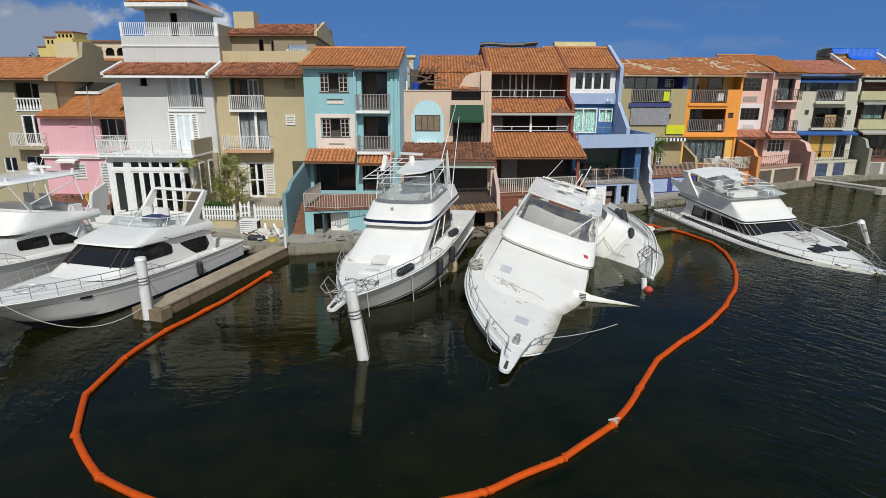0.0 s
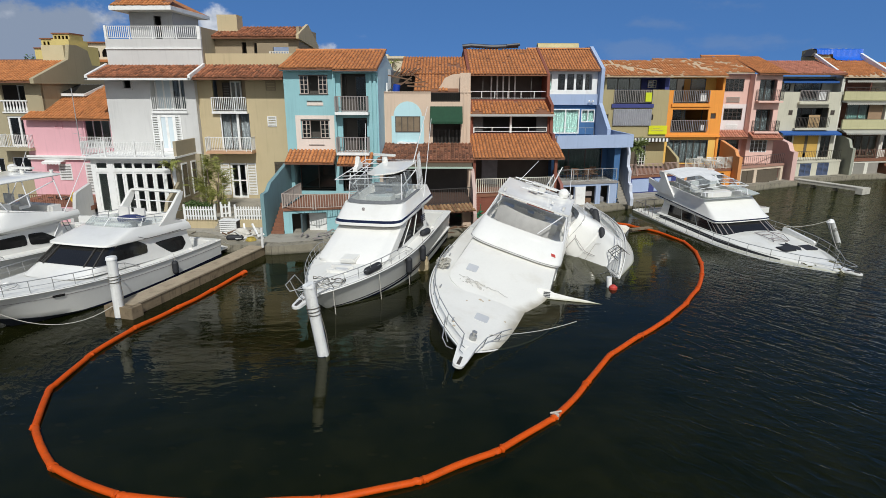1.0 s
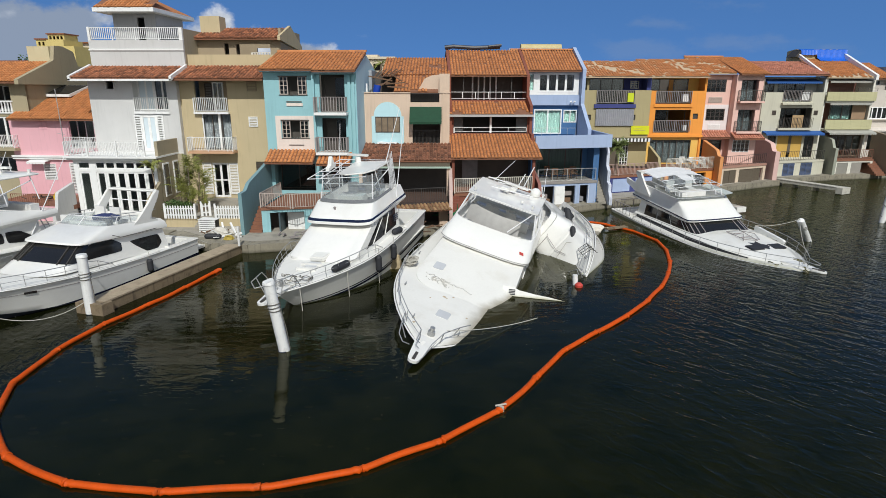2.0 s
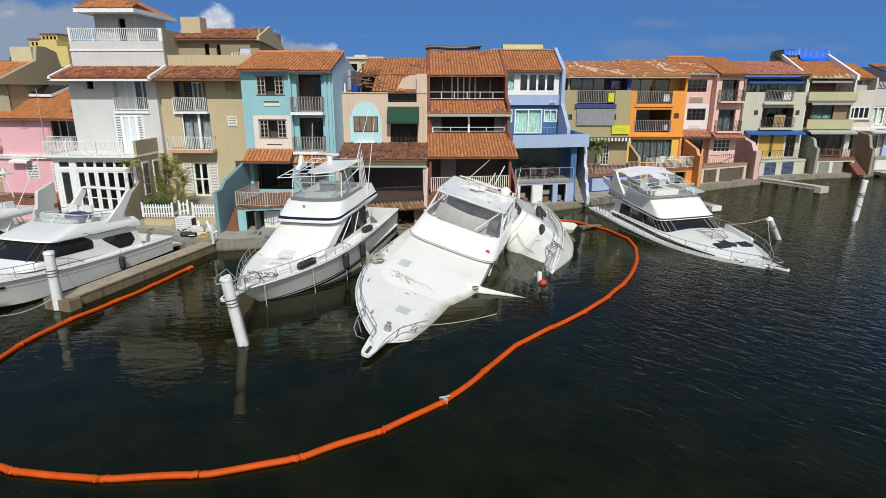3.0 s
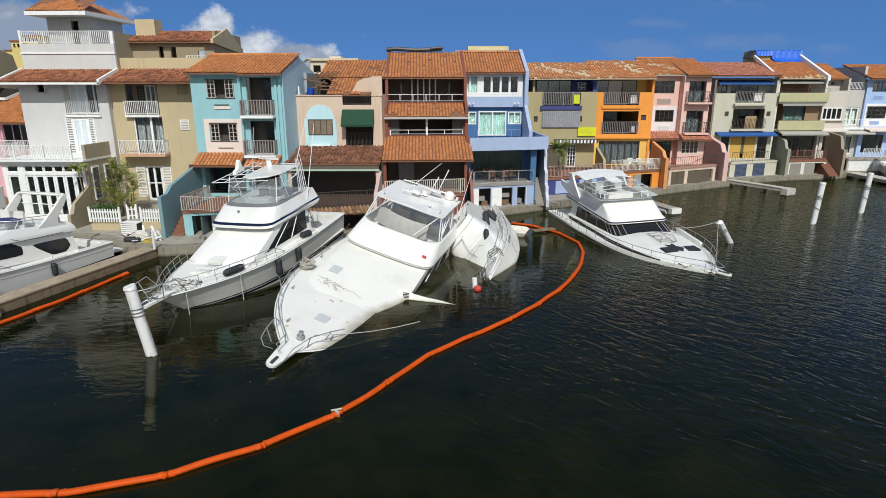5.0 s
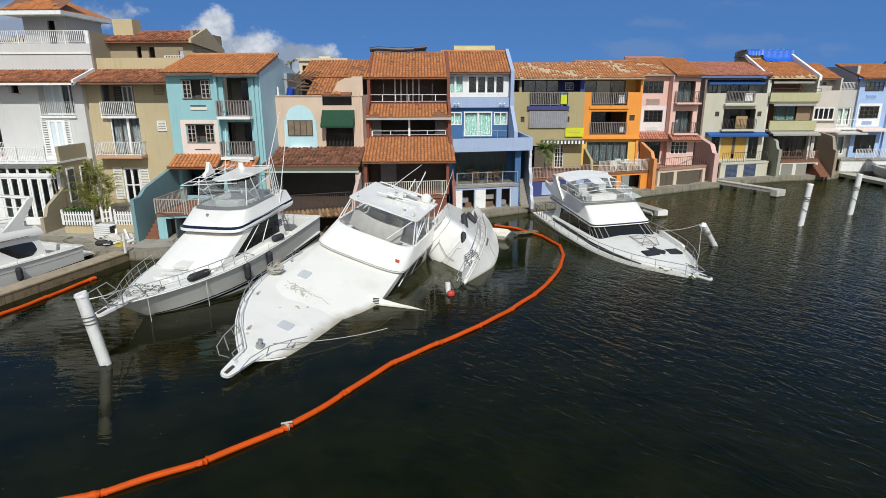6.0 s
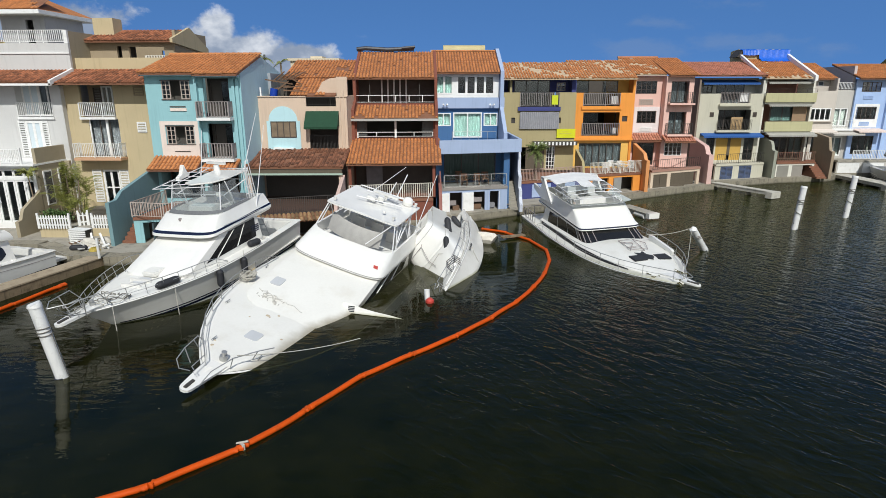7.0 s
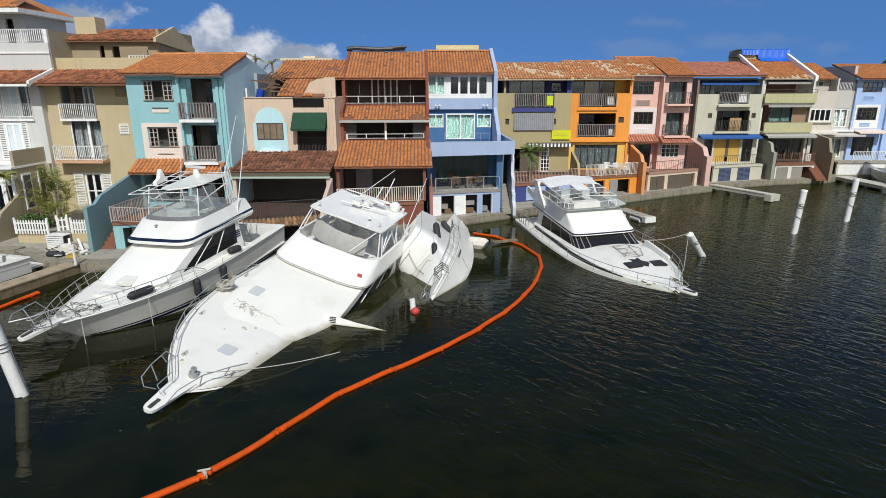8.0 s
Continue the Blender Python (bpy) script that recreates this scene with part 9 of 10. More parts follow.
def yacht(M, label):
    """A long motor yacht, low in the water: raised trunk, glazed deckhouse, flybridge with a radar arch and soft top."""
    bt = thing("motor_yacht", M, label, "boat", "moored boats")
    L, B = 16.4, 5.75
    P = hull_line(L, B, 0.74, 1.84, 3.05, 0.15, bend=0.95, stern=0.88, chine=1.0)
    hull(bt, L, P, 0.3, stripes=(), rub=GEL, cockpit_z=0.62, material=SLIMED, deck_mat=SLIMED, draft_mat=GEL_DIRTY)
    # pulpit, knocked round to port
    bm = bmesh.new()
    pz = P.sheer(1.0)
    prism(bm, [(14.9, -0.45), (16.1, 0.1), (16.8, 0.5), (16.9, 0.68), (16.75, 0.82), (16.1, 0.66), (15.1, 0.5)], pz - 0.02, pz + 0.09, axis="z")
    bmesh.ops.bevel(bm, geom=bm.edges[:], offset=0.025, segments=2, affect="EDGES")
    pul = part("pulpit", bm, GEL, bt)
    bm = bmesh.new()
    tube(bm, [(16.25, 0.36, pz + 0.1), (16.75, 0.66, pz + 0.13)], 0.05, 8)
    part("anchor_roller", bm, DARKBAR, pul)
    pipe_frame(bt, [[(0.15, y, 0.72), (0.1, y, 1.45)] for y in (-2.4, -1.6, -0.8, 0.0, 0.8, 1.6, 2.4)] + [[(0.1, -2.4, 1.45), (0.1, 2.4, 1.45)]] + [[(x, y, P.sheer(x / L) + 0.02), (x, y, P.sheer(x / L) + 0.72)] for x in (0.6, 1.1, 1.6, 2.1, 2.7) for y in (-P.half(x / L) + 0.14,)] + [[(0.1, -2.4, 1.45), (2.7, -P.half(2.7 / L) + 0.14, P.sheer(2.7 / L) + 0.72)]], r=0.024, material=GREYBAR, name="stern_rail")
    # raised trunk along the deck, its top cambered
    def wide(x):
        return min(2.06 + 0.035 * x, P.half(x / L) - 0.45)

    def high(x):
        return 0.31 - 0.27 * max(0.0, min(1.0, (x - 10.5) / 5.0)) ** 1.2

    def top_z(x, y):
        k = min(1.0, abs(y) / max(wide(x), 0.05))
        return P.sheer(x / L) + high(x) + 0.20 * (1 - k * k) * min(1.0, (15.8 - x) / 3.0)
    xs = [2.6 + 12.7 * i / 32 for i in range(33)]
    bm = bmesh.new()
    rows = []
    for x in xs:
        w, z = wide(x), P.sheer(x / L)
        row = [(x, -w, z + 0.01), (x, -w + 0.02, z + high(x) - 0.05), (x, -w + 0.07, z + high(x))]
        row += [(x, w * k, top_z(x, w * k)) for k in (-0.8, -0.5, -0.2, 0.2, 0.5, 0.8)]
        row += [(x, w - 0.07, z + high(x)), (x, w - 0.02, z + high(x) - 0.05), (x, w, z + 0.01)]
        rows.append([bm.verts.new(p) for p in row])
    for r, q in zip(rows, rows[1:]):
        for k in range(len(r) - 1):
            bm.faces.new((r[k], q[k], q[k + 1], r[k + 1]))
    bm.faces.new(rows[0])
    bm.faces.new(rows[-1])
    bmesh.ops.recalc_face_normals(bm, faces=bm.faces)
    trunk_ = part("trunk_cabin", bm, SLIMED, bt, "raised white trunk with a long dark side band", smooth=True)
    for sgn in (1, -1):
        bm = bmesh.new()
        band = [[bm.verts.new((x, sgn * (wide(x) + 0.012 - 0.02 * f), P.sheer(x / L) + f * (high(x) - 0.05))) for f in (0.12, 0.95)] for x in xs if 2.9 < x < 13.9]
        for r, q in zip(band, band[1:]):
            bm.faces.new((r[0], q[0], q[1], r[1]))
        part("side_band", bm, RUBBER, trunk_)
    r0 = ring(2.6, 10.2, 2.0, 1.60, r=1.2, zb=0.95, sq=0.5)
    r1 = ring(2.7, 9.8, 1.98, 1.76, r=1.0, zb=1.24, sq=0.38)
    r2 = ring(2.9, 8.55, 1.84, 2.32, r=0.8, zb=2.2, sq=0.36)
    c = loft(bt, "deckhouse", [r0, r1, r2], GEL)
    m = len(r1) - 1
    pane_on(c, r1, r2, 5.9, m - 5.9, 0.06, 0.95, name="windscreen")
    for k in (6.4, 7.6, 9.4, m / 2 - 1.2, m / 2 + 1.2, m - 9.4, m - 7.6, m - 6.4):
        a, b = r1[int(k)].lerp(r1[int(k) + 1], k % 1), r2[int(k)].lerp(r2[int(k) + 1], k % 1)
        bm = bmesh.new()
        beam(bm, a + Vector((0.03, 0, 0.02)), b + Vector((0.03, 0, 0.02)), 0.045, 0.04)
        part("windscreen_post", bm, GREYBAR, c)
    for s in (0, 1):
        for i0, i1 in ((0.95, 2.55), (2.62, 4.25), (4.32, 5.8)):
            a, b = (i0, i1) if s == 0 else (m - i1, m - i0)
            pane_on(c, r1, r2, a, b, 0.06, 0.86)
    v0 = ring(2.0, 8.75, 1.98, 2.24, r=0.7, sq=0.35)
    v1 = ring(1.9, 8.9, 2.02, 2.33, r=0.7, sq=0.35)
    v2 = ring(1.9, 8.85, 2.0, 2.46, r=0.7, sq=0.35)
    v3 = ring(2.0, 8.6, 1.92, 2.57, r=0.7, sq=0.35)
    f1 = ring(2.2, 7.2, 1.86, 3.4, r=0.7, sq=0.35)
    f2 = ring(2.4, 7.0, 1.76, 3.4, r=0.7, sq=0.35)
    f3 = ring(2.4, 6.9, 1.7, 2.8, r=0.7, sq=0.35)
    fb = loft(bt, "flybridge", [v0, v1, v2, v3, f1, f2, f3], GEL, base=True)
    pane_on(fb, v1, v2, 0, m - 0.01, 0.35, 0.95, material=NAVY, off=0.012, name="band")
    g0, g1 = ring(2.3, 7.2, 1.86, 3.42, r=0.7, sq=0.35), ring(2.5, 7.65, 2.05, 3.66, r=0.7, sq=0.35)
    bm = bmesh.new()
    for i in range(3, len(g0) - 4):
        bm.faces.new([bm.verts.new(p) for p in (g0[i], g0[i + 1], g1[i + 1], g1[i])])
    part("wind_deflector", bm, surface("clouded_screen", (0.56, 0.60, 0.57), rough=0.22, vary=0.2, scale=2), fb, "clouded pale wind deflector")
    for sgn in (1, -1):
        bm = bmesh.new()
        prism(bm, [(0.9, 3.05), (0.8, 3.4), (2.1, 3.3), (2.35, 3.75), (2.05, 4.02), (2.3, 4.2), (2.75, 4.07), (3.3, 3.5), (4.2, 2.75), (2.2, 2.7)], sgn * 1.95 - 0.07, sgn * 1.95 + 0.07, axis="y")
        part("arch_leg", bm, GEL, bt)
    boxes("arch_top", [(2.1, 2.7, -2.02, 2.02, 4.05, 4.2)], GEL, bt)
    # soft top, sagging between bows
    bm = bmesh.new()
    nx, ny = 10, 8
    g = [[bm.verts.new((2.2 + 4.4 * i / nx, -1.75 + 3.5 * j / ny, 4.21 - 0.22 * (i / nx) ** 2 + 0.16 * math.sin(math.pi * j / ny) - 0.04 * (i % 3 == 1))) for j in range(ny + 1)] for i in range(nx + 1)]
    for i in range(nx):
        for j in range(ny):
            if i < 5 or (i < 8 and j in (3, 4)):
                bm.faces.new((g[i][j], g[i + 1][j], g[i + 1][j + 1], g[i][j + 1]))
    part("soft_top", bm, surface("torn_white_canvas", (0.66, 0.66, 0.65), rough=0.8, vary=0.15, scale=3), bt, "torn white canvas top", smooth=True)
    pipe_frame(bt, [[(x, -1.75, z - 0.02), (x, 0, z + 0.1), (x, 1.75, z - 0.02)] for x, z in ((3.4, 4.21), (4.2, 4.18), (5.1, 4.14), (6.0, 4.06), (6.6, 4.01))] + [[(6.6, s * 1.75, 3.99), (5.4, s * 1.7, 3.4)] for s in (1, -1)] + [[(5.0, s * 1.75, 4.11), (6.2, s * 1.7, 3.4)] for s in (1, -1)] + [[(2.4, s * 1.75, 4.19), (6.6, s * 1.75, 3.99)] for s in (1, -1)], material=ALU)
    bm = bmesh.new()
    for i in range(5, 9):
        for j in range(ny):
            if j not in (3, 4) or i == 8:
                bm.faces.new([bm.verts.new((2.2 + 4.4 * a / nx, -1.75 + 3.5 * b / ny, 4.215 - 0.22 * (a / nx) ** 2 + 0.16 * math.sin(math.pi * b / ny) - 0.05 * (b % 2))) for a, b in ((i, j), (i + 1, j), (i + 1, j + 1), (i, j + 1))])
    part("clear_panel", bm, ACRYLIC, bt, "clear vinyl forward panel of the top")
    hand = [p + Vector((-0.15, 0, 0.36)) for p in f2[2:-2]]
    pipe_frame(bt, [hand] + [[f2[k], f2[k] + Vector((-0.15, 0, 0.36))] for k in range(3, len(f2) - 3, 2)], r=0.018, material=ALU, name="flybridge_rail")
    for x, y in ((5.3, -0.7), (5.3, 0.7), (3.9, -0.9), (3.9, 0.9)):
        seat(bt, x - 0.6, y, 2.8)
    boxes("console", [(5.6, 6.2, -0.9, 0.9, 2.8, 3.55)], GEL, bt)
    rail_line(bt, P, 0.2, 0.975, 0.62, step=10)
    # bent rails of a dinghy cradle lying on the trunk
    cradle = [[(10.0, -0.1), (11.9, -0.3), (12.0, 0.5), (10.1, 0.75), (10.0, -0.1)], [(10.6, -0.15), (10.7, 0.65)], [(11.3, -0.22), (11.4, 0.6)], [(9.9, 0.9), (10.9, 1.15), (11.8, 0.8), (11.5, -0.25)], [(10.3, -0.1), (11.0, 0.3), (11.8, -0.3)]]
    pipe_frame(bt, [[(x, y, top_z(x, y) + (0.12 if k % 2 else 0.03)) for k, (x, y) in enumerate(line)] for line in cradle], r=0.02, material=GREYBAR, name="dinghy_cradle")
    rnd = random.Random(3)
    bm = bmesh.new()
    c0 = bm.verts.new((12.75, 0.15, top_z(12.75, 0.15) + 0.06))
    rim_ = []
    for k in range(16):
        a, q = 2 * math.pi * k / 16, rnd.uniform(0.45, 1.0)
        x, y = 12.75 + 0.85 * q * math.cos(a), 0.1 + 0.55 * q * math.sin(a)
        rim_.append(bm.verts.new((x, y, top_z(x, y) + 0.018)))
    for k in range(16):
        bm.faces.new((c0, rim_[k], rim_[(k + 1) % 16]))
    part("canvas_rag", bm, RUBBER, bt)
    # two smoked deck hatches
    for x, y in ((12.95, -0.45), (12.95, 1.0)):
        bm = bmesh.new()
        z = top_z(x, y)
        prism(bm, [(x - 0.36, y - 0.4), (x + 0.36, y - 0.4), (x + 0.36, y + 0.4), (x - 0.36, y + 0.4)], z - 0.05, z + 0.055, axis="z")
        bmesh.ops.bevel(bm, geom=bm.edges[:], offset=0.03, segments=2, affect="EDGES")
        part("deck_hatch", bm, RUBBER, bt, "smoked deck hatch", smooth=True)
    # weed and old line caught on the bow
    weed = surface("caught_weed", (0.10, 0.09, 0.03), rough=0.95, vary=0.5, scale=9)
    for k in range(26):
        x = rnd.uniform(14.4, 16.3)
        w = max(P(min(x / L, 0.995), 1.0).y - 0.1, 0.1)
        y = w * rnd.choice((rnd.uniform(0.6, 1.0), rnd.uniform(-1.0, 1.0)))
        z = P.sheer(min(x / L, 1.0)) + 0.06
        bm = bmesh.new()
        a = rnd.uniform(0, 6.3)
        ln = rnd.uniform(0.1, 0.3)
        tube(bm, [(x, y, z), (x + ln * math.cos(a), y + ln * math.sin(a), z + rnd.uniform(0.0, 0.10)), (x + 1.7 * ln * math.cos(a + 0.7), y + 1.7 * ln * math.sin(a + 0.7), z - 0.02)], rnd.uniform(0.015, 0.04), 5)
        part("weed", bm, weed, bt, "brown weed caught on the bow")
    # white davit lying over the port side
    bm = bmesh.new()
    prism(bm, [(9.9, 1.68), (9.9, 2.12), (10.2, 2.16), (12.25, 2.02), (12.4, 1.95), (12.3, 1.72), (11.9, 1.85), (10.6, 1.82), (10.3, 1.68)], 1.98, 2.14, axis="y")
    part("davit", bm, GEL, bt)
    return bt, P


M5 = placed((17.42, 45.54), -75.6, -0.42, 4.9, 1.5)
b5, P5 = yacht(M5, "white motor yacht with its bow settled under water")

# ---- orange containment boom ----
def spline(pts, n=14):
    out = []
    V = [Vector((*p, 0)) for p in pts]
    for i in range(len(V) - 1):
        a, b, c, d = V[max(i - 1, 0)], V[i], V[i + 1], V[min(i + 2, len(V) - 1)]
        for k in range(n):
            t = k / n
            out.append(0.5 * ((2 * b) + (c - a) * t + (2 * a - 5 * b + 4 * c - d) * t * t + (3 * b - a - 3 * c + d) * t ** 3))
    return out + [V[-1]]


def boom():
    line = spline([(-9.4, 28.6), (-10.15, 24.6), (-11.28, 20.07), (-10.9, 15.56), (-7.9, 12.17), (-3.55, 11.28), (0.88, 12.3), (4.53, 15.29), (7.09, 19.44), (10.27, 22.9), (13.05, 26.9), (15.1, 32.0), (15.5, 36.2), (13.9, 39.55), (11.82, 41.18)], n=40)
    bt = thing("containment_boom", Matrix.Translation((0, 0, 0)), "floating orange spill boom curving round the sunken boats", "boom")
    # sections of one length, counted both ways from the grey connector
    def joints(pts, step=2.335):
        out = [pts[0]]
        for p, q in zip(pts, pts[1:]):
            if (q - out[-1]).length >= step:
                out.append(q)
        return out + [pts[-1]]
    mid = 7 * 40
    back = joints(line[mid::-1])[::-1]
    marks = back[:-1] + joints(line[mid:])
    linked = len(back) - 2
    rnd = random.Random(8)
    for i, (a, b) in enumerate(zip(marks, marks[1:])):
        d = (b - a).normalized()
        side = Vector((-d.y, d.x, 0))
        bow = side * rnd.uniform(-0.05, 0.05)
        bm = bmesh.new()
        L = (b - a).length
        prev = None
        kink = [rnd.uniform(-0.03, 0.03) for _ in range(4)]
        for k in range(29):
            t = 0.5 - 0.5 * math.cos(math.pi * k / 28)
            e_ = min(t, 1 - t) * L
            # full float, bunched collar, then a flat pinch where two sections are laced together
            r = 0.090 * (0.88 if e_ < 0.012 else 1.06 if e_ < 0.13 else 1.0)
            wob = (0.09 if e_ < 0.22 else 0.012)
            p = a + d * (L * t) + bow * math.sin(math.pi * t) + side * (kink[k % 4] if e_ < 0.25 else 0) + Vector((0, 0, 0.06 + 0.012 * math.sin(5 * t + i)))
            cur = []
            for j in range(14):
                w = 2 * math.pi * j / 14
                rr = r * (1 + wob * rnd.uniform(-1, 1))
                cur.append(bm.verts.new(p + side * (rr * 1.08 * math.cos(w)) + Vector((0, 0, rr * 0.92 * math.sin(w)))))
            if prev:
                for j in range(14):
                    bm.faces.new((prev[j], prev[(j + 1) % 14], cur[(j + 1) % 14], cur[j]))
            else:
                bm.faces.new(cur[::-1])
            prev = cur
        bm.faces.new(prev)
        f = part("float_section", bm, BOOM, bt, smooth=True)
        # skirt hanging under the float
        bm = bmesh.new()
        beam(bm, a + Vector((0, 0, -0.16)), b + Vector((0, 0, -0.16)), 0.03, 0.28)
        part("skirt", bm, BOOMSKIRT, f)
        if i == linked:
            bm = bmesh.new()
            q = b + Vector((0, 0, 0.06))
            beam(bm, q - d * 0.04, q + d * 0.04, 0.21, 0.23)
            beam(bm, q - d * 0.12 + side * 0.12 + Vector((0, 0, 0.1)), q + d * 0.14 - side * 0.1 + Vector((0, 0, 0.16)), 0.05, 0.05)
            bmesh.ops.bevel(bm, geom=bm.edges[:], offset=0.012, segments=1, affect="EDGES")
            part("connector", bm, ROPE, f, "grey toggle connector")


boom()


# ---- plants ----
def palm(x, y, z, height, n=14, length=1.9, label="green palm with drooping fronds", seed=0, lean=(0, 0), trunk_r=0.09, rise=(0.1, 1.25), droop=0.95, leaf=None):
    rnd = random.Random(seed)
    p = thing("palm", Matrix.Translation((x, y, z)), label, "palm tree", "palms")
    bm = bmesh.new()
    tube(bm, [(lean[0] * t * t, lean[1] * t * t, height * t) for t in (0, 0.3, 0.6, 1.0)], trunk_r, 8, r2=trunk_r * 0.7)
    part("trunk", bm, TRUNK, p, smooth=True)
    top = Vector((lean[0], lean[1], height))
    bm = bmesh.new()
    for i in range(n):
        a, el = 2 * math.pi * (i + rnd.random() * 0.7) / n, rnd.uniform(*rise)
        ln = length * rnd.uniform(0.75, 1.1)
        d = Vector((math.cos(a), math.sin(a), 0))
        side = Vector((-d.y, d.x, 0))
        prev = None
        m = 9
        for k in range(m + 1):
            t = k / m
            c = top + d * (ln * t * math.cos(el * (1 - t * 0.5))) + Vector((0, 0, ln * (math.sin(el) * t - droop * t * t * (1.1 - 0.35 * el))))
            if prev:
                for s in (1, -1):
                    w = 0.42 * math.sin(math.pi * min(0.97, 0.12 + t * 0.88)) * length / 1.9
                    for h in (0.25, 0.75):
                        b0 = prev.lerp(c, h)
                        tip = b0 + side * s * w + d * w * 0.55 - Vector((0, 0, w * rnd.uniform(0.35, 0.8)))
                        e = (c - prev) * 0.22
                        bm.faces.new([bm.verts.new(q) for q in (b0 - e, b0 + e, tip)])
            prev = c
    part("crown", bm, leaf or LEAF, p)
    return p


def clump(x, y, z, stems, seed, label):
    """A clump of slender areca stems with arching, upright fronds."""
    rnd = random.Random(seed)
    p = thing("palm", Matrix.Translation((x, y, z)), label, "palm tree", "palms")
    for sx, sy, hgt in stems:
        bm = bmesh.new()
        tip = Vector((sx * 1.5, sy * 1.4, hgt))
        tube(bm, [(sx, sy, 0), (sx * 1.2, sy * 1.2, hgt * 0.5), tip], 0.05, 7, r2=0.035)
        st = part("trunk", bm, TRUNK, p, smooth=True)
        bm = bmesh.new()
        for i in range(9):
            a, el = rnd.uniform(0, 6.28), rnd.uniform(0.8, 1.46)
            ln = rnd.uniform(1.3, 2.2)
            d = Vector((math.cos(a), math.sin(a), 0))
            side = Vector((-d.y, d.x, 0))
            prev = None
            for k in range(10):
                t = k / 9
                c = tip + d * (ln * t * math.cos(el) * (1 + 0.25 * t)) + Vector((0, 0, ln * (math.sin(el) * t - 0.55 * t * t * t)))
                if prev and k > 1:
                    w = 0.30 * math.sin(math.pi * min(0.96, 0.15 + t * 0.85))
                    for s_ in (1, -1):
                        for hh in (0.15, 0.5, 0.85):
                            q = prev.lerp(c, hh)
                            e = (c - prev) * 0.10
                            tp = q + side * s_ * w * rnd.uniform(0.7, 1.1) + (c - prev).normalized() * w * 0.7 - Vector((0, 0, w * rnd.uniform(0.1, 0.7)))
                            bm.faces.new([bm.verts.new(v) for v in (q - e, q + e, tp)])
                prev = c
        part("fronds", bm, LEAF, st)
    return p


clump(-14.95, 38.4, 1.1, [(-0.35, 0.1, 2.3), (-0.1, -0.2, 3.0), (0.15, 0.15, 2.1), (0.35, -0.1, 2.7), (0.25, 0.3, 1.4), (-0.3, -0.3, 1.2), (0.1, -0.4, 0.8), (0.45, 0.2, 1.8), (-0.4, 0.0, 0.5), (0.5, -0.2, 0.4), (-0.2, 0.2, 2.0), (0.3, -0.3, 1.0)], 21, "yellow-green areca palm clump in the front garden")
clump(-15.75, 38.3, 1.1, [(-0.1, 0.0, 1.3), (0.15, 0.1, 1.8)], 22, "slender yellow-green areca palm by the parapet")
palm(-17.3, 37.9, 1.0, 3.3, 18, 1.0, "small slender garden palm beside the glazed bay", 5, (-0.15, 0), 0.05, (0.0, 1.3), 0.8)
palm(16.6, 50.9, 2.0, 2.5, 36, 1.5, "single bushy palm on the tiled terrace", 6, (0, 0), 0.15, (-0.3, 1.4), 0.7, surface("dark_palm_leaf", (0.10, 0.13, 0.03), rough=0.6, vary=0.3, scale=4, island=0.5))
palm(-12.6, 70.0, 0.4, 12.4, 7, 1.7, "wind-stripped palm behind the roofs", 7, (0.5, 0), 0.16)
palm(-10.2, 71.0, 0.4, 12.0, 5, 1.6, "wind-stripped palm behind the roofs", 8, (-0.4, 0), 0.16)
palm(-7.4, 74.0, 0.4, 11.9, 6, 1.7, "wind-stripped palm behind the roofs", 9, (0.6, 0), 0.16)


def shrub(x, y, z, r, h, seed, label="dense green shrub in the front garden"):
    rnd = random.Random(seed)
    p = thing("shrub", Matrix.Translation((x, y, z)), label, "shrub")
    bm = bmesh.new()
    for k in range(5):
        a = k * 1.3
        tube(bm, [(0, 0, 0), (0.5 * r * math.cos(a), 0.5 * r * math.sin(a), h * 0.6)], 0.03, 5, r2=0.01)
    part("stems", bm, TRUNK, p)
    bm = bmesh.new()
    for i in range(420):
        a, e, q = rnd.uniform(0, 6.28), rnd.uniform(-0.2, 1.5), rnd.uniform(0.45, 1.0) ** 0.5 * (0.8 + 0.25 * math.sin(3 * i))
        c = Vector((r * q * math.cos(a) * math.cos(e), r * q * math.sin(a) * math.cos(e), h * 0.45 + h * 0.55 * q * math.sin(e)))
        d = Vector((rnd.uniform(-1, 1), rnd.uniform(-1, 1), rnd.uniform(-0.3, 1))).normalized() * rnd.uniform(0.10, 0.2)
        s = d.cross(Vector((rnd.uniform(-1, 1), rnd.uniform(-1, 1), 1))).normalized() * 0.06
        bm.faces.new([bm.verts.new(v) for v in (c - s, c + d, c + s)])
    part("leaves", bm, BUSH, p, kind="stuff")


shrub(-15.9, 37.3, 1.0, 0.8, 1.1, 1)
shrub(-15.2, 37.5, 1.0, 0.6, 1.0, 3)


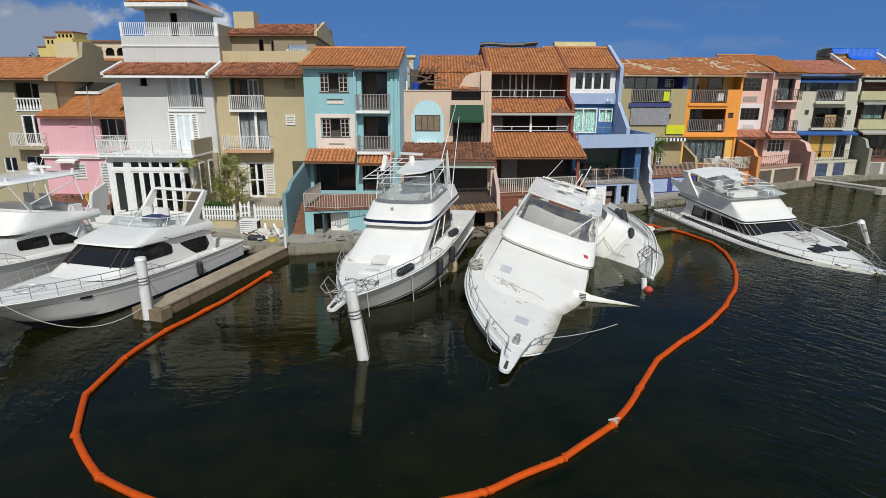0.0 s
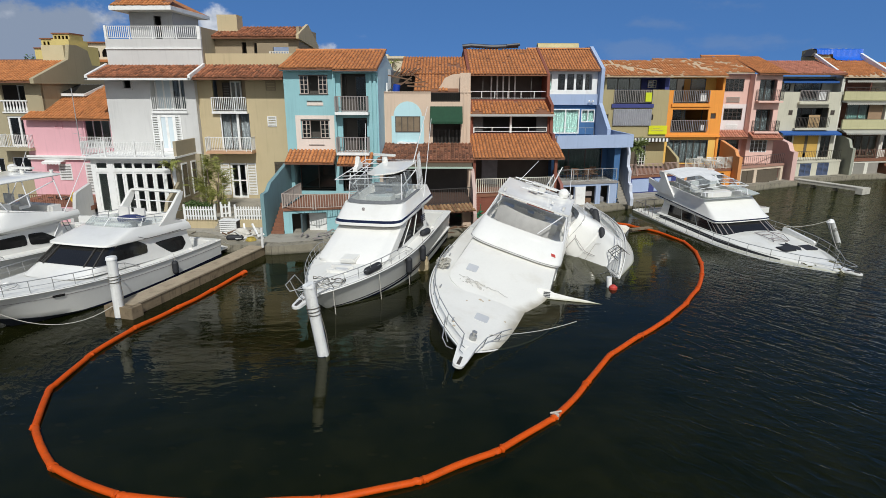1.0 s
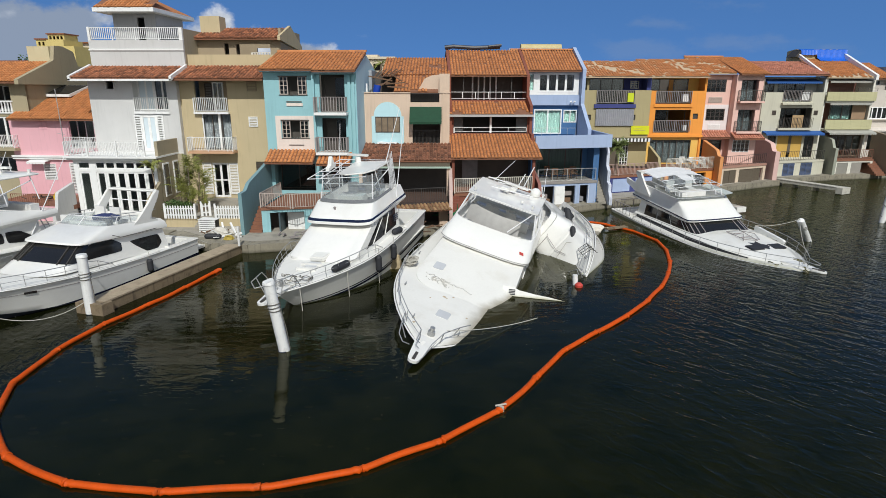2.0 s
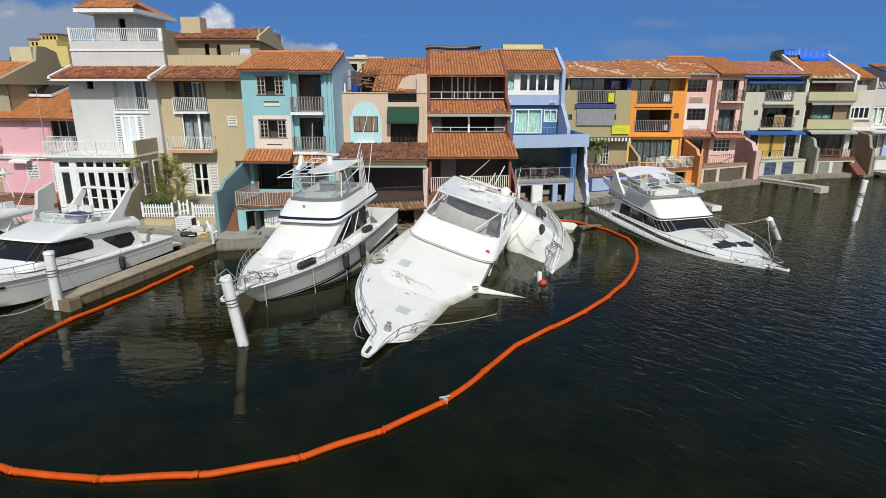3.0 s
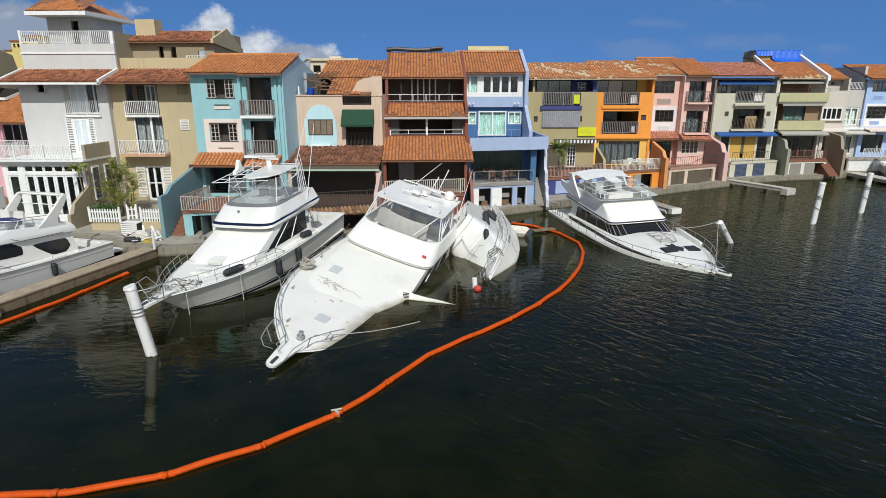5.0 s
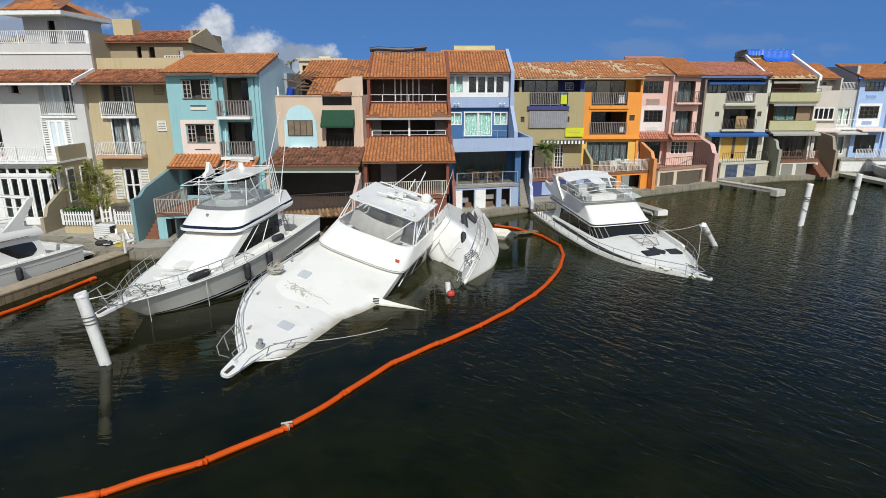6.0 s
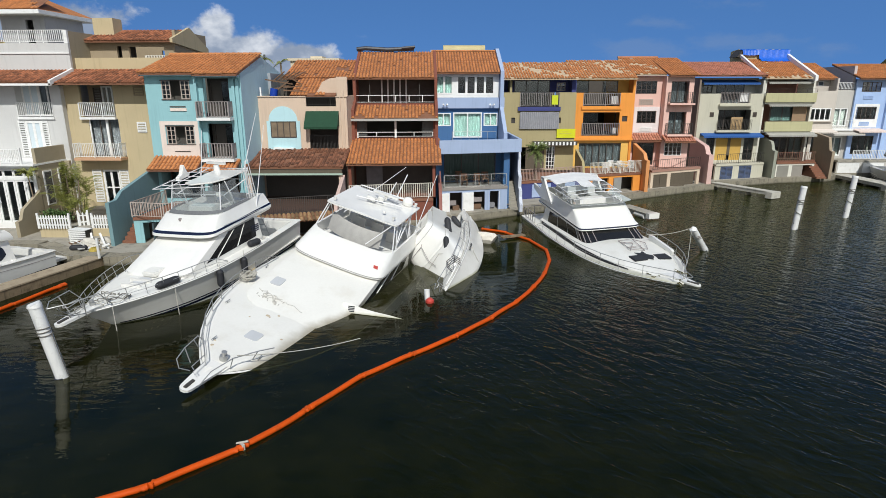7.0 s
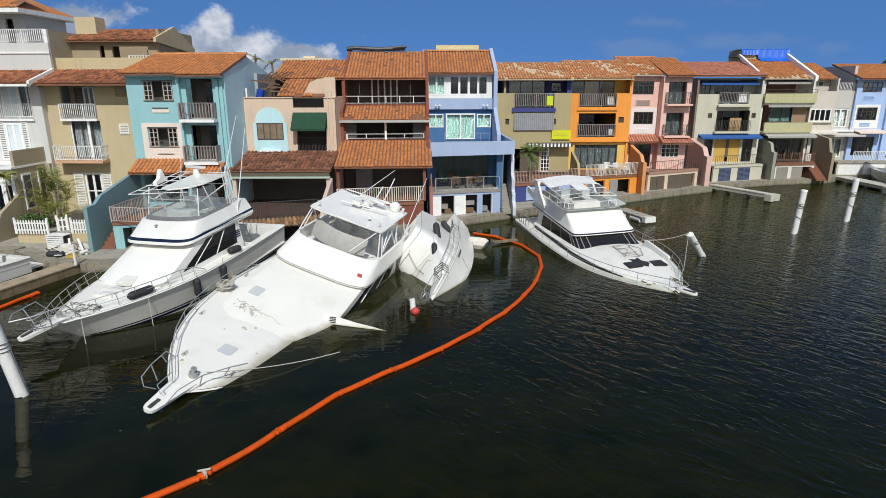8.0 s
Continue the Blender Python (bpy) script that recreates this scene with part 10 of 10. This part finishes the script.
def tree(x, y, z, h, r, seed):
    rnd = random.Random(seed)
    p = thing("tree", Matrix.Translation((x, y, z)), "dark green tree beyond the houses", "tree")
    bm = bmesh.new()
    tube(bm, [(0, 0, 0), (0.1, 0, h * 0.5), (0, 0.1, h * 0.8)], 0.3, 8, r2=0.12)
    for k in range(6):
        a = k * 1.05
        tube(bm, [(0, 0, h * 0.5), (r * 0.6 * math.cos(a), r * 0.6 * math.sin(a), h * 0.8)], 0.12, 6, r2=0.04)
    part("trunk", bm, TRUNK, p)
    bm = bmesh.new()
    for i in range(1500):
        a, e, q = rnd.uniform(0, 6.28), rnd.uniform(-0.5, 1.5), rnd.uniform(0.3, 1.0) ** 0.5
        lump = 0.75 + 0.25 * math.sin(3 * a + seed) * math.cos(4 * e)
        c = Vector((r * q * lump * math.cos(a) * math.cos(e), r * q * lump * math.sin(a) * math.cos(e), h * 0.72 + h * 0.33 * q * lump * math.sin(e)))
        d = Vector((rnd.uniform(-1, 1), rnd.uniform(-1, 1), rnd.uniform(-0.5, 1))).normalized() * 0.35
        s = d.cross(Vector((rnd.uniform(-1, 1), rnd.uniform(-1, 1), 1))).normalized() * 0.16
        bm.faces.new([bm.verts.new(v) for v in (c - s, c + d, c + s)])
    part("crown", bm, BUSH, p, kind="stuff")


tree(-72, 88, 0.4, 14.0, 4.5, 1)
tree(-66, 94, 0.4, 13.6, 3.5, 2)

# ---- fenders, lines, wreckage ----
for u, ln, dd in ((0.80, 1.15, "flat"), (0.62, 0.85, "hang"), (0.48, 0.85, "hang"), (0.36, 0.75, "flat")):
    e = P2(u * 0.95, 1.0, 1)
    if dd == "flat":
        fender(b2, M2 @ (e + Vector((0, -0.22, 0.2))), M2.to_3x3() @ Vector((1, -0.28, 0.05)), 0.17, ln)
    else:
        fender(b2, M2 @ (e + Vector((0, 0.10, -0.45))), (0, 0, -1), 0.16, 0.85)
for at, way, r, ln in (((9.62, 32.1, 1.3), (0.1, -0.4, -1), 0.16, 0.95), ((9.66, 34.0, 1.85), (0.15, -0.4, -1), 0.19, 1.15), ((10.1, 36.5, 1.6), (0.5, -0.2, -0.6), 0.17, 0.85)):
    fender(b4, at, way, r, ln)
e = P1(0.30, 1.0, 1)
fender(b1, M1 @ (e + Vector((0, 0.12, -0.5))), (0, 0, -1), 0.15, 0.7)
e = P3(0.44, 1.0, 1)
fender(b3, M3 @ (e + Vector((0, 0.15, -0.2))), (0.3, 0, -1), 0.22, 0.6)


def line_rope(a, b, sag, label="slack white mooring line to the quay", r=0.018, name="mooring_line", material=ROPE):
    a, b = Vector(a), Vector(b)
    bm = bmesh.new()
    tube(bm, [a.lerp(b, t / 12) - Vector((0, 0, sag * 4 * (t / 12) * (1 - t / 12))) for t in range(13)], r, 5)
    return single(name, bm, material, label, "rope", smooth=True)


line_rope(M1 @ P1(0.93, 1.0, 1), (-12.55, 22.25, 0.55), 0.85, "white slack mooring line from cruiser to pile")
line_rope(M1 @ P1(0.55, 1.0, 1), (-12.4, 22.4, 1.9), 0.1, "taut mooring line from cruiser to pile")
line_rope(M1 @ P1(0.0, 1.0, 1), (-11.0, 33.0, 0.55), 0.3)
line_rope(M2 @ P2(0.97, 1.0, 1), (-3.5, 19.8, 2.0), 0.1, "knotted mooring line round the leaning pile")
line_rope(M2 @ P2(0.97, 1.0, -1), (-3.6, 20.1, 2.1), 0.2, "knotted mooring line round the leaning pile")
line_rope(M3 @ P3(0.96, 1.0, 1) + Vector((0, 0, 0.6)), (6.5, 22.6, 0.02), 0.15, "loose bow rail and line trailing into the water")
line_rope((23.9, 35.25, 1.6), M5 @ Vector((10.45, 1.5, 2.38)), 0.15, "mooring line from pile to yacht")
line_rope((23.9, 35.25, 1.5), M5 @ (P5(0.9, 1.0, 1) + Vector((0, 0, 0.5))), 0.2, "mooring line from pile to yacht")
for dx in (0.0, 0.35, 0.7):
    line_rope(M2 @ (P2(0.93 - dx * 0.5, 1.0, 1)), (M2 @ P2(0.93 - dx * 0.5, 1.0, 1)).xy.to_3d() + Vector((0.1, -0.1, -0.05)), 0.0, "rope end hanging from the rail into the water")


def outrigger(a, b, r=0.03):
    bm = bmesh.new()
    tube(bm, [a, Vector(a).lerp(Vector(b), 0.5), b], r, 6, r2=0.012)
    return bm


def riggers(bt, x, y, z, tip, label):
    for s, (dx, dy, dz) in zip((1, -1), tip):
        bm = outrigger((x, s * y, z), (x + dx, s * y + dy, z + dz), 0.03)
        part("outrigger", bm, ALU, bt, label)


riggers(b2, 3.4, 1.7, 2.6, ((-1.9, 0.2, 4.6), (-1.7, -0.2, 4.4)), "white outrigger pole")
riggers(b3, 6.0, 2.2, 3.4, ((-6.2, -1.0, 2.3), (-6.6, 1.2, 2.0)), "white outrigger pole folded aft")
riggers(b0, 5.0, 1.8, 1.8, ((-2.6, 0.3, 4.0), (-2.6, -0.3, 4.0)), "white outrigger pole")
bm = bmesh.new()
tube(bm, [(2.9, 1.2, 5.1), (2.0, 1.9, 7.9)], 0.03, 5, r2=0.012)
part("aerial", bm, ALU, b2)


def wreckage():
    # broken white outrigger fairing that lies across the sunken boat's side
    bm = bmesh.new()
    prism(bm, [(0, -0.12), (0.02, 0.34), (0.55, 0.30), (0.8, 0.16), (1.5, 0.06), (2.2, -0.02), (2.95, -0.14), (2.1, -0.13), (0.8, -0.12)], -0.07, 0.07, axis="y")
    bmesh.ops.bevel(bm, geom=bm.edges[:], offset=0.02, segments=2, affect="EDGES")
    fair = single("broken_fairing", bm, SLIMED, "broken white plastic fairing lying half in the water", "wreckage", m=Matrix.Translation((5.2, 25.45, 0.1)) @ Matrix.Rotation(radians(-14), 4, "Z") @ Matrix.Rotation(radians(-25), 4, "X"))
    for k in range(4):
        boxes("grille_slat", [(0.32, 0.62, -0.085, -0.06, -0.06 + 0.07 * k, -0.015 + 0.07 * k)], RUBBER, fair)
    bm = bmesh.new()
    tube(bm, [(0, 0, 0.05), (0.08, 0, 0.1), (0.5, 0.03, 0.14), (1.1, 0, 0.16), (1.2, 0, 0.1)], 0.48, 9, r2=0.36)
    single("foam_float", bm, surface("soiled_foam", (0.64, 0.60, 0.52), rough=0.9, vary=0.3, scale=3, bump=0.5), "soiled pale foam block floating by the boom", "wreckage", smooth=True, m=Matrix.Translation((11.4, 38.0, 0.1)) @ Matrix.Rotation(radians(-25), 4, "Z"))
    bm = bmesh.new()
    box(bm, 0, 1.7, -0.22, 0.22, 0.02, 0.1)
    single("loose_board", bm, DOCKSIDE, "brown loose board lying on the boom", "wreckage", m=Matrix.Translation((13.0, 38.4, 0.1)) @ Matrix.Rotation(radians(24), 4, "Z"))
    for x, y, s in ((-0.35, 29.6, 0.55), (-1.1, 28.9, 0.3)):
        bm = bmesh.new()
        tube(bm, [(0, 0, -0.2), (0.05, 0, s * 0.5), (0, 0, s)], s * 0.75, 9, r2=s * 0.6)
        single("foam_float", bm, surface("tan_foam", (0.45, 0.36, 0.22), rough=0.95, vary=0.35, scale=3, bump=0.6), "tan weathered foam float between two boats", "wreckage", m=Matrix.Translation((x, y, 0.05)))
    m = thing("marker_buoy", Matrix.Translation((8.9, 26.75, 0)), "white post buoy with a red float at its foot", "buoy")
    bm = bmesh.new()
    tube(bm, [(0, 0.25, -0.3), (-0.05, 0.3, 0.5)], 0.13, 12)
    part("post", bm, PILE, m, smooth=True)
    bm = bmesh.new()
    for a, b, ra, rb in ((-0.2, -0.04, 0.11, 0.2), (-0.04, 0.1, 0.2, 0.2), (0.1, 0.2, 0.2, 0.09)):
        tube(bm, [(0.1, 0, a), (0.1, 0, b)], ra, 12, r2=rb)
    part("float", bm, surface("red_plastic", (0.46, 0.05, 0.035), rough=0.5, vary=0.25, scale=4), m, smooth=True)
    # floating platform behind the yacht
    d = thing("floating_platform", Matrix.Translation((23.4, 47.8, 0.1)) @ Matrix.Rotation(radians(-70), 4, "Z"), "grey decked floating platform with white tanks", "platform")
    for i in range(5):
        boxes("plank", [(0.66 * i, 0.66 * i + 0.64, -0.5, 0.5, 0.35, 0.42)], CONCRETE, d)
    for x in (0.2, 1.9):
        bm = bmesh.new()
        tube(bm, [(x, -0.3, 0.12), (x + 0.06, -0.3, 0.12), (x + 1.1, -0.3, 0.12), (x + 1.16, -0.3, 0.12)], 0.22, 10)
        part("tank", bm, GEL, d, smooth=True)
    boxes("bow_fender", [(3.3, 3.7, -0.45, 0.45, 0.05, 0.45)], GEL, d)


wreckage()


# ---- loose things on quay and terraces ----
def plastic_chair(m, material, label, name="garden_chair"):
    c = thing(name, m, label, "chair", "garden chairs")
    boxes("seat", [(-0.25, 0.25, -0.25, 0.25, 0.4, 0.44)], material, c)
    bm = bmesh.new()
    for i in range(5):
        box(bm, -0.24 + 0.105 * i, -0.18 + 0.105 * i, 0.22, 0.25, 0.44, 0.9)
    box(bm, -0.25, 0.25, 0.215, 0.255, 0.86, 0.93)
    part("backrest", bm, material, c)
    for x in (-0.23, 0.2):
        for y in (-0.23, 0.2):
            boxes("leg", [(x, x + 0.04, y, y + 0.04, 0, 0.4)], material, c)
        boxes("arm", [(x - 0.02, x + 0.05, -0.25, 0.25, 0.62, 0.66)], material, c)
    return c


base = plastic_chair(pose(23.4, 54.9, 2.15, 0, 0, 160), WHITE, "white plastic garden chair on the orange terrace")
for x, y, a in ((24.9, 55.6, 20), (25.6, 55.1, -60), (24.1, 55.9, 0), (25.9, 55.9, -20)):
    copy_thing(base, pose(x, y, 2.15, 0, 0, a))
tb = thing("garden_table", pose(24.6, 55.0, 2.15), "white round plastic garden table on the terrace", "table")
bm = bmesh.new()
tube(bm, [(0, 0, 0.7), (0, 0, 0.74)], 0.6, 20)
part("tabletop", bm, WHITE, tb)
for a in range(4):
    bm = bmesh.new()
    tube(bm, [(0.5 * math.cos(a * 1.57), 0.5 * math.sin(a * 1.57), 0), (0.3 * math.cos(a * 1.57), 0.3 * math.sin(a * 1.57), 0.7)], 0.025, 6)
    part("leg", bm, WHITE, tb)
WICK = surface("brown_wicker", (0.17, 0.085, 0.045), rough=0.8, vary=0.3, scale=9)
base = plastic_chair(pose(10.6, 46.2, 2.3, 0, 0, 170), WICK, "brown high-backed chair on the blue loggia", "dining_chair")
for x, y, a in ((11.5, 46.3, 190), (12.2, 46.9, 10), (10.2, 47.1, 20)):
    copy_thing(base, pose(x, y, 2.3, 0, 0, a))
base = plastic_chair(pose(-21.6, 36.8, 0.52, 0, 0, 30), WHITE, "white plastic chair before the glazed bay")
for x, y, a in ((-20.8, 37.2, -40), (-20.2, 36.4, 100)):
    copy_thing(base, pose(x, y, 0.52, 0, 0, a))


def heap(x, y, z, n, spread, material, label, name, seed, lo=0.2, hi=0.8, thick=0.08):
    rnd = random.Random(seed)
    h = thing(name, Matrix.Translation((x, y, z)), label, "debris")
    for i in range(n):
        bm = bmesh.new()
        a = Vector((rnd.gauss(0, spread), rnd.gauss(0, spread * 0.6), rnd.uniform(0.04, 0.25)))
        d = Vector((rnd.uniform(-1, 1), rnd.uniform(-1, 1), rnd.uniform(-0.1, 0.35))).normalized() * rnd.uniform(lo, hi)
        beam(bm, a, a + d, thick * rnd.uniform(0.5, 2.2), thick * rnd.uniform(0.4, 1.0))
        part("scrap", bm, material, h)


heap(-6.6, 34.2, 0.52, 14, 0.7, GREYBAR, "grey storm scrap heaped before the turquoise house", "scrap_heap", 1)
heap(-10.9, 33.7, 0.50, 8, 0.35, WHITE, "white broken boards by the dock", "scrap_heap", 2)
heap(-11.6, 33.9, 0.52, 6, 0.5, WOOD, "dark broken timber by the dock", "scrap_heap", 3)
heap(2.6, 38.3, 0.9, 26, 0.32, surface("green_net", (0.01, 0.16, 0.07), rough=0.9, vary=0.4, scale=8), "tangled green netting hung on the quay", "net_heap", 4, 0.3, 0.9, 0.05)
heap(14.2, 46.4, 0.52, 10, 0.35, GREYBAR, "small grey rubble at the stair foot", "rubble", 5, 0.1, 0.4)
heap(0.8, 37.0, 0.3, 8, 0.9, WOOD, "brown broken planks along the quay edge", "scrap_heap", 6, 0.6, 1.6)
heap(-26.3, 40.2, 1.5, 12, 0.6, DARKBAR, "dark stacked garden furniture on the pink terrace", "furniture_heap", 7, 0.3, 0.9)
fender(b1, (-11.7, 33.3, 0.65), (1, 0.1, 0), 0.18, 1.0)
bm = bmesh.new()
tube(bm, [(0.35 * math.cos(a), 0, 0.35 + 0.35 * math.sin(a)) for a in [i * 6.2832 / 16 for i in range(17)]], 0.08, 8)
single("hose_coil", bm, surface("yellow_rubber", (0.6, 0.4, 0.02), rough=0.5), "yellow coiled hose on the pink terrace", "hose", m=pose(-25.0, 39.2, 1.5), smooth=True)
bm = bmesh.new()
tube(bm, [(0, 0, 0), (0, 0, 1.15)], 0.07, 8)
single("dock_post", bm, PILE, "short white post at the head of the dock", "post", m=pose(-9.5, 31.7, 0.5), smooth=True)


def crate(x, y, z, a):
    c = thing("slatted_crate", pose(x, y, z, 0, 0, a), "white slatted crate standing by the garden steps", "crate")
    for i in range(6):
        boxes("slat", [(-0.55, 0.55, -0.32, -0.28, 0.04 + 0.13 * i, 0.13 + 0.13 * i)], WHITE, c)
        boxes("slat", [(-0.57, -0.53, -0.28, 0.3, 0.04 + 0.13 * i, 0.13 + 0.13 * i)], WHITE, c)
    boxes("lid", [(-0.58, 0.58, -0.33, 0.33, 0.82, 0.86)], WHITE, c)
    boxes("backing", [(-0.5, 0.5, -0.26, 0.28, 0.02, 0.8)], ROOM_SHADE, c)


crate(-12.6, 35.0, 0.5, -6)


def sack(x, y, z, sx, sy, sz, seed, material, label):
    rnd = random.Random(seed)
    bm = bmesh.new()
    bmesh.ops.create_icosphere(bm, subdivisions=3, radius=1.0)
    ph = [rnd.uniform(0, 6.28) for _ in range(6)]
    for v in bm.verts:
        k = 1 + 0.14 * math.sin(4 * v.co.x + ph[0]) + 0.12 * math.sin(5 * v.co.y + ph[1]) + 0.08 * math.sin(9 * v.co.z + 7 * v.co.x + ph[2])
        v.co = Vector((v.co.x * sx * k, v.co.y * sy * k, max(v.co.z, -0.6) * sz * k + sz * 0.6))
    single("sack", bm, material, label, "sack", m=Matrix.Translation((x, y, z)), smooth=True)


SACKING = surface("dirty_white_sacking", (0.55, 0.52, 0.46), rough=0.9, vary=0.3, scale=4, grain=18, bump=0.5)
sack(-11.6, 34.2, 0.5, 0.55, 0.4, 0.32, 3, SACKING, "dirty white sack slumped on the quay")
sack(-10.9, 34.6, 0.5, 0.35, 0.3, 0.25, 4, SACKING, "small dirty white sack beside the crate")
bm = bmesh.new()
for k in range(4):
    tube(bm, [((0.3 - 0.03 * k) * math.cos(a), (0.3 - 0.03 * k) * math.sin(a), 0.03 + 0.045 * k) for a in [i * 6.2832 / 14 for i in range(15)]], 0.025, 5)
single("rope_coil", bm, surface("yellow_rope", (0.50, 0.38, 0.08), rough=0.9, vary=0.3, scale=9), "yellow rope coiled on the dock", "rope", m=pose(-10.7, 33.2, 0.51))


def drift(seed, n, spots, size, material, name, label, z):
    """Scraps adrift on the water: thin ragged flakes."""
    rnd = random.Random(seed)
    bm = bmesh.new()
    for i in range(n):
        cx, cy, sx, sy = rnd.choice(spots)
        x, y = cx + rnd.gauss(0, sx), cy + rnd.gauss(0, sy)
        s_ = size * rnd.uniform(0.4, 1.6)
        k = rnd.randint(4, 6)
        a0 = rnd.uniform(0, 6.28)
        bm.faces.new([bm.verts.new((x + s_ * rnd.uniform(0.5, 1.3) * math.cos(a0 + 6.283 * j / k), y + 0.7 * s_ * rnd.uniform(0.4, 1.2) * math.sin(a0 + 6.283 * j / k), z)) for j in range(k)])
    ob = part(name, bm, material, None)
    return tagged(ob, label, "debris", kind="stuff")


drift(5, 90, [(-7, 16, 3.0, 2.5), (0, 15, 4, 2.5), (-4, 21, 4, 3), (6, 22, 3, 3)], 0.022, surface("pale_leaf_scraps", (0.24, 0.20, 0.12), rough=0.9, vary=0.4, scale=9), "leaf_scraps", "pale leaf scraps scattered on the still water", 0.006)
drift(6, 70, [(-8, 15, 1.5, 1.5), (-3, 13, 2.5, 0.8), (-6, 19, 2.5, 2), (2, 17, 2, 1.5)], 0.12, surface("brown_sunken_weed", (0.10, 0.065, 0.03), rough=0.9, vary=0.5, scale=6), "weed_clumps", "brown weed hanging just under the surface", -0.05)
